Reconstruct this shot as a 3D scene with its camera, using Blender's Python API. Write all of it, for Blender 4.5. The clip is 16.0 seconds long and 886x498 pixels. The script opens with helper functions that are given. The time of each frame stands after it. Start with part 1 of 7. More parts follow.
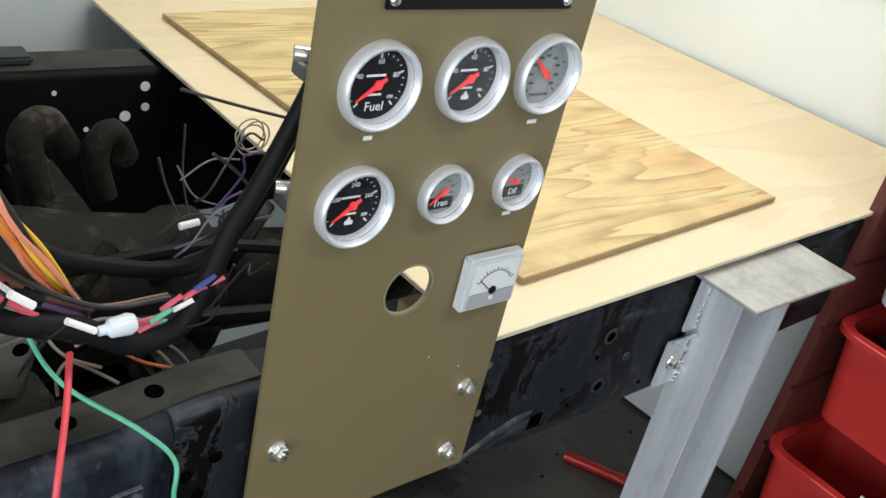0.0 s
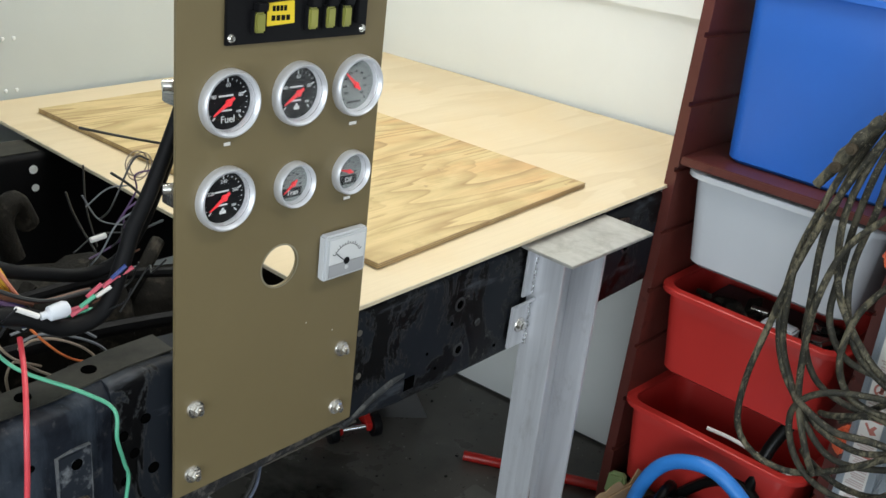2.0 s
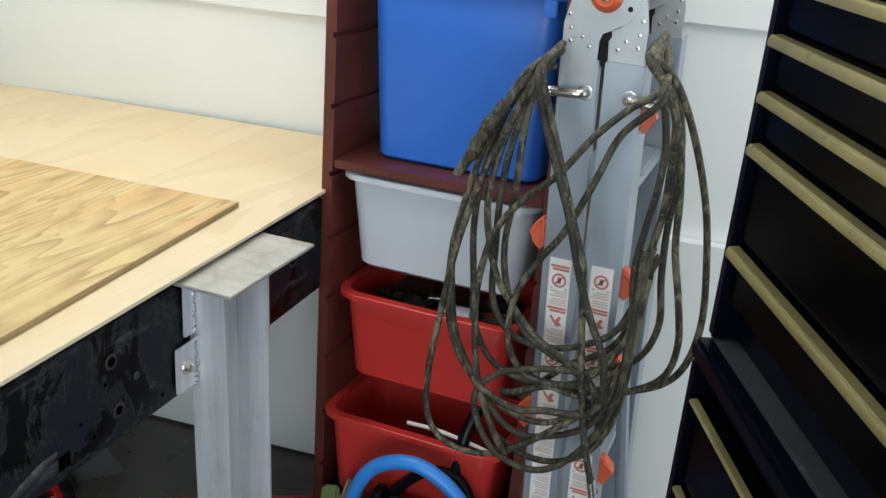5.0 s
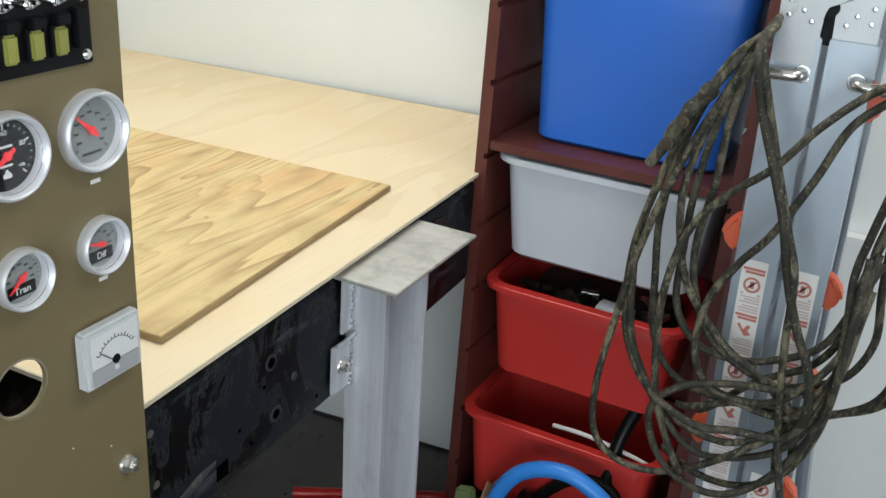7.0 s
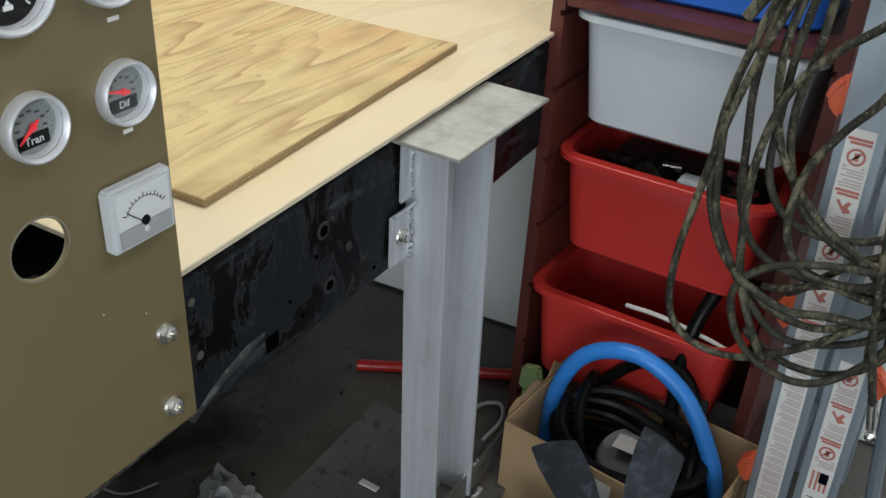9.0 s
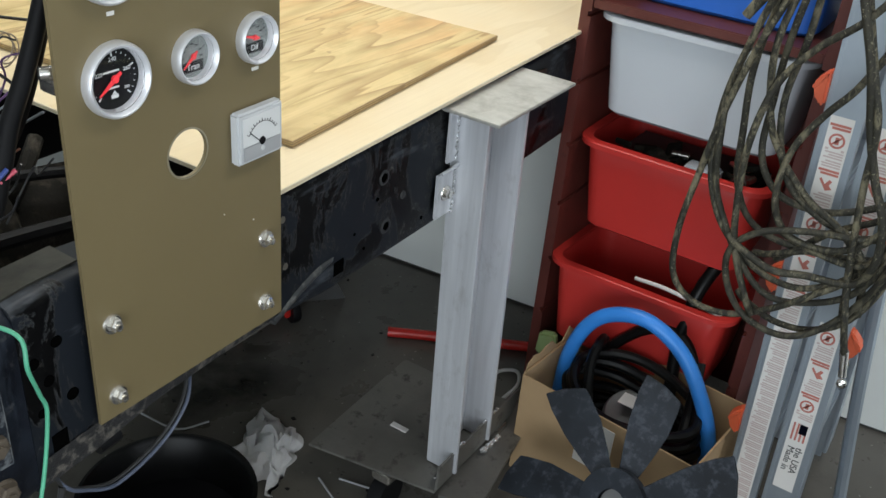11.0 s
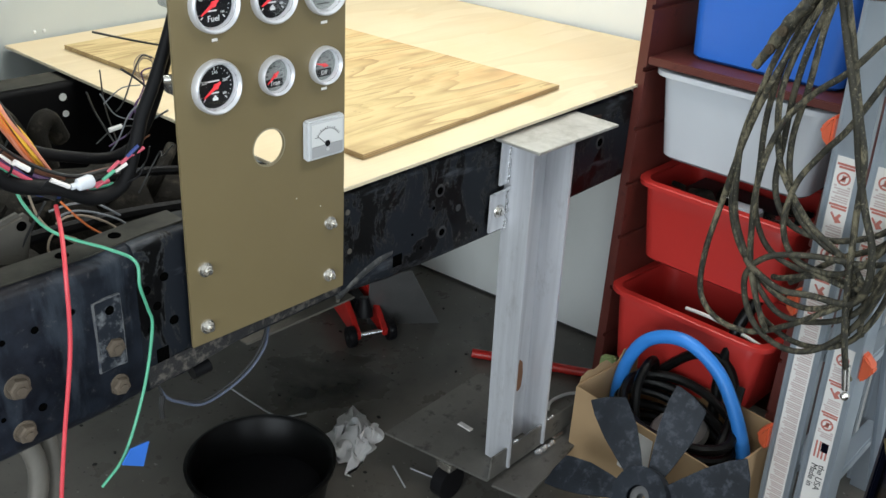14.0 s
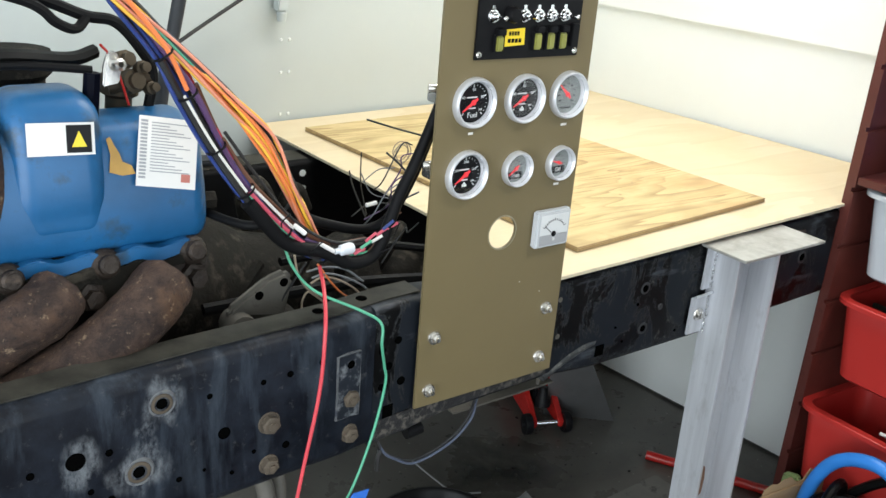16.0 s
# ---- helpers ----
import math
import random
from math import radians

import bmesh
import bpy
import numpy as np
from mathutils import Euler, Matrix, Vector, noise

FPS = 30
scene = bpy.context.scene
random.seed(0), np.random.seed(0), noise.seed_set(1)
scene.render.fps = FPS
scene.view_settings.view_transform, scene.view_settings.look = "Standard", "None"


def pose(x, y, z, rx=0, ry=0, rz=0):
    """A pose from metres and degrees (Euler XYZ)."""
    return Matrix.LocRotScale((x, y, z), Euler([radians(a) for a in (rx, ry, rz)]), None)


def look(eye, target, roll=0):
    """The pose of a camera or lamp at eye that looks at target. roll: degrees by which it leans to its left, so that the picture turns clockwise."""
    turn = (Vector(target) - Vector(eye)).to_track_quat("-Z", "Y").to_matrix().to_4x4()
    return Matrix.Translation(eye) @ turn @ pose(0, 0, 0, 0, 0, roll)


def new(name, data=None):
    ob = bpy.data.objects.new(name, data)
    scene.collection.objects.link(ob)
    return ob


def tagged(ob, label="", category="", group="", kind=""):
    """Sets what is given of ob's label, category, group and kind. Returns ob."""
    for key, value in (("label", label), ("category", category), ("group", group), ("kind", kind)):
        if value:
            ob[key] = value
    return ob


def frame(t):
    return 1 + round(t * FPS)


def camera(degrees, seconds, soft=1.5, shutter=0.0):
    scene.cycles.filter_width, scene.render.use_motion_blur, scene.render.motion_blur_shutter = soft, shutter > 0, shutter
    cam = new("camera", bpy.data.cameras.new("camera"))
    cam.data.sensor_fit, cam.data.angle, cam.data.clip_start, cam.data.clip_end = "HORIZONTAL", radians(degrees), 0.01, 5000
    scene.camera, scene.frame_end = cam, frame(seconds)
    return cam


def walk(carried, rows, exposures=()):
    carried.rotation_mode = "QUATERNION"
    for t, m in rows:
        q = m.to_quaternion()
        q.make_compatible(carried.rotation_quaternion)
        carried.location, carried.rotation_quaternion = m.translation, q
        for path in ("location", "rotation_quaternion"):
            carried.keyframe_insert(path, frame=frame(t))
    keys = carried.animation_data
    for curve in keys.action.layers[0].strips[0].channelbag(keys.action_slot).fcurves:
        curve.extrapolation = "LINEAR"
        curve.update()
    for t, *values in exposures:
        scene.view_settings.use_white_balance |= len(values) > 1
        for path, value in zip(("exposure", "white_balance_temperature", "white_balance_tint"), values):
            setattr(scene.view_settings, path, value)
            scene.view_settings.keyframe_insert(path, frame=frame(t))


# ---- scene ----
cam = camera(50.2, 16.0)
PATH = [
    (0, (-0.364, -0.543, 1.485), (0.865, 0.7, 0.514), 13.9),
    (0.5, (-0.322, -0.638, 1.486), (0.955, 0.621, 0.601), 13.1),
    (1, (-0.344, -0.675, 1.491), (0.851, 0.688, 0.644), 8.0),
    (1.5, (-0.415, -0.735, 1.506), (0.922, 0.507, 0.687), 6.7),
    (2, (-0.522, -0.788, 1.504), (0.901, 0.375, 0.716), 7.2),
    (2.5, (-0.573, -0.819, 1.507), (0.941, 0.247, 0.752), 8.0),
    (3, (-0.556, -0.855, 1.521), (1.087, 0.035, 0.807), 8.1),
    (3.5, (-0.492, -0.858, 1.522), (1.195, -0.047, 0.817), 6.4),
    (3.7, (-0.453, -0.851, 1.53), (1.24, -0.049, 0.831), 5.6),
    (5.8, (-0.402, -0.741, 1.503), (1.346, -0.139, 0.741), 4.8),
    (6, (-0.423, -0.705, 1.495), (1.309, -0.06, 0.731), 3.7),
    (6.5, (-0.427, -0.661, 1.504), (1.29, 0.015, 0.732), 6.0),
    (7, (-0.327, -0.615, 1.49), (1.325, 0.169, 0.679), 4.5),
    (7.5, (-0.201, -0.59, 1.448), (1.405, 0.195, 0.551), 6.5),
    (8, (-0.146, -0.585, 1.434), (1.413, 0.211, 0.466), 5.7),
    (8.5, (-0.162, -0.582, 1.431), (1.353, 0.239, 0.415), 5.2),
    (9, (-0.243, -0.59, 1.431), (1.233, 0.261, 0.383), 3.4),
    (9.2, (-0.288, -0.602, 1.433), (1.171, 0.264, 0.374), 3.2),
    (11.3, (-0.489, -0.691, 1.461), (1.005, 0.199, 0.473), 6.8),
    (11.5, (-0.495, -0.695, 1.468), (0.999, 0.206, 0.49), 7.9),
    (12, (-0.472, -0.766, 1.474), (0.989, 0.191, 0.499), 8.2),
    (12.5, (-0.464, -0.852, 1.46), (0.959, 0.213, 0.543), 7.6),
    (13, (-0.47, -0.896, 1.467), (0.876, 0.278, 0.568), 2.1),
    (13.5, (-0.543, -0.957, 1.488), (0.815, 0.199, 0.583), 2.9),
    (14, (-0.623, -1.013, 1.496), (0.72, 0.174, 0.608), 3.5),
    (14.5, (-0.679, -1.039, 1.498), (0.643, 0.203, 0.656), 4.8),
    (15, (-0.713, -1.042, 1.506), (0.564, 0.273, 0.708), 4.8),
    (15.5, (-0.734, -1.025, 1.513), (0.489, 0.356, 0.741), 4.7),
    (16, (-0.765, -1.025, 1.517), (0.378, 0.448, 0.793), 4.8),
]
walk(cam, [(t, look(eye, target, roll)) for t, eye, target, roll in PATH],
     exposures=((0.0, -0.15), (1.0, -0.23), (2.0, -0.31), (3.5, -0.40), (6.0, -0.29), (7.5, -0.43), (9.0, -0.57), (11.5, -0.22), (13.5, -0.07), (16.0, 0.07)))

# ---- light ----
world = bpy.data.worlds.new("world")
scene.world = world
world.use_nodes = True
wn = world.node_tree
sky = wn.nodes.new("ShaderNodeTexSky")
sky.sky_type, sky.sun_disc, sky.sun_elevation, sky.sun_rotation = "NISHITA", False, radians(42), radians(200)
wn.links.new(sky.outputs["Color"], wn.nodes["Background"].inputs["Color"])
wn.nodes["Background"].inputs["Strength"].default_value = 0.1

ROOM = pose(1.49, 1.24, 0, 0, 0, 5.3)      # north-east corner of the garage, floor level


def area_lamp(name, m, w, h, watts, colour):
    data = bpy.data.lights.new(name, "AREA")
    data.shape, data.size, data.size_y, data.energy, data.color = "RECTANGLE", w, h, watts, colour
    ob = new(name, data)
    ob.matrix_world = m
    return ob


# daylight through the open door behind the camera; unseen side opening added as fill
area_lamp("door_daylight", ROOM @ look((-2.0, -4.42, 1.25), (-1.6, 0, 0.9)), 2.8, 2.1, 54, (0.84, 0.93, 1.0))
area_lamp("side_daylight", ROOM @ look((-4.42, -2.2, 1.25), (0, -1.4, 0.9)), 2.6, 2.1, 98, (0.87, 0.945, 1.0))
# two overhead lamps, unseen and added to brighten the bench and the ladder side
area_lamp("tube_light", look((0.86, 0.46, 2.50), (0.86, 0.46, 0.0)), 1.25, 0.22, 23, (1.0, 0.985, 0.94))
area_lamp("tube_light_2", look((0.80, -0.95, 2.50), (0.80, -0.95, 0.0)), 1.25, 0.22, 17, (1.0, 0.985, 0.94))

# ---- materials ----


class Nodes:
    def __init__(self, name):
        self.mat = bpy.data.materials.new(name)
        self.mat.use_nodes = True
        self.t = self.mat.node_tree
        self.bsdf = self.t.nodes["Principled BSDF"]

    def add(self, kind, **inputs):
        n = self.t.nodes.new("ShaderNode" + kind)
        for k, v in inputs.items():
            self.put(n, k, v)
        return n

    def put(self, n, key, v):
        sock = n.inputs[int(key[1:]) if key[0] == "i" and key[1:].isdigit() else key.replace("_", " ")]
        if isinstance(v, bpy.types.NodeSocket):
            self.t.links.new(v, sock)
        else:
            sock.default_value = v

    def coords(self, scale=(1, 1, 1), rot=(0, 0, 0)):
        tc = self.add("TexCoord")
        mp = self.add("Mapping", Vector=tc.outputs["Object"], Scale=scale, Rotation=rot)
        return mp.outputs[0]

    def noise(self, vec, scale, detail=4.0, rough=0.55, dist=0.0):
        return self.add("TexNoise", Vector=vec, Scale=scale, Detail=detail, Roughness=rough, Distortion=dist).outputs["Fac"]

    def ramp(self, fac, *stops):
        n = self.add("ValToRGB", Fac=fac)
        els = n.color_ramp.elements
        while len(els) < len(stops):
            els.new(0.5)
        for e, (p, c) in zip(els, stops):
            e.position, e.color = p, (c, c, c, 1) if isinstance(c, (int, float)) else (*c, 1)
        return n.outputs["Color"]

    def mix(self, fac, a, b, blend="MIX"):
        n = self.add("Mix")
        n.data_type, n.blend_type = "RGBA", blend
        self.put(n, "i0", fac)
        for key, v in (("i6", a), ("i7", b)):
            self.put(n, key, (*v, 1) if isinstance(v, tuple) and len(v) == 3 else v)
        return n.outputs[2]

    def math(self, op, a, b=0.0):
        n = self.add("Math", i0=a, i1=b)
        n.operation = op
        return n.outputs[0]

    def bump(self, h, strength=0.2, dist=0.002):
        self.put(self.bsdf, "Normal", self.add("Bump", Height=h, Strength=strength, Distance=dist).outputs[0])

    def set(self, **kw):
        for k, v in kw.items():
            if isinstance(v, tuple) and len(v) == 3:
                v = (*v, 1)
            self.put(self.bsdf, k, v)
        return self


def plain(name, col, rough=0.5, metal=0.0, vary=0.18, scale=30.0, bump=0.08, stain=None, stain_at=0.6, coat=0.0, spec=0.5, relief=0.001):
    """A surface of one colour with fine grain, broad patches and, with stain, soiling of that colour."""
    n = Nodes(name)
    v = n.coords()
    fine, broad = n.noise(v, scale * 6, 3), n.noise(v, scale * 0.25, 5, 0.6)
    lo, hi = tuple(c * (1 - vary) for c in col), tuple(min(1, c * (1 + vary)) for c in col)
    c = n.mix(n.ramp(broad, (0.3, 0.0), (0.7, 1.0)), lo, hi)
    c = n.mix(n.math("MULTIPLY", fine, 0.25), c, lo)
    if stain:
        c = n.mix(n.ramp(n.noise(v, scale, 6, 0.65), (stain_at, 0.0), (stain_at + 0.12, 0.9)), c, stain)
    n.set(Base_Color=c, Metallic=metal, Roughness=n.add("MapRange", i0=broad, i3=rough * 0.82, i4=min(1, rough * 1.18)).outputs[0])
    n.set(Specular_IOR_Level=spec)
    if coat:
        n.set(Coat_Weight=coat, Coat_Roughness=0.1)
    n.bump(n.math("ADD", fine, n.math("MULTIPLY", n.noise(v, scale * 1.6, 5, 0.65), 1.5)), bump, relief)
    return n.mat


def plywood(name, light, dark, along, bands, soft, rough=0.55, knots=0.0):
    """Rotary-cut veneer: contour lines of a stretched noise."""
    n = Nodes(name)
    sc = (0.55, 2.6, 1) if along == "x" else (2.6, 0.55, 1)
    v = n.coords(sc, (0, 0, radians(4)))
    h = n.noise(v, 2.3, 3.5, 0.5, 0.35)
    f = n.math("FRACT", n.math("MULTIPLY", h, bands))
    band = n.ramp(f, (0.0, 0.0), (0.5, soft * 0.6), (0.78, 0.75), (0.90, 1.0), (0.95, 0.1))
    fs = (6, 240, 6) if along == "x" else (240, 6, 6)
    fibre = n.noise(n.coords(fs), 1.0, 3)
    blot = n.noise(n.coords(), 3.2, 5, 0.6)
    c = n.mix(band, light, dark)
    c = n.mix(n.math("MULTIPLY", n.ramp(n.noise(n.coords(), 1.7, 3), (0.45, 0.0), (0.65, 1.0)), knots), c, (0.54, 0.28, 0.11))
    c = n.mix(n.math("MULTIPLY", n.ramp(fibre, (0.4, 0.0), (0.75, 1.0)), 0.3), c, tuple(d * 0.86 for d in dark))
    c = n.mix(n.math("MULTIPLY", n.ramp(blot, (0.45, 0.0), (0.72, 1.0)), 0.45), c, tuple((a + b) / 2 * k for a, b, k in zip(light, dark, (1.0, 0.9, 0.72))))
    n.set(Base_Color=c, Roughness=rough)
    n.bump(fibre, 0.12, 0.001)
    return n.mat


M = {}
M["white_wall"] = plain("white_wall", (0.80, 0.825, 0.805), 0.55, vary=0.03, scale=8, bump=0.05)
M["grey_wall"] = plain("grey_wall", (0.525, 0.57, 0.557), 0.5, vary=0.04, scale=8, bump=0.05)
M["ceiling"] = plain("ceiling_paint", (0.75, 0.75, 0.73), 0.8, vary=0.03, scale=8)
M["baseboard"] = plain("baseboard_dark", (0.05, 0.05, 0.05), 0.6, stain=(0.35, 0.34, 0.31), stain_at=0.62)
M["ply"] = plywood("birch_plywood", (0.69, 0.575, 0.385), (0.635, 0.515, 0.325), "x", 4.0, 0.5)
M["ply_edge"] = plain("plywood_edge", (0.36, 0.25, 0.13), 0.7, scale=60)
# large sheet's edge made pale: the light on it is painted in
M["ply_lit_rim"] = plain("lit_plywood_rim", (0.66, 0.60, 0.47), 0.7, scale=60)
M["olive"] = plain("olive_panel_paint", (0.156, 0.122, 0.060), 0.42, vary=0.05, scale=18, bump=0.05)
M["edge_metal"] = plain("bare_edge", (0.35, 0.32, 0.24), 0.4, metal=0.6)
M["alu"] = plain("mill_aluminium", (0.62, 0.63, 0.65), 0.38, metal=0.4, vary=0.14, scale=14, stain=(0.36, 0.36, 0.37), stain_at=0.64)
M["grimy_plate"] = plain("grimy_foot_plate", (0.17, 0.165, 0.15), 0.45, metal=0.4, vary=0.3, scale=26, stain=(0.07, 0.066, 0.06), stain_at=0.55)
M["weld"] = plain("weld_bead", (0.75, 0.76, 0.78), 0.25, metal=0.9, scale=120, bump=0.5)
M["zinc"] = plain("zinc_bolt", (0.72, 0.70, 0.66), 0.25, metal=0.95, scale=60)
M["chrome"] = plain("chrome", (0.80, 0.80, 0.80), 0.12, metal=1.0, vary=0.03)
M["satin"] = plain("satin_bezel", (0.70, 0.71, 0.74), 0.36, metal=0.55, vary=0.03, bump=0.0)
M["black_plastic"] = plain("black_plastic", (0.008, 0.008, 0.009), 0.4, vary=0.1, spec=0.15)
M["black_face"] = plain("black_dial", (0.006, 0.006, 0.007), 0.5, vary=0.05, bump=0, spec=0.12)
M["grey_face"] = plain("grey_dial", (0.165, 0.18, 0.175), 0.55, vary=0.05, bump=0)
M["cover_grey"] = plain("grey_meter_cover", (0.33, 0.335, 0.345), 0.4, vary=0.05)
M["face_grey"] = plain("pale_meter_face", (0.62, 0.63, 0.63), 0.5, vary=0.03, bump=0)
# near-black that paints the shade inside holes onto solid pieces
M["hole_shade"] = plain("hole_shade_black", (0.0015, 0.0015, 0.0015), 0.9, vary=0.0, bump=0, spec=0.0)
M["white_ink"] = plain("white_ink", (0.52, 0.53, 0.53), 0.6, vary=0.02, bump=0)
M["red_needle"] = plain("red_needle", (0.72, 0.03, 0.04), 0.45, vary=0.04, bump=0)
M["yellow_fuse"] = plain("yellow_fuse", (0.26, 0.26, 0.06), 0.3, vary=0.3)
M["yellow_label"] = plain("yellow_label", (0.85, 0.62, 0.03), 0.5, vary=0.03, bump=0)
M["red_lens"] = plain("red_lens", (0.40, 0.02, 0.015), 0.2)
M["dark_wood"] = plain("red_brown_stain", (0.105, 0.024, 0.018), 0.45, vary=0.25, scale=25, stain=(0.055, 0.012, 0.010), stain_at=0.6)
M["blue_bin"] = plain("blue_bin_plastic", (0.022, 0.135, 0.56), 0.36, vary=0.05, scale=10, bump=0.02)
M["white_bin"] = plain("white_bin_plastic", (0.58, 0.61, 0.65), 0.15, vary=0.04, scale=10, bump=0.02)
M["red_bin"] = plain("red_bin_plastic", (0.53, 0.034, 0.028), 0.38, vary=0.06, scale=10, bump=0.02)
M["ladder"] = plain("ladder_aluminium", (0.36, 0.41, 0.46), 0.36, metal=0.6, vary=0.10, scale=16, stain=(0.30, 0.33, 0.36), stain_at=0.66)
M["hinge"] = plain("galvanised_hinge_steel", (0.43, 0.45, 0.46), 0.38, metal=0.6, vary=0.12, scale=34, stain=(0.30, 0.31, 0.31), stain_at=0.6)
M["orange"] = plain("orange_plastic", (0.62, 0.105, 0.04), 0.42, vary=0.08)
M["label"] = plain("white_sticker", (0.75, 0.73, 0.70), 0.6, vary=0.03, bump=0)
M["label_red"] = plain("red_print", (0.50, 0.17, 0.135), 0.6, vary=0.05, bump=0)
M["label_grey"] = plain("grey_print", (0.56, 0.46, 0.44), 0.6, vary=0.05, bump=0)
M["brass"] = plain("dirty_brass", (0.075, 0.058, 0.038), 0.6, metal=0.6, scale=60)
M["chest"] = plain("black_tool_chest", (0.0012, 0.0012, 0.0013), 0.22, vary=0.15, spec=0.03)
M["navy"] = plain("navy_chest_side", (0.0015, 0.002, 0.006), 0.35, vary=0.1, spec=0.06)
M["pull"] = plain("brassy_drawer_pull", (0.30, 0.265, 0.115), 0.34, metal=0.55, vary=0.25, scale=40, stain=(0.10, 0.09, 0.05), stain_at=0.60)
M["cardboard"] = plain("cardboard", (0.40, 0.27, 0.145), 0.75, vary=0.10, scale=16)
M["black_hose"] = plain("black_hose", (0.004, 0.004, 0.004), 0.32, vary=0.2, spec=0.18)
M["blue_hose"] = plain("blue_hose", (0.035, 0.24, 0.72), 0.4, vary=0.06)
M["rubber"] = plain("scuffed_rubber", (0.026, 0.029, 0.035), 0.55, vary=0.35, scale=30, stain=(0.16, 0.16, 0.17), stain_at=0.64)
M["fan"] = plain("dirty_fan_plastic", (0.016, 0.020, 0.027), 0.6, vary=0.5, scale=38, bump=0.4, stain=(0.045, 0.052, 0.066), stain_at=0.52, spec=0.25)
M["red_paint"] = plain("red_enamel", (0.50, 0.022, 0.018), 0.25, vary=0.15, stain=(0.08, 0.02, 0.02), stain_at=0.68)
M["rag"] = plain("white_cloth", (0.86, 0.86, 0.86), 0.85, vary=0.08, scale=60, bump=0.3)
M["bucket"] = plain("black_tub", (0.003, 0.003, 0.003), 0.34, vary=0.3, spec=0.14)
M["rust_bolt"] = plain("rusty_bolt", (0.078, 0.060, 0.042), 0.75, metal=0.0, vary=0.3, scale=90, bump=0.5)
M["cast"] = plain("greasy_casting", (0.015, 0.0135, 0.011), 0.7, vary=0.4, scale=24, bump=0.5, stain=(0.062, 0.054, 0.042), stain_at=0.54, relief=0.003, spec=0.10)
M["rust_bloom"] = plain("orange_rust_bloom", (0.26, 0.12, 0.06), 0.8, vary=0.35, scale=60, stain=(0.14, 0.06, 0.03), stain_at=0.55)
M["head_iron"] = plain("oily_brown_iron", (0.030, 0.022, 0.017), 0.5, metal=0.15, vary=0.45, scale=30, bump=0.6, stain=(0.075, 0.052, 0.038), stain_at=0.56, relief=0.003, spec=0.3)
M["bracket"] = plain("grey_cast_bracket", (0.115, 0.106, 0.090), 0.6, metal=0.2, vary=0.25, scale=40, bump=0.3, stain=(0.07, 0.06, 0.05), stain_at=0.6)
M["engine_blue"] = plain("blue_engine_paint", (0.010, 0.110, 0.275), 0.40, vary=0.40, scale=11, bump=0.3, stain=(0.024, 0.044, 0.062), stain_at=0.54)
M["tan_patch"] = plain("bare_tan_patch", (0.46, 0.27, 0.07), 0.7, vary=0.3, scale=70)
M["loom"] = plain("black_split_loom", (0.005, 0.005, 0.0055), 0.55, vary=0.2, spec=0.12)
M["worn_rim"] = plain("worn_hole_rim", (0.028, 0.029, 0.032), 0.6, vary=0.3, scale=80)
M["plate_paint"] = plain("rubbed_plate_paint", (0.012, 0.015, 0.021), 0.5, vary=0.4, scale=40, stain=(0.15, 0.16, 0.17), stain_at=0.52, spec=0.2)
M["pad"] = plain("scraped_pad", (0.12, 0.125, 0.13), 0.55, vary=0.35, scale=60, stain=(0.03, 0.035, 0.05), stain_at=0.52)
M["dent"] = plain("pale_dent_steel", (0.030, 0.032, 0.034), 0.5, vary=0.4, scale=60, stain=(0.10, 0.10, 0.095), stain_at=0.50)
M["black_iron"] = plain("oily_black_iron", (0.0035, 0.0036, 0.004), 0.6, vary=0.3, scale=30, spec=0.10)
M["flake"] = plain("flaking_rusty_paint", (0.012, 0.012, 0.013), 0.6, vary=0.4, scale=80, bump=0.7, stain=(0.105, 0.095, 0.08), stain_at=0.50, relief=0.002)
M["sheet_alu"] = plain("scuffed_alu_sheet", (0.22, 0.22, 0.22), 0.45, metal=0.6, vary=0.15)
# black of floor crumbs, also painted shade for the ladder's holes and slot
M["crumb_and_shade"] = plain("crumbs_and_hole_shade", (0.012, 0.012, 0.012), 0.8, spec=0.22)
M["pale_green"] = plain("pale_green_cloth", (0.30, 0.40, 0.17), 0.8, vary=0.2)
M["tape"] = plain("blue_tape", (0.03, 0.16, 0.62), 0.6)
WIRE = {}
for key, col in dict(red=(0.58, 0.055, 0.07), green=(0.08, 0.36, 0.22), yellow=(0.80, 0.46, 0.05), orange=(0.74, 0.20, 0.06), steel=(0.07, 0.085, 0.125), blue=(0.022, 0.045, 0.19), white=(0.66, 0.64, 0.60), black=(0.02, 0.02, 0.02), brown=(0.17, 0.075, 0.045), salmon=(0.66, 0.24, 0.15), pink=(0.50, 0.07, 0.11), grey=(0.17, 0.18, 0.19), pale=(0.34, 0.27, 0.20), purple=(0.10, 0.05, 0.13)).items():
    WIRE[key] = plain("wire_" + key, col, 0.4, vary=0.08)


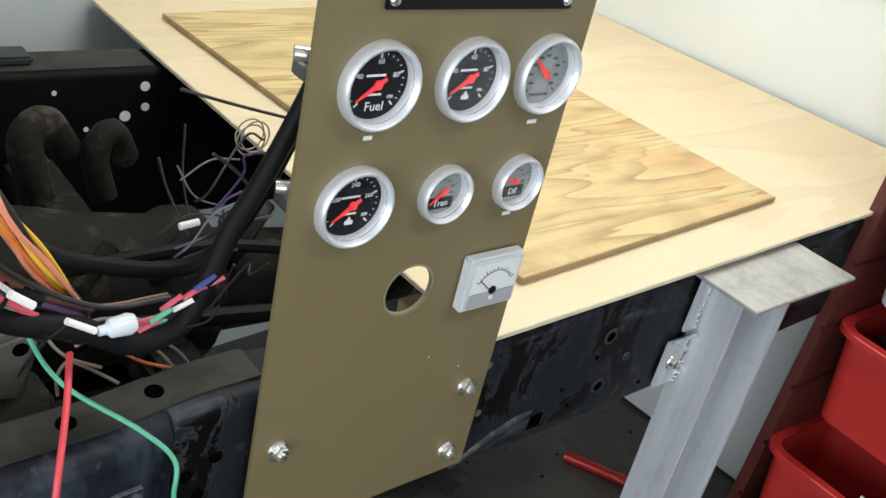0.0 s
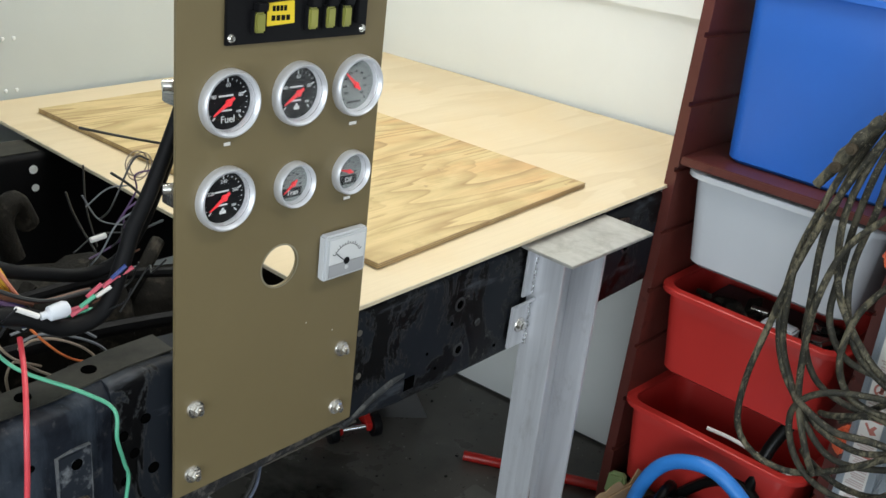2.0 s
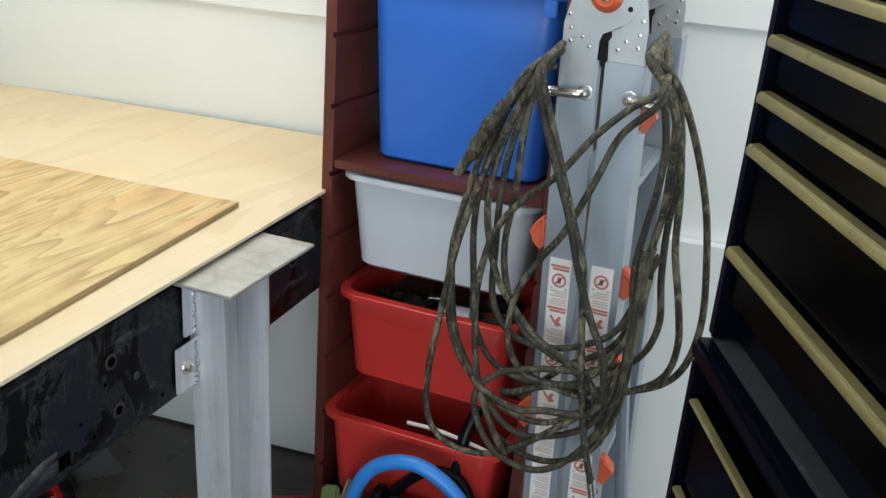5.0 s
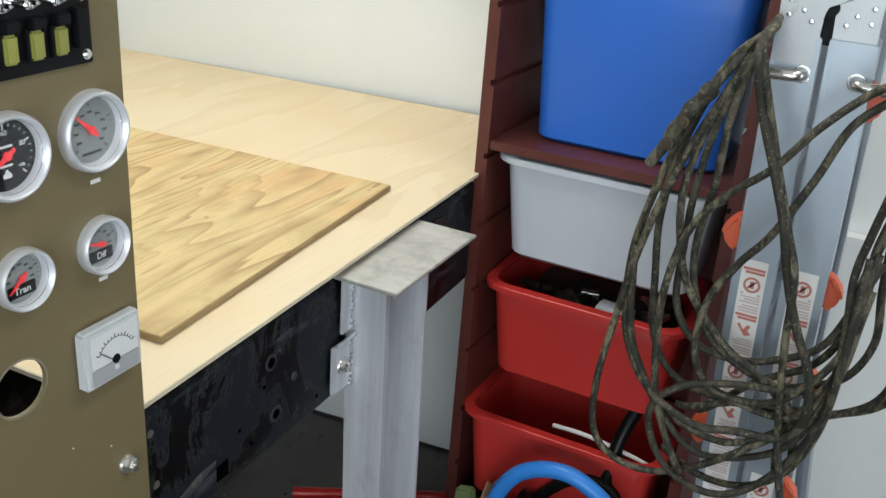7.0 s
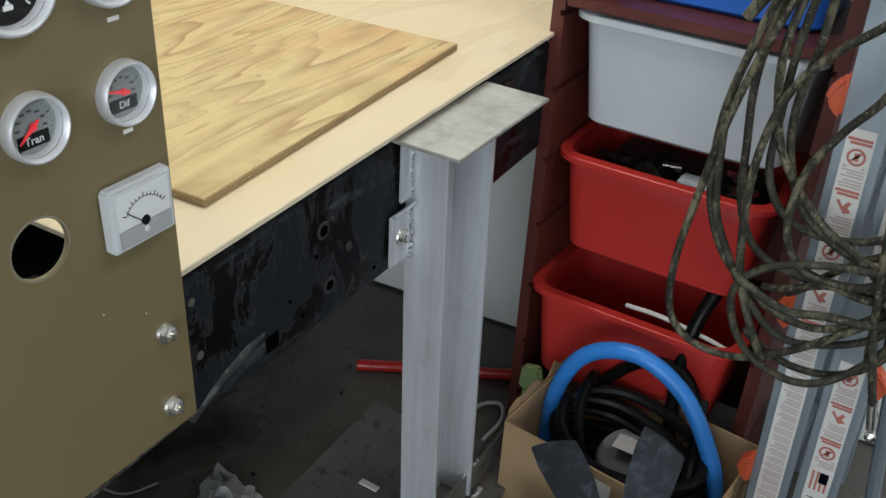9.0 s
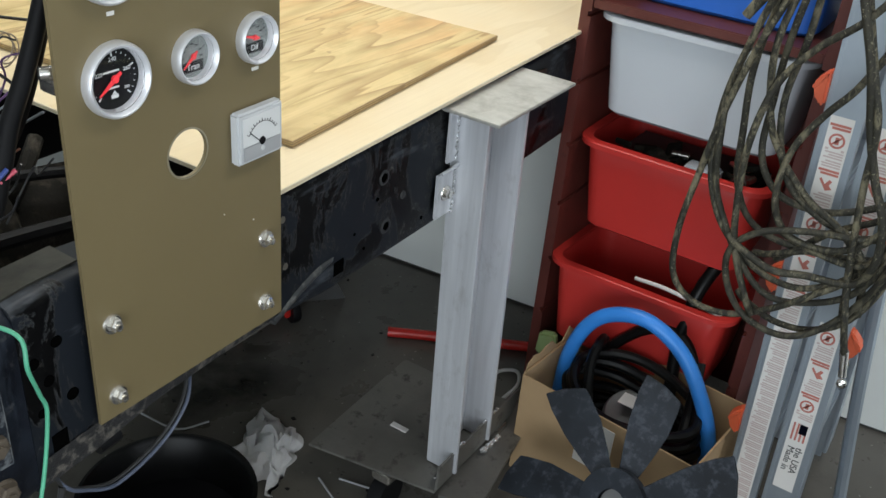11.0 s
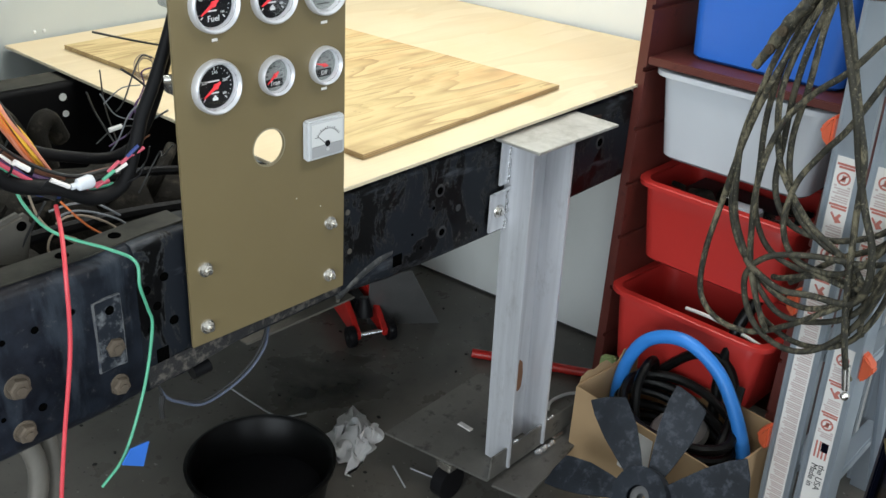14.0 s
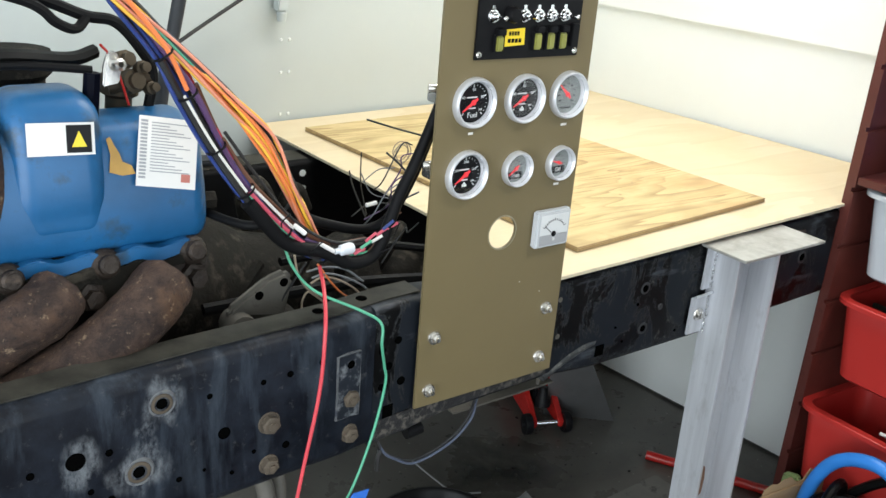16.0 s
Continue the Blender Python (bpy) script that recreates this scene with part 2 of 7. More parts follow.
def pine_veneer():
    """Pine face veneer: faint wavy bands, brownish clouds, a reddish heart towards one end."""
    n = Nodes("pine_plywood")
    h = n.noise(n.coords((0.42, 2.9, 1), (0, 0, radians(-5))), 2.5, 3.0, 0.5, 0.45)
    f = n.math("FRACT", n.math("MULTIPLY", h, 13.0))
    band = n.ramp(f, (0.0, 0.0), (0.45, 0.12), (0.80, 0.65), (0.93, 1.0), (1.0, 0.0))
    zone = n.ramp(n.noise(n.coords((1.0, 1.8, 1)), 4.0, 3), (0.34, 0.35), (0.58, 1.0))
    cloud = n.ramp(n.noise(n.coords((1.3, 3.2, 1), (0, 0, radians(-9))), 4.2, 6, 0.62, 0.8), (0.46, 0.0), (0.60, 1.0))
    fibre = n.noise(n.coords((7, 230, 6)), 1.0, 3)
    x = n.add("SeparateXYZ", i0=n.add("TexCoord").outputs["Object"]).outputs[0]
    heart = n.math("MULTIPLY", n.add("MapRange", i0=x, i1=-0.02, i2=0.30, i3=0.15, i4=1.3).outputs[0], n.ramp(n.noise(n.coords((1.0, 4.5, 1)), 3.6, 4, 0.6, 0.4), (0.40, 0.0), (0.58, 1.0)))
    c = n.mix(n.math("MULTIPLY", cloud, 0.62), (0.65, 0.505, 0.245), (0.45, 0.345, 0.150))
    c = n.mix(n.math("MULTIPLY", heart, 0.55), c, (0.62, 0.355, 0.15))
    c = n.mix(n.math("MULTIPLY", n.math("MULTIPLY", band, zone), 0.95), c, (0.33, 0.205, 0.08))
    c = n.mix(n.math("MULTIPLY", n.ramp(fibre, (0.4, 0.0), (0.75, 1.0)), 0.28), c, (0.34, 0.25, 0.11))
    c = n.mix(n.ramp(n.noise(n.coords(), 26, 3, 0.5), (0.70, 0.0), (0.75, 0.5)), c, (0.24, 0.15, 0.07))
    n.set(Base_Color=c, Roughness=0.6)
    n.bump(fibre, 0.15, 0.001)
    return n.mat


def scratched_plate():
    """Cut aluminium plate: crossing scratches, finger stains, dull patches."""
    n = Nodes("scratched_aluminium_plate")
    a, b = n.noise(n.coords((45, 5, 5), (0, 0, radians(32))), 1.0, 5, 0.6, 0.3), n.noise(n.coords(), 60, 5, 0.65)
    stain = n.ramp(n.noise(n.coords(), 17, 6, 0.68, 0.3), (0.50, 0.0), (0.66, 1.0))
    c = n.mix(n.ramp(n.math("ADD", n.math("MULTIPLY", a, 0.6), n.math("MULTIPLY", b, 0.4)), (0.36, 0.0), (0.64, 1.0)), (0.42, 0.415, 0.385), (0.54, 0.53, 0.50))
    c = n.mix(n.math("MULTIPLY", stain, 0.55), c, (0.25, 0.235, 0.205))
    n.set(Base_Color=c, Metallic=0.5, Roughness=n.add("MapRange", i0=a, i3=0.26, i4=0.50).outputs[0])
    n.bump(n.math("ADD", a, b), 0.15, 0.0006)
    return n.mat


def frame_paint():
    """Worn black chassis paint: matt film, glossy patches, scraped blue-grey streaks."""
    n = Nodes("worn_chassis_paint")
    v = n.coords()
    big, fine = n.noise(n.coords((1, 1, 0.6)), 11.0, 8, 0.72, 0.5), n.noise(v, 90, 4)
    patch = n.ramp(big, (0.50, 0.0), (0.52, 1.0))
    streak = n.ramp(n.noise(n.coords((2.0, 1, 9.0), (0, radians(-24), 0)), 2.2, 5, 0.65), (0.60, 0.0), (0.70, 1.0))
    wear = n.ramp(n.noise(v, 30, 6, 0.7), (0.64, 0.0), (0.70, 1.0))
    rim = n.ramp(big, (0.485, 0.0), (0.50, 1.0), (0.515, 0.0))
    c = n.mix(patch, (0.0095, 0.012, 0.0165), (0.0014, 0.0014, 0.0017))
    c = n.mix(n.math("MULTIPLY", n.math("MULTIPLY", rim, fine), 0.45), c, (0.11, 0.105, 0.09))
    c = n.mix(n.math("MULTIPLY", streak, 0.6), c, (0.075, 0.085, 0.10))
    c = n.mix(n.math("MULTIPLY", wear, 0.5), c, (0.12, 0.115, 0.105))
    n.set(Base_Color=c, Roughness=n.mix(patch, (0.5,) * 3, (0.40,) * 3), Specular_IOR_Level=0.14)
    n.bump(n.math("ADD", n.math("MULTIPLY", patch, -0.5), n.math("MULTIPLY", fine, 0.3)), 0.3, 0.001)
    return n.mat


def left_paint():
    """Blue-black chassis paint with chalky runs, grime, and chalk rings round two large holes."""
    n = Nodes("chalky_chassis_paint")
    v = n.coords()
    runs = n.ramp(n.noise(n.coords((8, 8, 1.5)), 2.2, 6, 0.65, 0.3), (0.50, 0.0), (0.72, 1.0))
    cloud = n.ramp(n.noise(v, 11, 7, 0.7), (0.42, 0.0), (0.68, 1.0))
    spots = n.ramp(n.noise(v, 75, 5, 0.7), (0.60, 0.0), (0.70, 1.0))
    warp = n.add("TexNoise", Vector=n.coords((1, 1, 0.35)), Scale=26.0, Detail=4.0).outputs["Color"]
    off = n.add("VectorMath", i0=warp, i1=(0.5, 0.5, 0.5))
    off.operation = "SUBTRACT"
    far = n.add("VectorMath", i0=off.outputs[0], i1=(0.05, 0.0, 0.09))
    far.operation = "MULTIPLY"
    moved = n.add("VectorMath", i0=n.add("TexCoord").outputs["Object"], i1=far.outputs[0])
    tc = moved.outputs[0]
    halo = None
    for p, r in (((-0.604, -0.465, 0.884), 0.034), ((-0.637, -0.467, 0.796), 0.040), ((-0.628, -0.465, 0.845), 0.020), ((-0.705, -0.47, 0.835), 0.036)):
        d = n.add("VectorMath", i0=tc, i1=p)
        d.operation = "DISTANCE"
        k = n.add("MapRange", i0=d.outputs["Value"], i1=r, i2=r * 0.6, i3=0.0, i4=1.0).outputs[0]
        halo = k if halo is None else n.math("MAXIMUM", halo, k)
    c = n.mix(n.math("MULTIPLY", cloud, 0.8), (0.003, 0.004, 0.0075), (0.014, 0.0195, 0.030))
    c = n.mix(n.math("MULTIPLY", runs, 0.55), c, (0.070, 0.090, 0.115))
    c = n.mix(n.math("MULTIPLY", n.math("MULTIPLY", halo, n.ramp(n.noise(n.coords((1, 1, 0.5)), 70, 7, 0.75), (0.40, 0.0), (0.66, 1.0))), 0.75), c, (0.19, 0.205, 0.22))
    c = n.mix(n.math("MULTIPLY", spots, 0.22), c, (0.14, 0.14, 0.135))
    n.set(Base_Color=c, Roughness=n.add("MapRange", i0=cloud, i3=0.38, i4=0.62).outputs[0], Specular_IOR_Level=0.2)
    n.bump(n.noise(v, 60, 6, 0.7), 0.35, 0.0015)
    return n.mat


def dust_top():
    n = Nodes("dusty_flange")
    v = n.coords()
    c = n.mix(n.ramp(n.noise(v, 18, 6, 0.65), (0.35, 0.0), (0.7, 1.0)), (0.014, 0.0135, 0.0105), (0.050, 0.047, 0.037))
    n.set(Base_Color=c, Roughness=0.62, Specular_IOR_Level=0.25)
    n.bump(n.noise(v, 80, 5), 0.2, 0.001)
    return n.mat


def floor_paint():
    """Grey painted slab, scuffed, with specks and one wet oil spill."""
    n = Nodes("painted_concrete")
    v = n.coords()
    big, mid, fine = n.noise(v, 1.6, 6, 0.6), n.noise(v, 9, 6, 0.65), n.noise(v, 120, 3)
    c = n.mix(n.ramp(big, (0.32, 0.0), (0.68, 1.0)), (0.070, 0.063, 0.052), (0.130, 0.122, 0.108))
    c = n.mix(n.math("MULTIPLY", n.ramp(mid, (0.55, 0.0), (0.75, 1.0)), 0.5), c, (0.045, 0.04, 0.033))
    c = n.mix(n.ramp(n.noise(v, 70, 2, 0.4), (0.70, 0.0), (0.73, 0.8)), c, (0.012, 0.012, 0.012))
    c = n.mix(n.ramp(n.noise(n.coords((1.1, 0.9, 1)), 83, 2, 0.4), (0.735, 0.0), (0.75, 0.8)), c, (0.35, 0.34, 0.32))
    d = n.add("VectorMath", i0=n.add("TexCoord").outputs["Object"], i1=(-0.76, -0.57, 0.0))
    d.operation = "DISTANCE"
    reach = n.math("ADD", d.outputs["Value"], n.math("MULTIPLY", n.noise(v, 3.2, 5, 0.6, 0.4), 0.55))
    oil = n.ramp(reach, (0.33, 1.0), (0.45, 0.0))
    c = n.mix(n.math("MULTIPLY", oil, 0.85), c, (0.006, 0.0055, 0.005))
    n.set(Base_Color=c, Roughness=n.mix(n.math("MULTIPLY", oil, 0.8), n.add("MapRange", i0=mid, i3=0.18, i4=0.42).outputs[0], (0.10,) * 3), Specular_IOR_Level=0.42)
    n.bump(n.math("ADD", fine, mid), 0.10, 0.001)
    return n.mat


def muddy_cable():
    """Dark olive rubber jacket, grimy, with dried mud rubbed on in streaks; some lengths paler than others."""
    n = Nodes("soiled_cable_jacket")
    v = n.coords((1, 1, 0.45))
    own = n.add("ObjectInfo").outputs["Random"]
    base = n.mix(n.noise(v, 14, 4), (0.014, 0.014, 0.0105), (0.042, 0.040, 0.030))
    mud = n.ramp(n.noise(v, 46, 8, 0.78, 0.8), (0.48, 0.0), (0.60, 1.0))
    zone = n.ramp(n.math("ADD", n.noise(v, 5.5, 3), n.math("MULTIPLY", own, 0.30)), (0.42, 0.15), (0.70, 1.0))
    c = n.mix(n.math("MULTIPLY", mud, zone), base, (0.185, 0.165, 0.108))
    c = n.mix(n.ramp(n.noise(n.coords(), 170, 4, 0.6), (0.61, 0.0), (0.68, 0.6)), c, (0.28, 0.255, 0.185))
    n.set(Base_Color=c, Roughness=0.6, Specular_IOR_Level=0.28)
    n.bump(n.noise(v, 90, 5, 0.7), 0.8, 0.002)
    return n.mat


def brushed_beam():
    """Mill-finish aluminium with long upright handling streaks and scratches."""
    n = Nodes("streaked_aluminium")
    up = n.noise(n.coords((30, 30, 1.1)), 1.0, 5, 0.62, 0.4)
    c = n.mix(n.ramp(up, (0.36, 0.0), (0.64, 1.0)), (0.52, 0.53, 0.56), (0.68, 0.695, 0.73))
    c = n.mix(n.math("MULTIPLY", n.ramp(n.noise(n.coords((1, 1, 0.4)), 26, 6, 0.7), (0.56, 0.0), (0.70, 1.0)), 0.4), c, (0.36, 0.355, 0.35))
    n.set(Base_Color=c, Metallic=0.35, Roughness=n.add("MapRange", i0=up, i3=0.42, i4=0.26).outputs[0])
    n.bump(n.noise(n.coords((160, 160, 4)), 1.0, 3), 0.12, 0.0008)
    return n.mat


def pitted_rust():
    """Scaled exhaust iron: dark brown crust, orange-brown bloom, deep pits."""
    n = Nodes("rusted_iron")
    v = n.coords()
    crust, bloom, pit = n.noise(v, 34, 8, 0.75, 0.4), n.noise(v, 12, 6, 0.65), n.noise(v, 150, 4, 0.6)
    c = n.mix(n.ramp(crust, (0.40, 0.0), (0.62, 1.0)), (0.018, 0.010, 0.008), (0.066, 0.038, 0.026))
    c = n.mix(n.math("MULTIPLY", n.ramp(bloom, (0.52, 0.0), (0.66, 1.0)), 0.55), c, (0.10, 0.050, 0.024))
    c = n.mix(n.ramp(n.noise(v, 95, 5, 0.7), (0.60, 0.0), (0.68, 0.7)), c, (0.24, 0.17, 0.11))
    c = n.mix(n.ramp(pit, (0.60, 0.0), (0.68, 0.8)), c, (0.012, 0.008, 0.007))
    n.set(Base_Color=c, Roughness=0.72, Specular_IOR_Level=0.35)
    n.bump(n.math("ADD", crust, n.math("MULTIPLY", pit, 0.5)), 0.9, 0.006)
    return n.mat


M["board"], M["alu_plate"] = pine_veneer(), scratched_plate()
M["cable"], M["alu"], M["rust"] = muddy_cable(), brushed_beam(), pitted_rust()
M["frame"], M["left"], M["dust"], M["floor"] = frame_paint(), left_paint(), dust_top(), floor_paint()
gl = Nodes("clear_glass")
gl.set(Base_Color=(1, 1, 1), Roughness=0.02, Transmission_Weight=1.0, IOR=1.3)
M["glass"] = gl.mat
ac = Nodes("clear_acrylic")
ac.set(Base_Color=(0.74, 0.76, 0.78), Roughness=0.1, Transmission_Weight=0.3, IOR=1.3)
M["acrylic"] = ac.mat

# ---- building helpers ----


def box(bm, x0, x1, y0, y1, z0, z1, bevel=0.0, m=None):
    ret = bmesh.ops.create_cube(bm, size=1.0)
    vs = ret["verts"]
    for v in vs:
        v.co = Vector(((x0 + x1) / 2 + v.co.x * (x1 - x0), (y0 + y1) / 2 + v.co.y * (y1 - y0), (z0 + z1) / 2 + v.co.z * (z1 - z0)))
    if bevel:
        es = {e for v in vs for e in v.link_edges}
        out = bmesh.ops.bevel(bm, geom=list(es), offset=bevel, segments=2, affect="EDGES")
        vs = list({v for f in out["faces"] for v in f.verts} | {v for v in vs if v.is_valid})
    if m is not None:
        bmesh.ops.transform(bm, matrix=m, verts=vs)
    return bm


def frame_of(d):
    d = Vector(d).normalized()
    a = d.orthogonal().normalized()
    return a, d.cross(a), d


def lathe(bm, profile, origin, axis=(0, 0, 1), seg=24, squash=1.0):
    """Turns (radius, height) pairs round an axis through origin."""
    a, b, d = frame_of(axis)
    o = Vector(origin)
    rings = []
    for r, h in profile:
        if r < 1e-6:
            rings.append([bm.verts.new(o + d * h)])
        else:
            rings.append([bm.verts.new(o + d * h + a * (r * math.cos(2 * math.pi * k / seg)) + b * (r * squash * math.sin(2 * math.pi * k / seg))) for k in range(seg)])
    for p, q in zip(rings, rings[1:]):
        for k in range(seg):
            k2 = (k + 1) % seg
            if len(p) == 1 and len(q) == 1:
                continue
            if len(p) == 1:
                bm.faces.new((p[0], q[k2], q[k]))
            elif len(q) == 1:
                bm.faces.new((p[k], p[k2], q[0]))
            else:
                bm.faces.new((p[k], p[k2], q[k2], q[k]))
    return bm


def rod(bm, p0, p1, r, seg=14, r2=None):
    p0, p1 = Vector(p0), Vector(p1)
    L = (p1 - p0).length
    return lathe(bm, [(0, 0), (r, 0), (r if r2 is None else r2, L), (0, L)], p0, p1 - p0, seg)


def spline(pts, steps=8, closed=False):
    pts = [Vector(p) for p in pts]
    n = len(pts)
    out = []
    for i in range(n if closed else n - 1):
        if closed:
            a, b, c, d = pts[i - 1], pts[i], pts[(i + 1) % n], pts[(i + 2) % n]
        else:
            b, c = pts[i], pts[i + 1]
            a = pts[i - 1] if i else b * 2 - c
            d = pts[i + 2] if i + 2 < n else c * 2 - b
        for k in range(steps):
            t = k / steps
            out.append(0.5 * ((2 * b) + (c - a) * t + (2 * a - 5 * b + 4 * c - d) * t * t + (3 * b - a - 3 * c + d) * t ** 3))
    if not closed:
        out.append(pts[-1])
    return out


def tube(bm, pts, r, seg=8, steps=8, closed=False, taper=None):
    """A round tube through points."""
    path = spline(pts, steps, closed)
    n = len(path)
    rings = []
    up = None
    for i, p in enumerate(path):
        d = (path[(i + 1) % n] - path[i - 1]) if closed or 0 < i < n - 1 else (path[1] - path[0] if i == 0 else path[-1] - path[-2])
        d.normalize()
        up = d.orthogonal().normalized() if up is None else (up - d * up.dot(d)).normalized()
        side = d.cross(up)
        rr = r if taper is None else r * taper(i / max(1, n - 1))
        rings.append([bm.verts.new(p + up * (rr * math.cos(2 * math.pi * k / seg)) + side * (rr * math.sin(2 * math.pi * k / seg))) for k in range(seg)])
    pairs = list(zip(rings, rings[1:])) + ([(rings[-1], rings[0])] if closed else [])
    for p, q in pairs:
        for k in range(seg):
            bm.faces.new((p[k], p[(k + 1) % seg], q[(k + 1) % seg], q[k]))
    if not closed:
        bm.faces.new(rings[0][::-1])
        bm.faces.new(rings[-1])
    return bm


def prism(bm, pts, h0, h1, m=None, bevel=0.0, seg=2):
    """A polygon in the xy plane, raised from h0 to h1."""
    lo = [bm.verts.new((x, y, h0)) for x, y in pts]
    hi = [bm.verts.new((x, y, h1)) for x, y in pts]
    n = len(pts)
    fs = [bm.faces.new(lo[::-1]), bm.faces.new(hi)]
    for k in range(n):
        fs.append(bm.faces.new((lo[k], lo[(k + 1) % n], hi[(k + 1) % n], hi[k])))
    vs = lo + hi
    if bevel:
        out = bmesh.ops.bevel(bm, geom=list({e for f in fs for e in f.edges}), offset=bevel, segments=seg, affect="EDGES")
        vs = list({v for f in out["faces"] for v in f.verts} | {v for v in vs if v.is_valid})
    if m is not None:
        bmesh.ops.transform(bm, matrix=m, verts=vs)
    return bm


XZ = Matrix(((1, 0, 0, 0), (0, 0, -1, 0), (0, 1, 0, 0), (0, 0, 0, 1)))    # polygon x,y -> world x,z; height towards -y
YZ = Matrix(((0, 0, -1, 0), (1, 0, 0, 0), (0, 1, 0, 0), (0, 0, 0, 1)))    # polygon x,y -> world y,z; height towards -x


def bmn():
    return bmesh.new()


def finish(name, bm, material, smooth=True):
    bmesh.ops.recalc_face_normals(bm, faces=bm.faces)
    me = bpy.data.meshes.new(name)
    bm.to_mesh(me)
    bm.free()
    me.materials.append(material)
    if smooth:
        me.shade_smooth()
        me.set_sharp_from_angle(angle=radians(38))
    return me


def thing(name, label, category, at=(0, 0, 0), group="", m=None):
    ob = new(name)
    ob.empty_display_size = 0.05
    ob.matrix_world = Matrix.Translation(at) if m is None else m
    return tagged(ob, label, category, group)


def part(name, bm, material, parent, label="", local=False):
    """One mesh under a thing or a part; the bmesh is in world metres unless local."""
    root = parent
    while root.parent:
        root = root.parent
    if not local:
        bmesh.ops.transform(bm, matrix=root.matrix_basis.inverted(), verts=bm.verts)
    ob = new(name, finish(name, bm, material))
    ob.parent = parent
    return tagged(ob, label)


def single(name, bm, material, label, category, kind="", group=""):
    ob = new(name, finish(name, bm, material))
    return tagged(ob, label, category, group, kind)


def lettering(name, text, size, m, material, parent, local=False):
    cu = bpy.data.curves.new(name, "FONT")
    cu.body, cu.size, cu.align_x, cu.align_y, cu.extrude = text, size, "CENTER", "CENTER", 0.0002
    tmp = bpy.data.objects.new(name, cu)
    scene.collection.objects.link(tmp)
    me = bpy.data.meshes.new_from_object(tmp.evaluated_get(bpy.context.evaluated_depsgraph_get()))
    bpy.data.objects.remove(tmp)
    bpy.data.curves.remove(cu)
    me.transform(m)
    root = parent
    while root.parent:
        root = root.parent
    if not local:
        me.transform(root.matrix_basis.inverted())
    me.materials.clear()
    me.materials.append(material)
    ob = new(name, me)
    ob.parent = parent
    return ob


# ---- the garage ----
def room_box(name, u0, u1, v0, v1, z0, z1, material, label, category="wall"):
    ob = single(name, box(bmn(), u0, u1, v0, v1, z0, z1), material, label, category, "structure")
    ob.matrix_world = ROOM
    return ob


room_box("floor", -4.7, 0.2, -4.7, 0.2, -0.1, 0.0, M["floor"], "grey painted concrete floor with dark specks and scuffs", "floor")
room_box("ground", -60, 60, -60, 60, -0.25, -0.11, M["floor"], "plain grey paving outside the open doors", "ground")
room_box("ceiling", -4.7, 0.2, -4.7, 0.2, 2.6, 2.7, M["ceiling"], "plain white garage ceiling", "ceiling")
room_box("wall_east", 0.0, 0.2, -4.7, 0.2, 0.0, 2.6, M["white_wall"], "bright white painted board wall")
room_box("wall_north", -4.7, -0.003, 0.0, 0.2, 0.0, 2.6, M["grey_wall"], "pale grey painted panel wall with small rivets")
room_box("wall_south", -4.5, -3.5, -4.7, -4.5, 0.0, 2.6, M["white_wall"], "white wall beside the open garage door")
room_box("wall_south_2", -0.5, -0.003, -4.7, -4.5, 0.0, 2.6, M["white_wall"], "white wall beside the open garage door")
room_box("wall_south_3", -3.497, -0.503, -4.7, -4.5, 2.35, 2.6, M["white_wall"], "white lintel over the open garage door")
# west wall out of view; its opening is added to let the side fill in
room_box("wall_west", -4.7, -4.5, -4.497, -3.6, 0.0, 2.6, M["white_wall"], "white wall beside the added side opening, out of view")
room_box("wall_west_2", -4.7, -4.5, -0.8, -0.003, 0.0, 2.6, M["white_wall"], "white wall beside the added side opening, out of view")
room_box("wall_west_3", -4.7, -4.5, -3.597, -0.803, 2.35, 2.6, M["white_wall"], "white lintel over the added side opening, out of view")
room_box("trim", -0.036, -0.002, -4.4, -0.01, 0.009, 0.80, M["white_wall"], "lower white wall board with a dark gap below", "trim")
room_box("baseboard", -0.030, -0.003, -4.4, -0.01, 0.0, 0.0085, M["baseboard"], "dark dirty strip along the foot of the white wall", "baseboard")

# unseen fixtures added to go with the two overhead fill lamps
for x, y in ((0.86, 0.46), (0.80, -0.95)):
    lamp = thing("added_ceiling_light", "added white ceiling tube light, out of view", "ceiling light", (x, y, 2.53), "tube lights on the ceiling")
    part("housing", box(bmn(), x - 0.64, x + 0.64, y - 0.12, y + 0.12, 2.53, 2.599, 0.006), M["ceiling"], lamp)
    for dy in (-0.05, 0.05):
        part("tube", rod(bmn(), (x - 0.61, y + dy, 2.515), (x + 0.61, y + dy, 2.515), 0.013), M["white_ink"], lamp, "plain white tube of the added light")

# panel joints of the white wall: lapped boards, each a little proud
for v0, v1, z0, z1 in ((-1.35, -0.02, 1.19, 2.59), (-4.4, -1.353, 1.27, 2.59)):
    room_box("trim", -0.014, -0.001, v0, v1, z0, z1, M["white_wall"], "upper white wall board overlapping the lower one", "trim")
wall_rivet = bmn()
lathe(wall_rivet, [(0, 0.003), (0.0032, 0.0022), (0.0046, 0.0)], (0, 0, 0), (0, -1, 0), 10)
rivet_mesh = finish("rivet", wall_rivet, M["white_wall"])
for u in (-1.152, -1.128):
    for z in (0.925, 1.033, 1.115, 1.28, 1.45):
        ob = new("rivet", rivet_mesh)
        ob.matrix_world = ROOM @ pose(u, -0.0005, z)
        tagged(ob, "small pale rivet head in the grey wall", "rivet", "rivets in the grey wall")


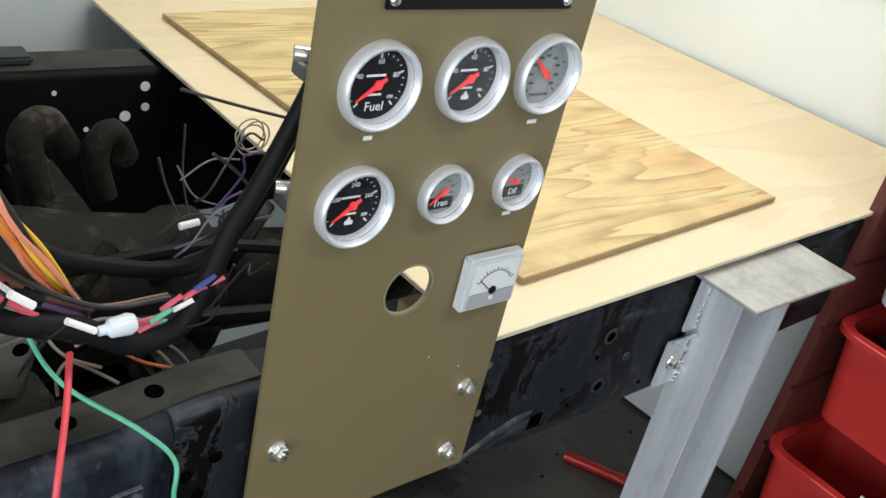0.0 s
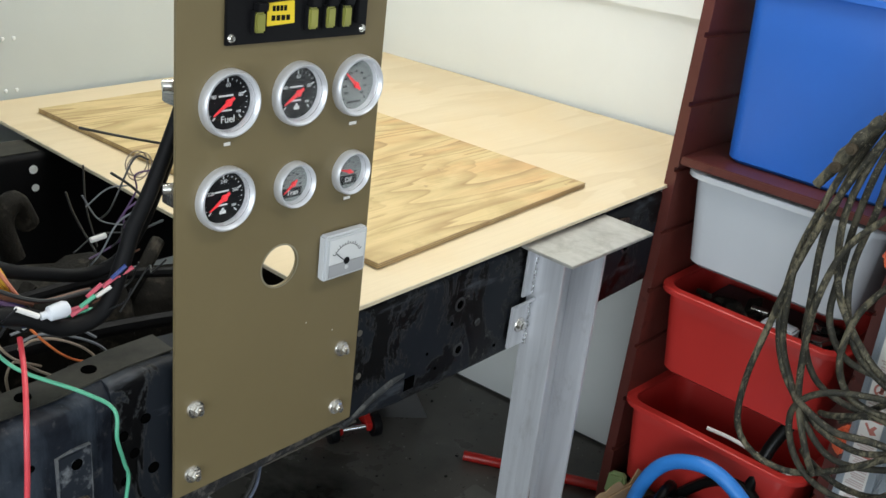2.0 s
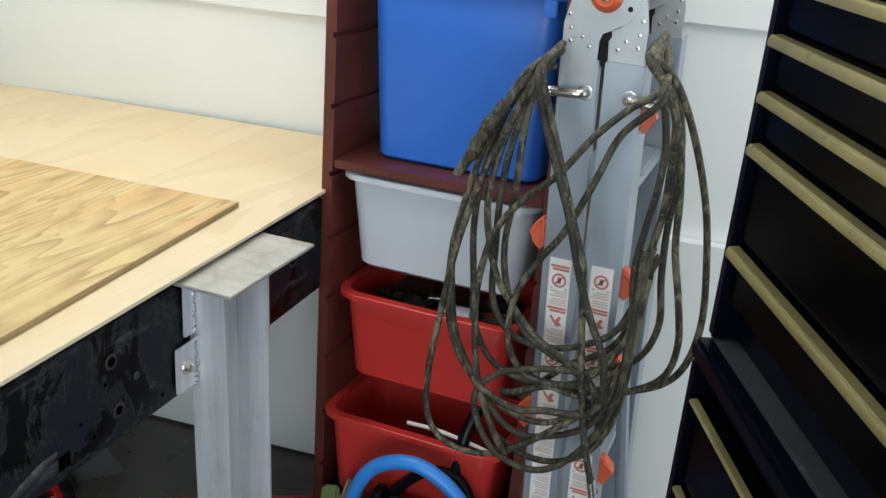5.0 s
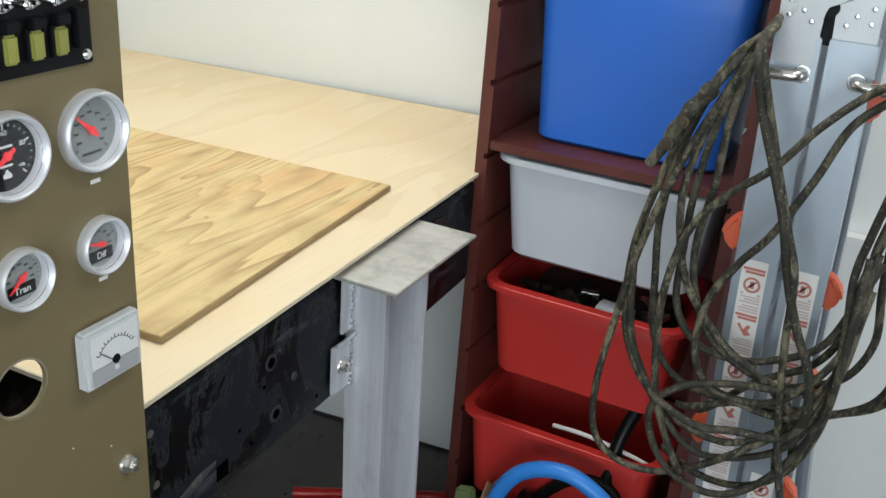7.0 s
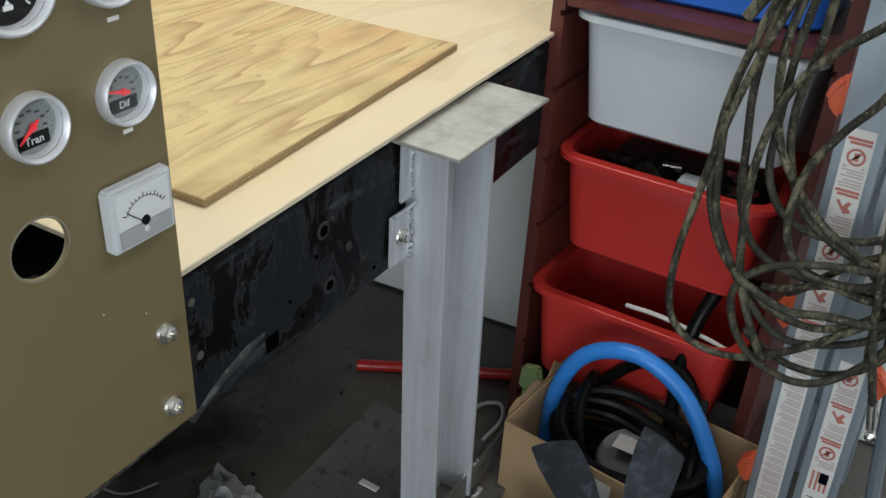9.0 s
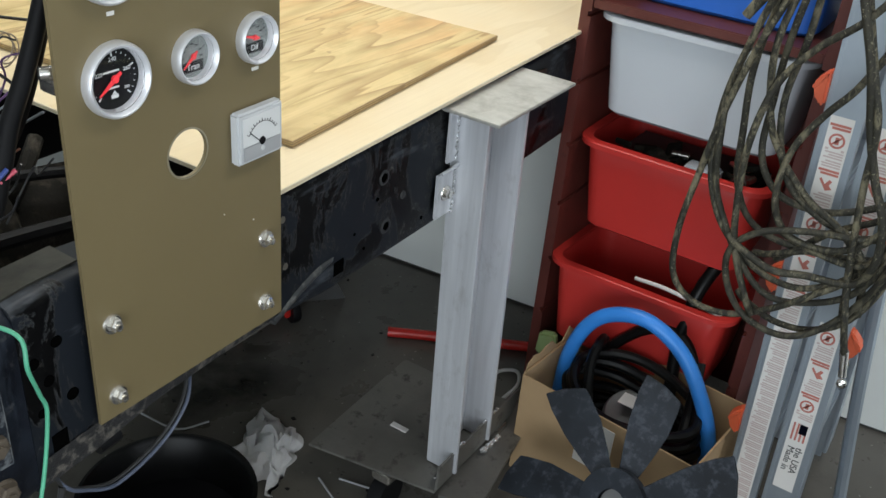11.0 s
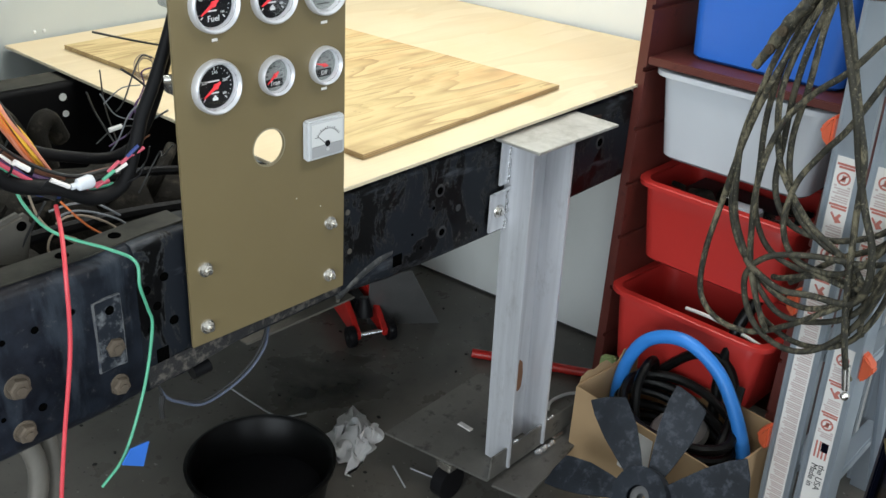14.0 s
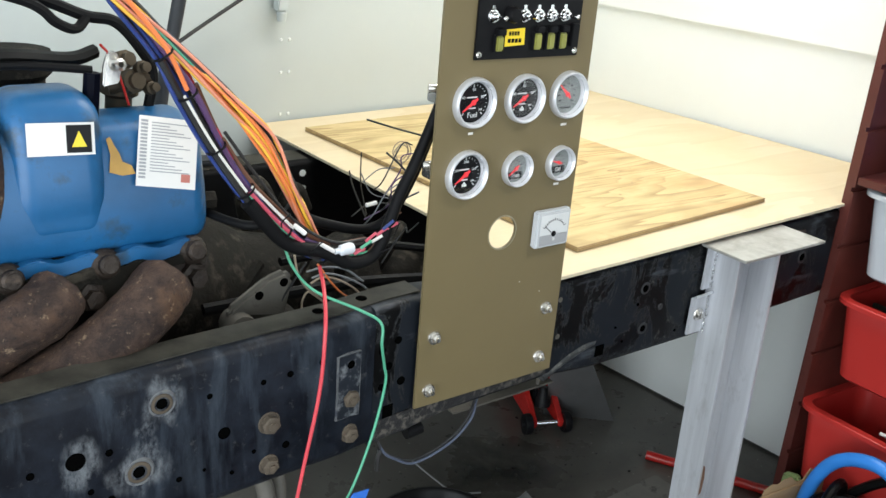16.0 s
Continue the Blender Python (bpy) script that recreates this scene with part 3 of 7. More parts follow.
# ---- truck chassis ----
FACE = [(-1.7, -0.11), (-0.60, -0.032), (-0.35, -0.012), (-0.13, -0.002), (-0.045, 0.012), (0.30, 0.026), (0.62, 0.038), (1.3, 0.058)]


def face_y(x):
    for (x0, y0), (x1, y1) in zip(FACE, FACE[1:]):
        if x0 <= x <= x1:
            return y0 + (y1 - y0) * (x - x0) / (x1 - x0)
    return FACE[-1][1]


def channel(bm, xs, yf, zlo, zhi, depth, t=0.006, rad=0.012, inward=1):
    """An open C section along x: web at yf(x), flanges pointing inward."""
    rows = []
    for x in xs:
        y, lo, hi = yf(x), zlo(x), zhi(x)
        s = inward
        prof = [(depth, hi), (rad, hi)]
        prof += [(rad - rad * math.sin(a), hi - rad + rad * math.cos(a)) for a in (0.5, 1.05)]
        prof += [(0, hi - rad), (0, lo + rad)]
        prof += [(rad - rad * math.cos(a), lo + rad - rad * math.sin(a)) for a in (0.5, 1.05)]
        prof += [(rad, lo), (depth, lo), (depth, lo + t), (rad, lo + t), (t, lo + rad), (t, hi - rad), (rad, hi - t), (depth, hi - t)]
        rows.append([bm.verts.new((x, y + s * a, b)) for a, b in prof])
    n = len(rows[0])
    for p, q in zip(rows, rows[1:]):
        for k in range(n):
            bm.faces.new((p[k], p[(k + 1) % n], q[(k + 1) % n], q[k]))
    bm.faces.new(rows[0])
    bm.faces.new(rows[-1][::-1])
    return bm


def top_z(x):
    return 0.932 if x < 0.02 else 0.932 - 0.036 * min(1, (x - 0.02) / 0.2)


def low_z(x):
    return 0.700 + (0.012 if 0 < x < 0.35 else 0) - (0.012 * min(1, max(0, (x - 0.35) / 0.4)))


chassis = thing("truck_chassis", "bare truck chassis with scuffed black side rails, front stripped", "truck chassis", (0.2, 0.45, 0.0))
xs = [-1.7 + 0.1 * k for k in range(11)] + [-0.6, -0.47, -0.35, -0.24, -0.13, -0.105, -0.075]
near = part("side_rail", channel(bmn(), xs, face_y, low_z, top_z, 0.066, rad=0.022), M["left"], chassis, "chalky blue-black side rail with dusty top flange")
xs = [-0.0745, -0.045, 0.0, 0.05, 0.1, 0.2, 0.30, 0.42, 0.5, 0.62, 0.8, 1.0, 1.2]
rear = part("side_rail", channel(bmn(), xs, face_y, low_z, top_z, 0.062), M["frame"], chassis, "side rail with worn flaking black paint")
far = part("side_rail", channel(bmn(), [-1.7, -0.4, 0.3, 1.2], lambda x: 0.822, lambda x: 0.615, lambda x: 0.897, 0.085), M["black_iron"], chassis, "far black side rail full of round holes")
dust = bmn()
pts = [(x, face_y(x) + 0.020) for x in (-1.7, -0.6, -0.35, -0.13, -0.04, 0.02)] + [(x, face_y(x) + 0.0625) for x in (0.02, -0.04, -0.13, -0.35, -0.6, -1.7)]
prism(dust, pts, 0.9322, 0.9345)
part("flange_dust", dust, M["dust"], near, "grey dust on the flange")
part("flange_dust", box(bmn(), -1.6, 0.262, 0.834, 0.906, 0.8972, 0.8982), M["dust"], far, "grey dust on the flange")


# no opening is cut: a flat black piece carries the hole's shade as colour
def hole(x, z, r, parent, rim=None, square=False):
    y = face_y(x)
    bm = bmn()
    if square:
        box(bm, x - r, x + r, y - 0.0012, y + 0.004, z - r, z + r)
    else:
        lathe(bm, [(0, 0.001), (r * 0.8, 0.001), (r * 0.8, -0.004), (0, -0.004)], (x, y, z), (0, -1, 0), 16)
    part("bolt_hole", bm, M["hole_shade"], parent)
    if rim:
        b2 = bmn()
        lathe(b2, [(r * 1.05, 0.0016), (r * 1.5, 0.0012), (r * 1.6, -0.002), (r * 1.05, -0.002)], (x, y, z), (0, -1, 0), 18)
        part("hole_rim", b2, rim, parent)


def hex_bolt(x, z, r, parent, material, label="", y=None, washer=True, h=0.010):
    y = face_y(x) if y is None else y
    bm = bmn()
    if washer:
        lathe(bm, [(0, 0.002), (r * 1.15, 0.002), (r * 1.22, 0.0), (0, -0.001)], (x, y, z), (0, -1, 0), 20)
    lathe(bm, [(0, 0.0), (r, 0.0), (r, h * 0.8), (r * 0.8, h), (0, h)], (x, y - 0.002, z), (0, -1, 0), 6)
    lathe(bm, [(0, h + 0.003), (r * 0.42, h + 0.003), (r * 0.45, h - 0.002)], (x, y - 0.002, z), (0, -1, 0), 10)
    return part("bolt", bm, material, parent, label)


for x, z, r in ((-0.120, 0.806, 0.0135), (-0.118, 0.744, 0.0125), (-0.252, 0.806, 0.014), (-0.252, 0.739, 0.0125)):
    hex_bolt(x, z, r, near, M["rust_bolt"], "rusty brown bolt head")
for x, z, r in ((-0.404, 0.884, 0.015), (-0.437, 0.796, 0.016)):
    hole(x, z, r * 0.62, near, M["rust_bolt"])
    ring = bmn()
    lathe(ring, [(r * 0.98, 0.0012), (r * 1.15, 0.0016), (r * 1.3, -0.001)], (x, face_y(x), z), (0, -1, 0), 22)
    part("hole_rim", ring, M["pad"], near, "chalky raised rim")
for x, z, r in ((-0.319, 0.812, 0.011), (-0.514, 0.840, 0.015), (-0.261, 0.872, 0.005), (-0.220, 0.873, 0.006), (-0.170, 0.878, 0.005), (-0.339, 0.874, 0.005), (-0.225, 0.762, 0.007), (-0.275, 0.768, 0.004), (-0.308, 0.746, 0.004),
                (-0.348, 0.765, 0.003), (-0.384, 0.764, 0.005), (-0.473, 0.838, 0.006), (-0.474, 0.770, 0.007), (-0.498, 0.791, 0.005), (-0.566, 0.840, 0.006), (-0.123, 0.862, 0.007)):
    hole(x, z, r, near)
PM = Matrix.Translation((-0.123, face_y(-0.123) - 0.0008, 0.826)) @ Matrix.Rotation(math.atan(0.10), 4, "Z") @ XZ
mount = prism(bmn(), [(-0.019, -0.051), (0.019, -0.051), (0.019, 0.052), (-0.019, 0.052)], -0.004, 0.0032, PM, 0.001)
pad = part("mount_plate", mount, M["plate_paint"], near, "scraped mounting pad")
backing = prism(bmn(), [(-0.0215, -0.052), (0.004, -0.0515), (0.0205, -0.0535), (0.0205, 0.004), (0.0195, 0.053), (-0.004, 0.055), (-0.0218, 0.052), (-0.0205, -0.006)], -0.004, 0.0018, PM)
part("scraped_edge", backing, M["pad"], pad, "pale scraped edge")
part("bolt_hole", prism(bmn(), [(0.001 + 0.0065 * math.cos(0.45 * k), 0.036 + 0.0065 * math.sin(0.45 * k)) for k in range(14)], 0.002, 0.0042, PM), M["hole_shade"], pad)
for x in (-0.076, -0.154):
    bm = bmn()
    lathe(bm, [(0, 0.001), (0.0085, 0.001), (0.0085, -0.003)], (x, face_y(x) + 0.042, 0.9347), (0, 0, 1), 14)
    part("bolt_hole", bm, M["hole_shade"], near)
for x, z, r, rim in ((-0.06, 0.862, 0.008, None), (-0.045, 0.832, 0.008, None), (-0.03, 0.872, 0.008, None), (-0.02, 0.80, 0.009, None), (-0.058, 0.80, 0.007, None), (0.545, 0.835, 0.008, "worn_rim"), (0.556, 0.749, 0.008, "worn_rim"),
                     (0.53, 0.805, 0.004, None), (0.475, 0.77, 0.003, None), (0.50, 0.735, 0.003, None), (0.66, 0.72, 0.004, None), (1.08, 0.80, 0.010, "worn_rim")):
    hole(x, z, r, rear, M[rim] if rim else None)
# solid pale discs: light coming through two small holes, put into the colour
for x, z in ((0.315, 0.862), (0.32, 0.790)):
    bm = bmn()
    lathe(bm, [(0, 0.001), (0.005, 0.001), (0.005, -0.003)], (x, face_y(x), z), (0, -1, 0), 14)
    part("bolt_hole", bm, M["bracket"], rear, "small pale disc painted as light through a hole")
hole(-0.045, 0.752, 0.012, rear, square=True)
hole(0.438, 0.732, 0.011, rear, square=True)
b = bmn()
lathe(b, [(0, 0.002), (0.006, 0.0018), (0.007, 0)], (0.60, face_y(0.6), 0.785), (0, -1, 0), 12)
part("bare_spot", b, M["worn_rim"], rear, "bare scraped metal spot")
tail = bmn()
prism(tail, [(1.02, 0.832), (1.06, 0.827), (1.065, 0.868), (1.03, 0.872)], 0, 0.004, Matrix.Translation((0, face_y(1.04) - 0.0005, 0)) @ XZ)
part("tag_plate", tail, M["rust"], rear, "rusty little plate")
crease = bmn()
tube(crease, [(0.30, face_y(0.30) + 0.011, 0.712), (0.345, face_y(0.345) + 0.0095, 0.733), (0.395, face_y(0.395) + 0.0095, 0.748), (0.43, face_y(0.43) + 0.012, 0.752)], 0.012, 12)
part("dent_ridge", crease, M["dent"], rear, "paler grey ridge of a dent")
flake = bmn()
pts = [(x, face_y(x) - 0.0012) for x in (-0.07, 0.0, 0.1, 0.2, 0.30)]
for (xa, ya), (xb, yb) in zip(pts, pts[1:]):
    vs = [flake.verts.new(p) for p in ((xa, ya, low_z(xa) + 0.010), (xb, yb, low_z(xb) + 0.010), (xb, yb, low_z(xb) + 0.044), (xa, ya, low_z(xa) + 0.044), (xa, ya + 0.012, low_z(xa) - 0.001), (xb, yb + 0.012, low_z(xb) - 0.001))]
    flake.faces.new(vs[:4])
    flake.faces.new((vs[4], vs[5], vs[1], vs[0]))
bmesh.ops.remove_doubles(flake, verts=flake.verts, dist=0.0004)
part("flaking_edge", flake, M["flake"], rear, "rusty flaking paint along the lower edge")
ledge = bmn()
box(ledge, 0.16, 0.40, 0.098, 0.126, 0.640, 0.644, 0.001)
for x in (0.20, 0.36):
    box(ledge, x, x + 0.006, 0.100, 0.106, 0.6445, 0.712, 0.001)
part("under_plate", ledge, M["bracket"], rear, "dirty flat plate under the rail")
for x, w in ((0.02, 0.07), (0.95, 0.08)):
    bm = box(bmn(), x, x + w, face_y(x) + 0.07, 0.81, 0.715, 0.775, 0.01)
    part("cross_member", bm, M["cast"], chassis, "greasy cross member")
# solid white discs on the web imitate wall light seen through its holes
for x, z, r in ((0.243, 0.868, 0.008), (0.212, 0.818, 0.009), (0.245, 0.832, 0.007), (0.10, 0.865, 0.004), (-0.04, 0.84, 0.008), (0.15, 0.80, 0.004), (-0.13, 0.82, 0.008), (0.19, 0.775, 0.008)):
    bm = bmn()
    lathe(bm, [(0, 0.001), (r, 0.001), (r, -0.003)], (x, 0.8215, z), (0, -1, 0), 14)
    part("bolt_hole", bm, M["white_wall"], far, "white disc painted as a hole with the lit wall behind")
lump = bmn()
box(lump, -0.02, 0.08, 0.85, 0.90, 0.8985, 0.912, 0.004)
part("rubber_pad", lump, M["rubber"], far, "black rubber body mount pad")

for y0, y1, parent in ((0.052, 0.066, rear), (0.86, 0.88, far)):
    part("packing_strip", box(bmn(), 0.30, 1.19, y0 + (0.012 if parent is rear else 0), y1 + (0.012 if parent is rear else 0), 0.8975, 0.9022), M["rubber"], parent, "thin black packing strip under the plywood")

# gearbox and pipes between the rails
gear = thing("gearbox", "greasy brown transmission lying between the chassis rails", "transmission", (-0.1, 0.38, 0.6))
body = bmn()
lathe(body, [(0, -0.32), (0.17, -0.32), (0.175, -0.22), (0.11, -0.10), (0.095, 0.02), (0.09, 0.10), (0.10, 0.12), (0.10, 0.15), (0.07, 0.17), (0.055, 0.50), (0, 0.50)], (-0.02, 0.40, 0.80), (1, 0, -0.12), 28)
part("housing", body, M["cast"], gear)
for k in range(5):
    bm = bmn()
    tube(bm, [(-0.30 + 0.11 * k, 0.285 + 0.02 * k, 0.80), (-0.27 + 0.11 * k, 0.27 + 0.02 * k, 0.86), (-0.22 + 0.11 * k, 0.30 + 0.02 * k, 0.895)], 0.011, 8)
    part("rib", bm, M["cast"], gear)
shift = bmn()
tube(shift, [(-0.02, 0.52, 0.86), (-0.03, 0.54, 0.93), (0.0, 0.56, 0.945), (0.03, 0.57, 0.90)], 0.022, 10)
tube(shift, [(0.07, 0.54, 0.84), (0.06, 0.55, 0.90), (0.085, 0.56, 0.925), (0.11, 0.57, 0.88)], 0.018, 10)
part("pipe_elbow", shift, M["cast"], gear, "dusty ribbed pipe elbows")
pan2 = bmn()
box(pan2, -0.30, 0.10, 0.30, 0.56, 0.60, 0.70, 0.03)
part("oil_pan", pan2, M["cast"], gear)
cover = bmn()
tube(cover, [(-0.08, 0.30, 0.90), (0.1, 0.30, 0.90), (0.25, 0.29, 0.87)], 0.008, 8)
tube(cover, [(-0.25, 0.22, 0.88), (0.0, 0.20, 0.885), (0.25, 0.18, 0.86)], 0.010, 8)
part("line", cover, M["loom"], gear, "black hose along the gearbox")

# exhaust stub under the near rail
stub = bmn()
tube(stub, [(-0.24, 0.10, 0.70), (-0.215, 0.07, 0.62), (-0.245, 0.05, 0.52), (-0.275, 0.04, 0.40)], 0.014, 12)
tube(stub, [(-0.205, 0.12, 0.70), (-0.185, 0.09, 0.62), (-0.21, 0.07, 0.50), (-0.255, 0.06, 0.40)], 0.012, 12)
single("stabiliser_link", stub, M["bracket"], "dull grey pipes hanging under the rail", "pipe")

# ---- engine ----
eng = thing("engine", "blue painted V8 engine with rusty exhaust manifold", "engine", (-0.6, 0.35, 0.6))
blk = bmn()
box(blk, -1.05, -0.36, 0.17, 0.62, 0.62, 1.00, 0.03)
box(blk, -1.0, -0.34, 0.13, 0.40, 0.90, 1.03, 0.02, None)
part("block", blk, M["cast"], eng, "dark oily engine block")
def pillow(bm, x0, x1, profile, r):
    """A closed yz profile swept from x0 down to x1, with both ends rounded by r."""
    ring = spline([(0, y, z) for y, z in profile], 5, True)
    c = sum(ring, Vector()) / len(ring)
    rows = []
    steps = [r * (1 - math.cos(radians(a))) for a in (0, 25, 45, 65, 80, 90)]
    xs2 = [(x0 - d, r - math.sqrt(max(0, r * r - (r - d) ** 2))) for d in steps] + [(x1 + d, r - math.sqrt(max(0, r * r - (r - d) ** 2))) for d in reversed(steps)]
    for x, inset in xs2:
        row = []
        for p in ring:
            q = p - c
            q = q * max(0.05, (q.length - inset) / q.length)
            row.append(bm.verts.new((x, c.y + q.y, c.z + q.z)))
        rows.append(row)
    n = len(ring)
    for p, q in zip(rows, rows[1:]):
        for k in range(n):
            bm.faces.new((p[k], p[(k + 1) % n], q[(k + 1) % n], q[k]))
    bm.faces.new(rows[0][::-1])
    bm.faces.new(rows[-1])
    return bm


vc = pillow(bmn(), -0.270, -1.0, [(0.158, 1.030), (0.140, 1.050), (0.140, 1.10), (0.151, 1.150), (0.163, 1.180), (0.190, 1.195), (0.25, 1.195), (0.30, 1.16), (0.325, 1.10), (0.31, 1.05), (0.23, 1.045)], 0.026)
part("valve_cover", vc, M["engine_blue"], eng, "blue valve cover with worn grimy paint")
hump = pillow(bmn(), -0.404, -0.520, [(0.150, 1.055), (0.136, 1.09), (0.134, 1.125), (0.140, 1.165), (0.148, 1.205), (0.172, 1.231), (0.22, 1.236), (0.27, 1.226), (0.32, 1.18), (0.33, 1.10), (0.24, 1.05)], 0.030)
part("valve_cover_hump", hump, M["engine_blue"], eng)
lid = pillow(bmn(), -0.524, -0.72, [(0.150, 1.055), (0.138, 1.10), (0.140, 1.16), (0.152, 1.195), (0.19, 1.215), (0.26, 1.21), (0.32, 1.17), (0.33, 1.10), (0.24, 1.05)], 0.022)
part("cover_end", lid, M["rust"], eng, "bare brown rusted end of the cover")
def craggy(bm, amp, freq, cuts=0):
    """Pushes the surface in and out by noise: cast, pitted or crusted metal."""
    if cuts:
        bmesh.ops.subdivide_edges(bm, edges=bm.edges[:], cuts=cuts, use_grid_fill=True)
    bmesh.ops.recalc_face_normals(bm, faces=bm.faces)
    bm.normal_update()
    for v, d in [(v, v.normal * (amp * (noise.noise(v.co * freq) + 0.5 * noise.noise(v.co * freq * 2.7)))) for v in bm.verts]:
        v.co += d
    return bm


# wavy gasket edge under the cover: blue lip above, greasy iron below
def wavy(z_mid, swing, thick, y0, y1):
    pts = []
    for k in range(57):
        x = -1.0 + 0.0128 * k
        pts.append((x, z_mid + swing * math.sin((x + 0.28) * 49.0) ** 2))
    return prism(bmn(), [(x, z - thick) for x, z in pts] + [(x, z) for x, z in reversed(pts)], -y1, -y0, XZ, 0.002)


part("cover_lip", wavy(1.028, 0.010, 0.018, 0.131, 0.30), M["engine_blue"], eng, "chipped blue lip of the cover")
part("gasket", wavy(1.0095, 0.010, 0.012, 0.127, 0.30), M["cast"], eng, "greasy gasket edge")
head = box(bmn(), -1.0, -0.275, 0.136, 0.34, 0.955, 1.008, 0.008)
part("cylinder_head", craggy(head, 0.006, 38, 5), M["head_iron"], eng, "oily brown cylinder head")
for k in range(6):
    x = -0.300 - 0.118 * k
    bm = bmn()
    lathe(bm, [(0, -0.02), (0.020, -0.02), (0.021, 0.0), (0.017, 0.006), (0.0135, 0.008), (0.0135, 0.018), (0.010, 0.021), (0, 0.021)], (x, 0.134, 1.018), (0.05, -1, 0.25), 14)
    part("cover_bolt", bm, M["head_iron"], eng, "grimy domed cover bolt")
    bm = bmn()
    lathe(bm, [(0, -0.02), (0.019, -0.02), (0.020, 0.004), (0.013, 0.007), (0.013, 0.018), (0, 0.019)], (x - 0.022 * (k % 2), 0.130, 0.981 - 0.004 * (k % 3)), (0.1, -1, 0.1), 6)
    part("head_bolt", bm, M["head_iron"], eng, "rusty hexagonal head bolt")
bm = bmn()
lathe(bm, [(0, -0.02), (0.016, -0.02), (0.016, 0.0), (0, 0.003)], (-0.262, 0.20, 1.035), (1, 0, 0), 12)
lathe(bm, [(0, -0.02), (0.013, -0.02), (0.013, 0.01), (0, 0.012)], (-0.262, 0.17, 1.075), (1, -0.1, 0), 6)
part("end_bolt", bm, M["cast"], eng, "dark bolt at the cover's end")
sticker = bmn()
slope = Matrix.Translation((-0.327, 0.1450, 1.156)) @ pose(0, 0, 0, 73, 0, 0) @ pose(0, 0, 0, 0, 0, -11) @ Matrix.Diagonal((0.88, 0.88, 1, 1))
box(sticker, -0.045, 0.045, -0.052, 0.052, 0, 0.001, 0, slope)
dec = part("decal", sticker, M["label"], eng, "white printed instruction decal")
lines = bmn()
for k in range(17):
    box(lines, -0.026, 0.034 - 0.011 * (k * 7 % 4), 0.0425 - 0.0045 * k, 0.0440 - 0.0045 * k, 0.0011, 0.0016, 0, slope)
    box(lines, -0.042, -0.032, 0.043 - 0.0052 * k, 0.0462 - 0.0052 * k, 0.0011, 0.0016, 0, slope)
part("print", lines, M["cover_grey"], dec)
reds = bmn()
box(reds, 0.022, 0.036, -0.042, -0.030, 0.0011, 0.0016, 0, slope)
part("print", reds, M["label_red"], dec)
s2 = bmn()
slope2 = Matrix.Translation((-0.461, 0.1412, 1.188)) @ pose(0, 0, 0, 80, 0, 0) @ pose(0, 0, 0, 0, 0, -3)
box(s2, -0.040, 0.040, -0.020, 0.020, 0, 0.001, 0, slope2)
d2 = part("decal", s2, M["label"], eng, "white decal with a black and yellow mark")
s3 = bmn()
box(s3, 0.006, 0.036, -0.017, 0.017, 0.0011, 0.0016, 0, slope2)
part("print", s3, M["black_plastic"], d2)
s4 = bmn()
prism(s4, [(0.012, -0.010), (0.030, -0.010), (0.021, 0.010)], 0.0017, 0.0021, slope2)
part("print", s4, M["yellow_label"], d2)
worn = bmn()
prism(worn, [(-0.012, -0.014), (0.004, -0.020), (0.021, -0.019), (0.017, -0.008), (0.006, -0.002), (0.003, 0.010), (-0.002, 0.020), (-0.006, 0.031), (-0.011, 0.028), (-0.008, 0.008)], 0.0, 0.001, Matrix.Translation((-0.392, 0.1478, 1.152)) @ pose(0, 0, 0, 76, 0, 0))
part("bare_patch", worn, M["tan_patch"], eng, "tan patch where the blue paint is gone")
man = bmn()
tube(man, [(-0.350, 0.11, 0.988), (-0.380, 0.085, 0.973), (-0.43, 0.075, 0.938), (-0.50, 0.07, 0.902), (-0.59, 0.07, 0.874), (-0.8, 0.07, 0.85)], 0.041, 22, 14)
tube(man, [(-0.485, 0.115, 0.995), (-0.510, 0.095, 0.985), (-0.565, 0.09, 0.960), (-0.64, 0.085, 0.925), (-0.75, 0.08, 0.89)], 0.038, 22, 14)
box(man, -0.380, -0.325, 0.088, 0.15, 0.955, 1.000, 0.012)
box(man, -0.520, -0.458, 0.088, 0.15, 0.965, 1.005, 0.012)
part("exhaust_manifold", craggy(man, 0.0022, 95), M["rust"], eng, "pitted rusty exhaust manifold")
intake = bmn()
box(intake, -0.95, -0.32, 0.30, 0.50, 1.0, 1.15, 0.03)
lathe(intake, [(0, 0), (0.05, 0), (0.05, 0.08), (0.06, 0.09), (0.06, 0.12), (0, 0.12)], (-0.46, 0.40, 1.13), (0, 0, 1), 16)
box(intake, -0.66, -0.52, 0.32, 0.45, 1.15, 1.27, 0.02)
part("intake_manifold", intake, M["cast"], eng, "dark intake castings")
valve = bmn()
lathe(valve, [(0, 0), (0.018, 0), (0.018, 0.03), (0.026, 0.035), (0.026, 0.06), (0.012, 0.065), (0.012, 0.085), (0, 0.085)], (-0.350, 0.27, 1.175), (0.1, 0, 1), 12)
lathe(valve, [(0, 0), (0.016, 0), (0.016, 0.06), (0, 0.06)], (-0.365, 0.26, 1.225), (1, -0.2, 0.15), 10)
part("sensor", valve, M["brass"], eng, "dirty brass sensor fitting")
clip = bmn()
prism(clip, [(-0.012, -0.022), (0.010, -0.018), (0.014, 0.010), (0.006, 0.024), (-0.004, 0.022), (-0.010, 0.004)], 0, 0.008, Matrix.Translation((-0.378, 0.205, 1.258)) @ XZ, 0.002)
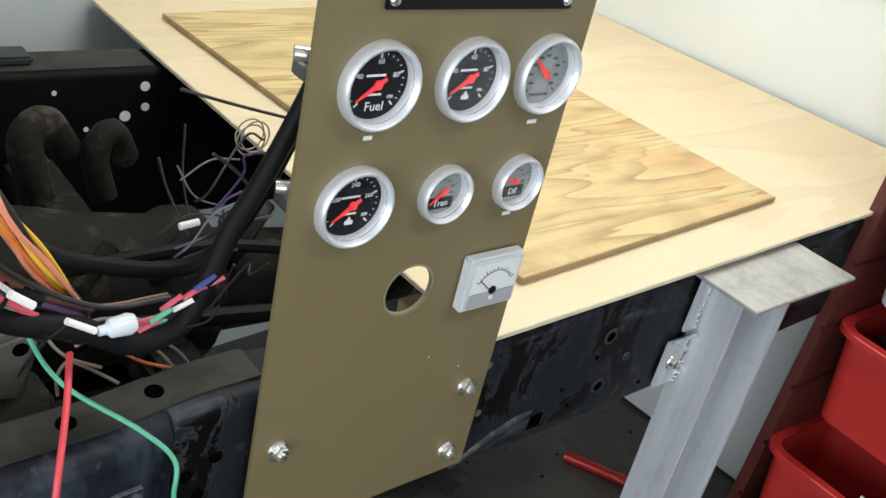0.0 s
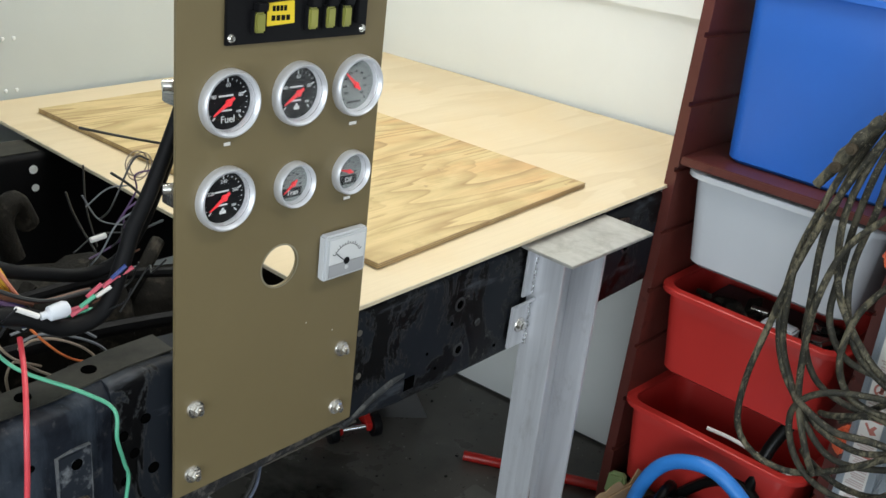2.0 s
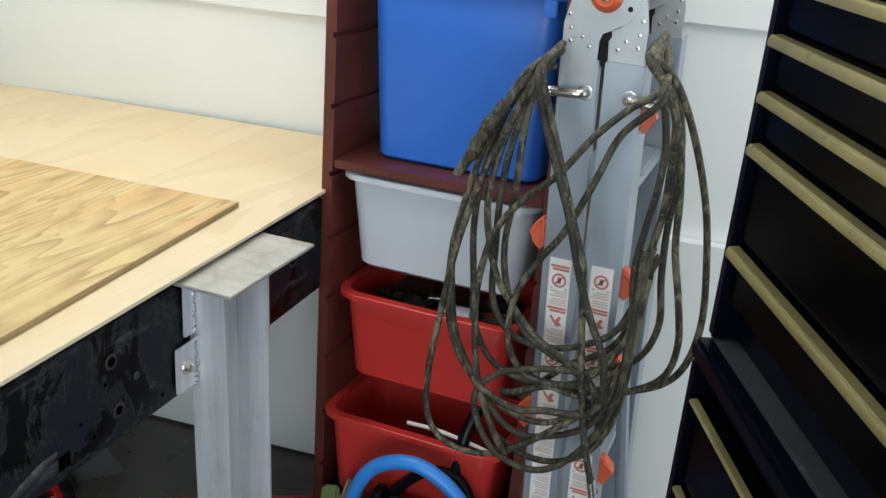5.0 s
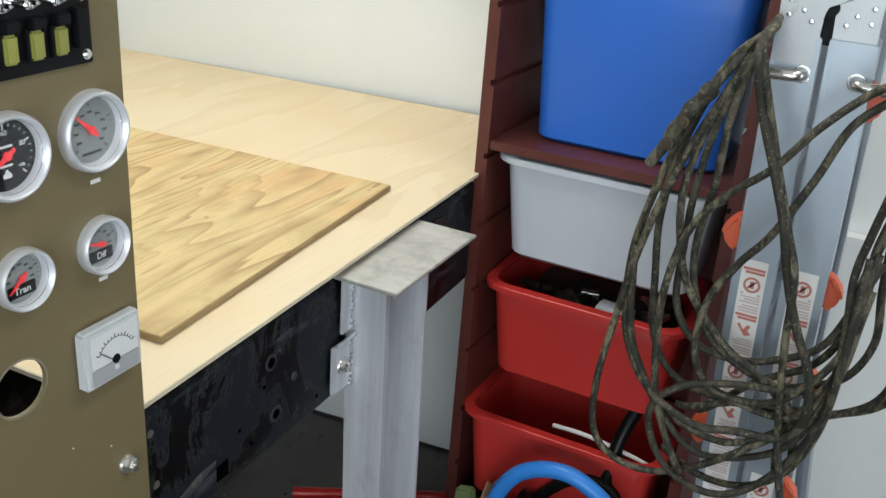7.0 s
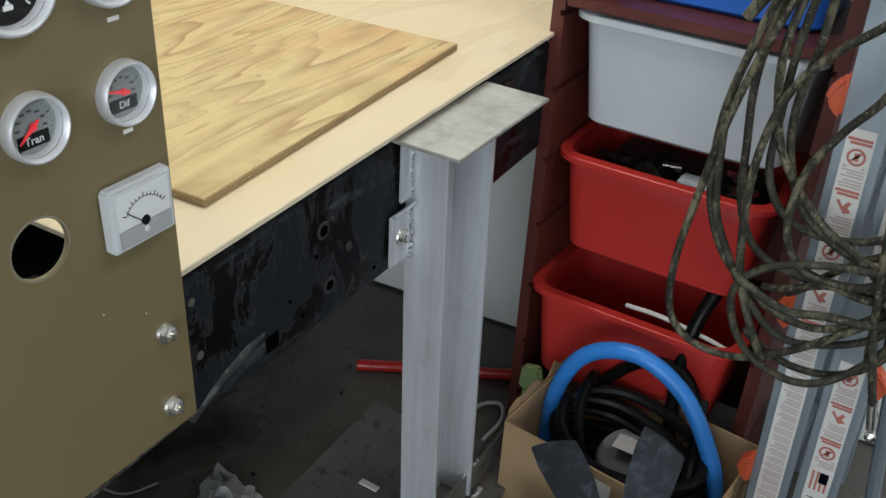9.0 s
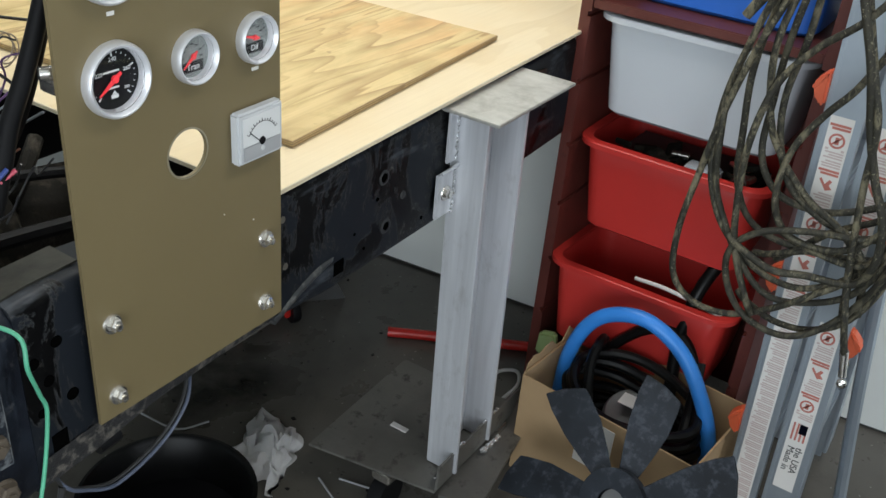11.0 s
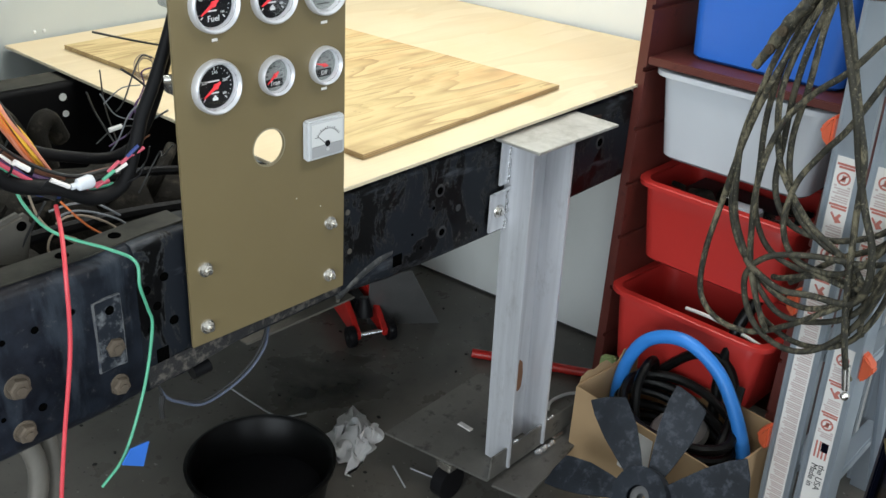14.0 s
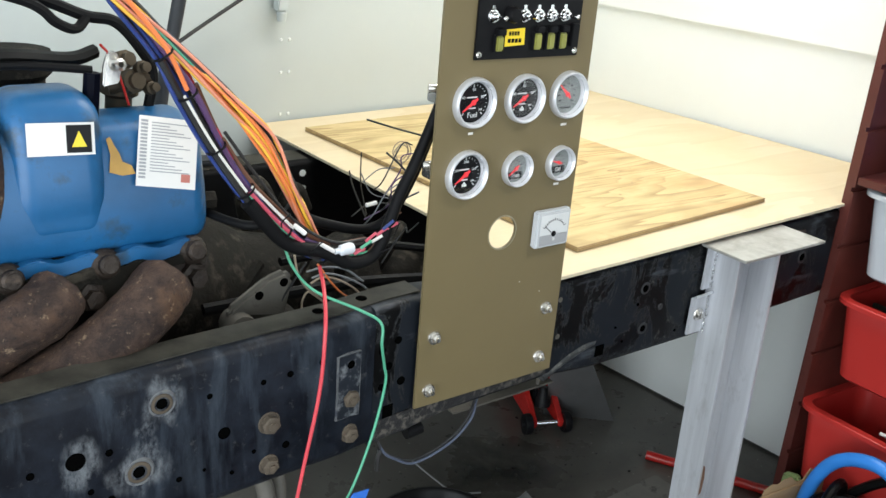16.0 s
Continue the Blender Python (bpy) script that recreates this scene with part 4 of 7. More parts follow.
lathe(clip, [(0.004, 0), (0.008, 0.001), (0.008, 0.016), (0.004, 0.017)], (-0.374, 0.197, 1.264), (0.2, -1, 0.2), 12)
part("fitting", clip, M["zinc"], eng, "bright zinc linkage clip")
for x, z, r in ((-0.352, 1.262, 0.013), (-0.330, 1.250, 0.010), (-0.342, 1.232, 0.016), (-0.318, 1.222, 0.009)):
    bm = bmn()
    lathe(bm, [(0, 0.0), (r, 0.0), (r, 0.010), (r * 0.7, 0.012), (r * 0.7, 0.020), (0, 0.021)], (x, 0.235, z), (0.3, -1, 0.3), 10)
    part("fitting", bm, M["brass"], eng, "dull brass pipe fitting")
for pts, r, mat in (([(-0.60, 0.22, 1.375), (-0.473, 0.22, 1.342), (-0.436, 0.22, 1.315), (-0.412, 0.225, 1.306), (-0.395, 0.235, 1.318)], 0.0065, "loom"),
                    ([(-0.56, 0.24, 1.38), (-0.445, 0.24, 1.34), (-0.395, 0.24, 1.32), (-0.356, 0.24, 1.311), (-0.323, 0.24, 1.273), (-0.309, 0.24, 1.241), (-0.317, 0.24, 1.195)], 0.0075, "loom"),
                    ([(-0.60, 0.22, 1.27), (-0.50, 0.22, 1.275), (-0.42, 0.24, 1.265), (-0.38, 0.26, 1.27)], 0.010, "black_hose"),
                    ([(-0.39, 0.20, 1.29), (-0.37, 0.21, 1.265), (-0.350, 0.22, 1.205)], 0.0017, "red_lens"), ([(-0.402, 0.20, 1.255), (-0.404, 0.20, 1.235), (-0.408, 0.20, 1.19)], 0.011, "navy"), ([(-0.60, 0.21, 1.262), (-0.50, 0.21, 1.266), (-0.44, 0.205, 1.262), (-0.402, 0.20, 1.258)], 0.0055, "loom")):
    part("hose", tube(bmn(), pts, r, 8), M[mat], eng, "black engine hose")
brk = bmn()
prism(brk, [(-0.252, 0.864), (-0.162, 0.866), (-0.142, 0.946), (-0.155, 0.962), (-0.186, 0.954), (-0.246, 0.916)], 0, 0.018, Matrix.Translation((0, 0.15, 0)) @ XZ, 0.006)
lathe(brk, [(0, -0.01), (0.022, -0.01), (0.022, 0.03), (0.014, 0.032), (0, 0.032)], (-0.232, 0.145, 0.888), (0, -1, 0), 14)
bk = part("mount_bracket", brk, M["bracket"], eng, "dirty cast engine mount bracket")
for x, z in ((-0.160, 0.944), (-0.20, 0.930)):
    bm = bmn()
    lathe(bm, [(0, 0.0), (0.007, 0.0), (0.007, -0.004)], (x, 0.1315, z), (0, -1, 0), 12)
    part("bolt_hole", bm, M["hole_shade"], bk)
cush = bmn()
lathe(cush, [(0, 0), (0.05, 0), (0.06, 0.015), (0.05, 0.03), (0, 0.03)], (-0.19, 0.14, 0.868), (0.2, -0.3, 1), 18)
part("mount_cushion", cush, M["cast"], eng)

# ---- plywood ----
def slab(name, pts, z0, z1, top, edge, label, category):
    t = thing(name, label, category, (sum(p[0] for p in pts) / len(pts), sum(p[1] for p in pts) / len(pts), z0))
    bm = prism(bmn(), pts, z0 + 0.0002, z1, None, 0.0008)
    part("veneer", bm, top, t)
    c = Vector((sum(p[0] for p in pts) / 4, sum(p[1] for p in pts) / 4))
    n = 3
    for k in range(n):
        zz = z0 + (z1 - z0) * (k + 0.35) / n
        grow = [((Vector(p) - c).normalized() * 0.0012 + Vector(p)) for p in pts]
        part("ply_layer", prism(bmn(), [tuple(g) for g in grow], zz, zz + (z1 - z0) / n * 0.42), edge, t, "glue layer of the edge")
    return t


slab("plywood_sheet", [(0.286, 0.0205), (1.575, 0.064), (1.492, 1.218), (0.265, 1.118)], 0.9025, 0.9095, M["ply"], M["ply_lit_rim"], "large pale birch plywood sheet laid over the chassis", "plywood")
slab("plywood_board", [(0.408, 0.092), (1.022, 0.136), (0.965, 1.065), (0.352, 1.012)], 0.9098, 0.9200, M["board"], M["ply_edge"], "smaller pine plywood board with bold wavy grain", "plywood")

# ---- gauge panel ----
panel = thing("gauge_panel", "upright olive-brown metal gauge panel bolted to the rail", "gauge panel", (0.141, 0.0, 0.753))


def plate_with_holes(x0, x1, z0, z1, holes, y0, y1):
    """A sheet in the xz plane with round holes (x, z, radius) through it."""
    bm = bmn()
    loops = [[(x0, z0), (x1, z0), (x1, z1), (x0, z1)]] + [[(cx + r * math.cos(2 * math.pi * k / 32), cz + r * math.sin(2 * math.pi * k / 32)) for k in range(32)] for cx, cz, r in holes]
    edges = []
    for loop in loops:
        vs = [bm.verts.new((x, y0, z)) for x, z in loop]
        edges += [bm.edges.new((a, b)) for a, b in zip(vs, vs[1:] + vs[:1])]
    bmesh.ops.triangle_fill(bm, use_beauty=True, use_dissolve=False, edges=edges)
    out = bmesh.ops.extrude_face_region(bm, geom=bm.faces[:])
    bmesh.ops.translate(bm, vec=(0, y1 - y0, 0), verts=[g for g in out["geom"] if isinstance(g, bmesh.types.BMVert)])
    return bm


GAUGES = [(0.062, 1.230, 0.0364), (0.1555, 1.230, 0.0364), (0.243, 1.2305, 0.0364), (0.0595, 1.1245, 0.0364), (0.1555, 1.123, 0.0277), (0.243, 1.123, 0.0277)]
plate = part("plate", plate_with_holes(0.0, 0.283, 0.7505, 1.46, [(0.1425, 1.0215, 0.0265)] + [(x, z, r * 0.88) for x, z, r in GAUGES], 0.0, 0.0045), M["olive"], panel, "olive-brown painted plate")
rim = bmn()
lathe(rim, [(0.0264, 0.0003), (0.0285, 0.0002), (0.0285, -0.0001), (0.0264, -0.004)], (0.1425, 0.0, 1.0215), (0, -1, 0), 32)
part("hole_edge", rim, M["edge_metal"], plate, "bare metal edge of the cut hole")
for x, z in ((0.027, 0.868), (0.0245, 0.777), (0.255, 0.871), (0.2525, 0.781)):
    bm = bmn()
    lathe(bm, [(0, 0.003), (0.0105, 0.003), (0.0115, 0.0)], (x, 0, z), (0, -1, 0), 20)
    lathe(bm, [(0.0075, 0.0), (0.0075, 0.008), (0.006, 0.0095), (0, 0.0095)], (x, 0, z), (0.1, -1, 0.1), 6)
    lathe(bm, [(0.004, 0.009), (0.004, 0.013), (0, 0.0135)], (x, 0, z), (0, -1, 0), 10)
    part("bolt", bm, M["zinc"], panel, "bright zinc bolt with washer")
    sp = bmn()
    rod(sp, (x, 0.005, z), (x, max(0.0065, face_y(x) + 0.001), z), 0.009)
    part("spacer", sp, M["zinc"], panel)
for x, z in ((0.19, 0.93), (0.236, 0.905)):
    bm = bmn()
    lathe(bm, [(0, 0.0004), (0.0008, 0.0003), (0.0009, 0)], (x, 0, z), (0, -1, 0), 8)
    part("paint_chip", bm, M["label"], plate)


def gauge(x, z, R, face, angle, words, figures):
    y = 0.0050
    bz = bmn()
    lathe(bz, [(R * 0.79, -0.010), (R * 0.80, -0.003), (R * 0.845, 0.0095), (R * 0.90, 0.0115), (R * 0.94, 0.0115), (R * 0.985, 0.009), (R, 0.005), (R, 0.0)], (x, 0.0, z), (0, -1, 0), 48)
    g = part("gauge", bz, M["satin"], panel, "round gauge with satin silver bezel")
    d = bmn()
    lathe(d, [(0, 0.0035), (R * 0.82, 0.0035), (R * 0.82, 0.001)], (x, y, z), (0, -1, 0), 40)
    part("dial", d, M[face], g, "black dial" if face == "black_face" else "grey dial")
    ticks = bmn()
    ink = M["white_ink"] if face == "black_face" else M["worn_rim"]
    for k in range(21):
        a = radians(225 - 13.5 * k)
        r0 = R * (0.58 if k % 5 == 0 else 0.65)
        m = Matrix.Translation((x, y - 0.0037, z)) @ Matrix.Rotation(-a, 4, "Y")
        box(ticks, r0, R * 0.70, -0.0002, 0.0001, -R * (0.020 if k % 5 == 0 else 0.010), R * (0.020 if k % 5 == 0 else 0.010), 0, m)
    if face == "black_face":
        box(ticks, x - R * 0.30, x + R * 0.20, y - 0.0039, y - 0.0036, z + R * 0.17, z + R * 0.22)
        box(ticks, x - R * 0.22, x + R * 0.16, y - 0.0039, y - 0.0036, z - R * 0.26, z - R * 0.21)
        if not words:
            box(ticks, x - R * 0.11, x + R * 0.11, y - 0.0039, y - 0.0036, z - R * 0.52, z - R * 0.42)
            prism(ticks, [(x - R * 0.07, z - R * 0.41), (x + R * 0.07, z - R * 0.41), (x, z - R * 0.31)], -y + 0.0036, -y + 0.0039, XZ)
    else:
        for k in range(9):
            a = radians(215 - 32 * k)
            cx, cz = x + R * 0.44 * math.cos(a), z + R * 0.44 * math.sin(a)
            box(ticks, cx - R * 0.075, cx + R * 0.075, y - 0.0039, y - 0.0036, cz - R * 0.032, cz + R * 0.032)
        box(ticks, x - R * 0.30, x + R * 0.30, y - 0.0039, y - 0.0036, z - R * 0.60, z - R * 0.53)
    part("scale_marks", ticks, ink, g)
    for text, a, rr, s in figures:
        lettering("figure", text, R * s * 0.88, Matrix.Translation((x + rr * R * math.cos(radians(a)), y - 0.0038, z + rr * R * math.sin(radians(a)))) @ pose(0, 0, 0, 90), ink, g)
    if words:
        if face != "black_face":
            tag = bmn()
            box(tag, x - R * 0.50, x + R * 0.50, y - 0.0046, y - 0.0036, z - R * 0.60, z - R * 0.20)
            part("name_tag", tag, M["black_face"], g, "black name tag")
        lettering("word", words, R * (0.30 if face == "black_face" else 0.32), Matrix.Translation((x, y - 0.005, z - R * (0.50 if face == "black_face" else 0.40))) @ pose(0, 0, 0, 90), M["white_ink"], g)
    nd = bmn()
    m = Matrix.Translation((x, y - 0.0058, z)) @ Matrix.Rotation(-radians(angle), 4, "Y")
    prism(nd, [(-R * 0.24, -R * 0.045), (R * 0.06, -R * 0.065), (R * 0.62, -R * 0.02), (R * 0.62, R * 0.02), (R * 0.06, R * 0.065), (-R * 0.24, R * 0.045)], 0, 0.0009, m @ XZ)
    lathe(nd, [(0, 0.0025), (R * 0.10, 0.002), (R * 0.11, 0)], (x, y - 0.0055, z), (0, -1, 0), 14)
    part("needle", nd, M["red_needle"], g, "red pointer")
    gs = bmn()
    lathe(gs, [(0, 0.0115), (R * 0.83, 0.0115), (R * 0.83, 0.0105), (0, 0.0105)], (x, y, z), (0, -1, 0), 32)
    lens = part("glass", gs, M["glass"], g, "clear glass")
    lens.visible_shadow = False
    return g


fig = (("60", 88, 0.50, 0.185), ("80", 22, 0.50, 0.185), ("40", 158, 0.50, 0.185), ("100", -38, 0.50, 0.13))
gauge(0.062, 1.230, 0.0364, "black_face", 214, "Fuel", fig)
gauge(0.1555, 1.230, 0.0364, "black_face", 212, "", fig)
gauge(0.243, 1.2305, 0.0364, "grey_face", 138, "", ())
gauge(0.0595, 1.1245, 0.0364, "black_face", 215, "", (("240", 88, 0.50, 0.18), ("260", 22, 0.47, 0.17), ("220", 158, 0.47, 0.17), ("280", -38, 0.50, 0.13)))
gauge(0.1555, 1.123, 0.0277, "grey_face", 218, "Tran", ())
gauge(0.243, 1.123, 0.0277, "grey_face", 165, "Dif", ())
for x, z, w in ((0.062, 1.185, 0.008), (0.243, 1.184, 0.011), (0.243, 1.0885, 0.010)):
    bm = bmn()
    box(bm, x - w / 2, x + w / 2, -0.0008, 0.0, z - 0.0018, z + 0.0018)
    part("name_strip", bm, M["label"], panel, "tiny white label strip")

# voltmeter with a clear square case
vm = bmn()
box(vm, 0.2015, 0.2725, -0.014, 0.0, 0.988, 1.049, 0.003)
meter = part("meter", vm, M["acrylic"], panel, "square panel meter in a clear case")
fc = bmn()
box(fc, 0.208, 0.266, -0.0152, -0.0144, 1.010, 1.043)
part("face", fc, M["face_grey"], meter, "white meter face")
lo = bmn()
box(lo, 0.208, 0.266, -0.0158, -0.0144, 0.993, 1.0095, 0.0005)
part("lower_cover", lo, M["cover_grey"], meter, "grey lower cover")
arc = bmn()
for k in range(13):
    a = radians(150 - 10 * k)
    m = Matrix.Translation((0.237, -0.0153, 1.010)) @ Matrix.Rotation(-a, 4, "Y")
    box(arc, 0.0235, 0.0235 + (0.004 if k % 3 == 0 else 0.0025), -0.0002, 0.0001, -0.0004, 0.0004, 0, m)
tube(arc, [(0.237 + 0.0235 * math.cos(radians(a)), -0.0154, 1.010 + 0.0235 * math.sin(radians(a))) for a in range(30, 151, 15)], 0.0003, 5, 3)
part("scale_marks", arc, M["black_face"], meter)
nd = bmn()
rod(nd, (0.237, -0.0158, 1.008), (0.219, -0.0158, 1.024), 0.0005, 6)
lathe(nd, [(0, 0.001), (0.0045, 0.0008), (0.005, 0)], (0.237, -0.0152, 1.0105), (0, -1, 0), 16)
part("needle", nd, M["black_face"], meter, "thin black pointer")
sc = bmn()
lathe(sc, [(0, 0.0015), (0.0025, 0.001), (0.003, 0)], (0.237, -0.0158, 1.002), (0, -1, 0), 12)
part("zero_screw", sc, M["white_ink"], meter)

# switch panel at the top
sw = bmn()
box(sw, 0.0545, 0.2485, -0.004, 0.0, 1.290, 1.405, 0.0008)
switch = part("switch_panel", sw, M["black_plastic"], panel, "black switch panel")
for x in (0.061, 0.242):
    for z in (1.2975, 1.398):
        bm = bmn()
        lathe(bm, [(0, 0.003), (0.003, 0.0028), (0.0048, 0.001), (0.005, 0)], (x, -0.004, z), (0, -1, 0), 14)
        part("screw", bm, M["zinc"], switch, "round-headed screw")
tag = bmn()
box(tag, 0.101, 0.141, -0.0052, -0.004, 1.308, 1.332, 0.0006, Matrix.Translation((0.121, 0, 1.32)) @ Matrix.Rotation(radians(-3), 4, "Y") @ Matrix.Translation((-0.121, 0, -1.32)))
tg = part("maker_plate", tag, M["yellow_label"], switch, "yellow maker's plate with black marks")
bars = bmn()
for z, x0, x1 in ((1.3255, 0.111, 0.131), (1.3155, 0.110, 0.136)):
    for k in range(4):
        w = (x1 - x0) / 4
        box(bars, x0 + w * k, x0 + w * (k + 0.75), -0.0056, -0.0051, z - 0.0028, z + 0.0028)
part("mark", bars, M["black_face"], tg)
for x, z1 in ((0.093, 1.323), (0.164, 1.325), (0.189, 1.325), (0.213, 1.325)):
    bm = box(bmn(), x - 0.0065, x + 0.0065, -0.011, -0.0041, 1.302, z1, 0.002)
    fu = part("fuse", bm, M["yellow_fuse"], switch, "translucent yellow blade fuse")
    hd = bmn()
    box(hd, x - 0.0095, x - 0.0068, -0.009, -0.0041, 1.301, z1 + 0.002, 0.0006)
    box(hd, x + 0.0068, x + 0.0085, -0.009, -0.0041, 1.301, z1 + 0.002, 0.0005)
    box(hd, x - 0.006, x + 0.008, -0.013, -0.0041, z1 + 0.001, z1 + 0.010, 0.001)
    part("fuse_holder", hd, M["black_plastic"], switch)
bm = box(bmn(), 0.227, 0.241, -0.012, -0.0041, 1.305, 1.338, 0.001)
part("fuse_holder", bm, M["black_plastic"], switch)
for k, x in enumerate((0.080, 0.110, 0.137, 0.163, 0.188, 0.214)):
    bm = bmn()
    if k == 1:
        lathe(bm, [(0, 0.016), (0.009, 0.016), (0.011, 0.012), (0.011, 0)], (x, -0.004, 1.352), (0, -1, 0), 20)
        part("knob", bm, M["black_plastic"], switch, "black push knob")
    else:
        lathe(bm, [(0.0095, 0.0), (0.0095, 0.0012), (0.0085, 0.0013), (0.0085, 0.0042), (0.0060, 0.005), (0.0052, 0.005), (0.0052, 0.010), (0.0036, 0.0105), (0, 0.0105)], (x, -0.004, 1.350), (0, -1, 0), 12)
        box(bm, x - 0.0028, x + 0.0028, -0.0053, -0.0041, 1.357, 1.3645, 0.0004)
        lathe(bm, [(0.0020, 0.0), (0.0030, 0.016), (0.0033, 0.0185), (0.002, 0.0205), (0, 0.021)], (x, -0.013, 1.350), (0.05, -1, 0.04), 10)
        part("toggle", bm, M["chrome"], switch, "chrome toggle switch")
    b2 = bmn()
    lathe(b2, [(0, 0.004), (0.0035, 0.003), (0.0042, 0.0)], (x, -0.004, 1.378), (0, -1, 0), 14)
    part("lamp", b2, M["red_lens"], switch, "small red indicator lens")

# knobs at the panel's left edge and studs on its back
for z in (1.25, 1.14):
    bm = bmn()
    rod(bm, (-0.003, 0.02, z), (0.010, 0.014, z), 0.006, 12)
    box(bm, 0.002, 0.03, 0.006, 0.03, z - 0.020, z - 0.006, 0.002)
    part("wing_nut", bm, M["zinc"], panel, "bright terminal nut behind the edge")

# ---- aluminium stand ----
stand = thing("aluminium_stand", "welded aluminium H-beam stand propping the bench", "stand", (0.82, 0.03, 0.0))
LEAN = Matrix(((1, 0, -0.030, 0.027), (0, 1, 0, 0), (0, 0, 1, 0), (0, 0, 0, 1)))


def leaning(bm):
    bmesh.ops.transform(bm, matrix=LEAN, verts=bm.verts)
    return bm


Y0, Y1 = -0.025, 0.044
part("flange", leaning(box(bmn(), 0.7365, 0.7445, Y0, Y1, 0.118, 0.8905, 0.0012)), M["alu"], stand, "bare aluminium flange")
part("flange", leaning(box(bmn(), 0.863, 0.871, Y0, Y1, 0.118, 0.8905, 0.0012)), M["alu"], stand, "bare aluminium flange")
part("web", leaning(box(bmn(), 0.7447, 0.8628, 0.036, 0.0435, 0.118, 0.8905)), M["alu"], stand)
part("cap_plate", box(bmn(), 0.705, 0.965, -0.060, 0.047, 0.8908, 0.8965, 0.0012), M["alu_plate"], stand, "thick flat aluminium cap plate")
bk = bmn()
box(bk, 0.690, 0.7355, 0.030, 0.0365, 0.705, 0.786, 0.0015)
brkt = part("bracket", bk, M["alu"], stand, "welded angle bracket on the rail")
b2 = box(bmn(), 0.712, 0.7355, 0.030, 0.0355, 0.800, 0.888, 0.001)
part("bracket", b2, M["alu"], stand, "upper welded tab")
part("hook", leaning(tube(bmn(), [(0.692, 0.028, 0.788), (0.712, 0.026, 0.790), (0.735, 0.024, 0.794)], 0.0032, 8)), M["alu"], stand)
bm = bmn()
lathe(bm, [(0, 0.002), (0.013, 0.002), (0.014, 0.0)], (0.7145, 0.030, 0.747), (0, -1, 0), 20)
lathe(bm, [(0.008, 0.0), (0.008, 0.009), (0.006, 0.0105), (0, 0.0105)], (0.7145, 0.030, 0.747), (0, -1, 0), 6)
part("bolt", bm, M["zinc"], brkt, "zinc bolt and washer")
rnd = random.Random(4)


def weld(p0, p1, r, parent, lumps=14):
    bm = bmn()
    p0, p1 = Vector(p0), Vector(p1)
    for k in range(lumps):
        p = p0.lerp(p1, (k + 0.5) / lumps) + Vector([rnd.uniform(-1, 1) * r * 0.4 for _ in range(3)])
        bmesh.ops.create_icosphere(bm, subdivisions=1, radius=r * rnd.uniform(0.7, 1.3), matrix=Matrix.Translation(p))
    return part("weld_bead", bm, M["weld"], parent, "shiny weld bead")


weld((0.737, 0.031, 0.702), (0.737, 0.031, 0.785), 0.0045, stand)
weld((0.736, 0.030, 0.802), (0.735, 0.030, 0.882), 0.004, stand)
base = bmn()
prism(base, [(0.652, 0.262), (0.700, -0.016), (1.01, -0.016), (1.01, 0.275)], 0.108, 0.1145, None, 0.001)
bp = part("base_plate", base, M["grimy_plate"], stand, "scuffed aluminium foot plate")
foot = bmn()
prism(foot, [(0.715, -0.018), (0.735, -0.10), (1.075, -0.045), (1.05, 0.06)], 0.088, 0.0945)
part("foot_plate", foot, M["grimy_plate"], stand)
up = bmn()
prism(up, [(0.702, 0.1147), (1.005, 0.1147), (1.03, 0.172), (0.708, 0.172)], 0, 0.005, Matrix.Translation((0, -0.014, 0)) @ XZ, 0.0008)
part("upstand", up, M["grimy_plate"], stand, "upright plate welded along the foot")
weld((0.75, -0.017, 0.168), (0.80, -0.015, 0.172), 0.004, stand, 9)
weld((0.87, -0.017, 0.170), (0.93, -0.015, 0.172), 0.004, stand, 9)
weld((0.86, -0.025, 0.104), (0.93, -0.03, 0.104), 0.008, stand, 9)
weld((0.725, 0.0, 0.118), (0.752, -0.012, 0.118), 0.005, stand, 6)
for x, y in ((0.70, 0.10), (0.96, 0.0), (0.96, 0.22)):
    bm = bmn()
    rod(bm, (x, y - 0.016, 0.042), (x, y + 0.016, 0.042), 0.0415, 20)
    cw = part("caster", bm, M["black_plastic"], stand, "black caster wheel")
    b2 = box(bmn(), x - 0.020, x + 0.020, y - 0.022, y + 0.022, 0.0836, 0.1075, 0.003)
    part("fork", b2, M["zinc"], cw)
rustm = bmn()
prism(rustm, [(0.838, 0.262), (0.850, 0.255), (0.860, 0.262), (0.862, 0.300), (0.857, 0.332), (0.846, 0.342), (0.840, 0.318), (0.842, 0.290)], 0, 0.0006, Matrix.Translation((0.0, 0.0355, 0)) @ XZ)
part("rust_stain", rustm, M["rust_bloom"], stand, "brown rust stain")

# ---- shelf with plastic bins ----
shelf = thing("storage_shelf", "red-brown stained wooden bin shelf with grooved sides", "shelf", (1.36, -0.17, 0.0))


def upright(y0, y1, inner):
    """A side board whose inner face has a groove at every runner height."""
    face, deep, back = (y0, y0 + 0.007, y1) if inner < 0 else (y1, y1 - 0.007, y0)
    pts = [(face, 0.0)]
    for k in range(12):
        g = 0.12 + 0.1375 * k
        pts += [(face, g - 0.006), (deep, g - 0.005), (deep, g + 0.005), (face, g + 0.006)]
    pts += [(face, 1.70), (back, 1.70), (back, 0.0)]
    return prism(bmn(), pts, -1.515, -1.205, YZ)


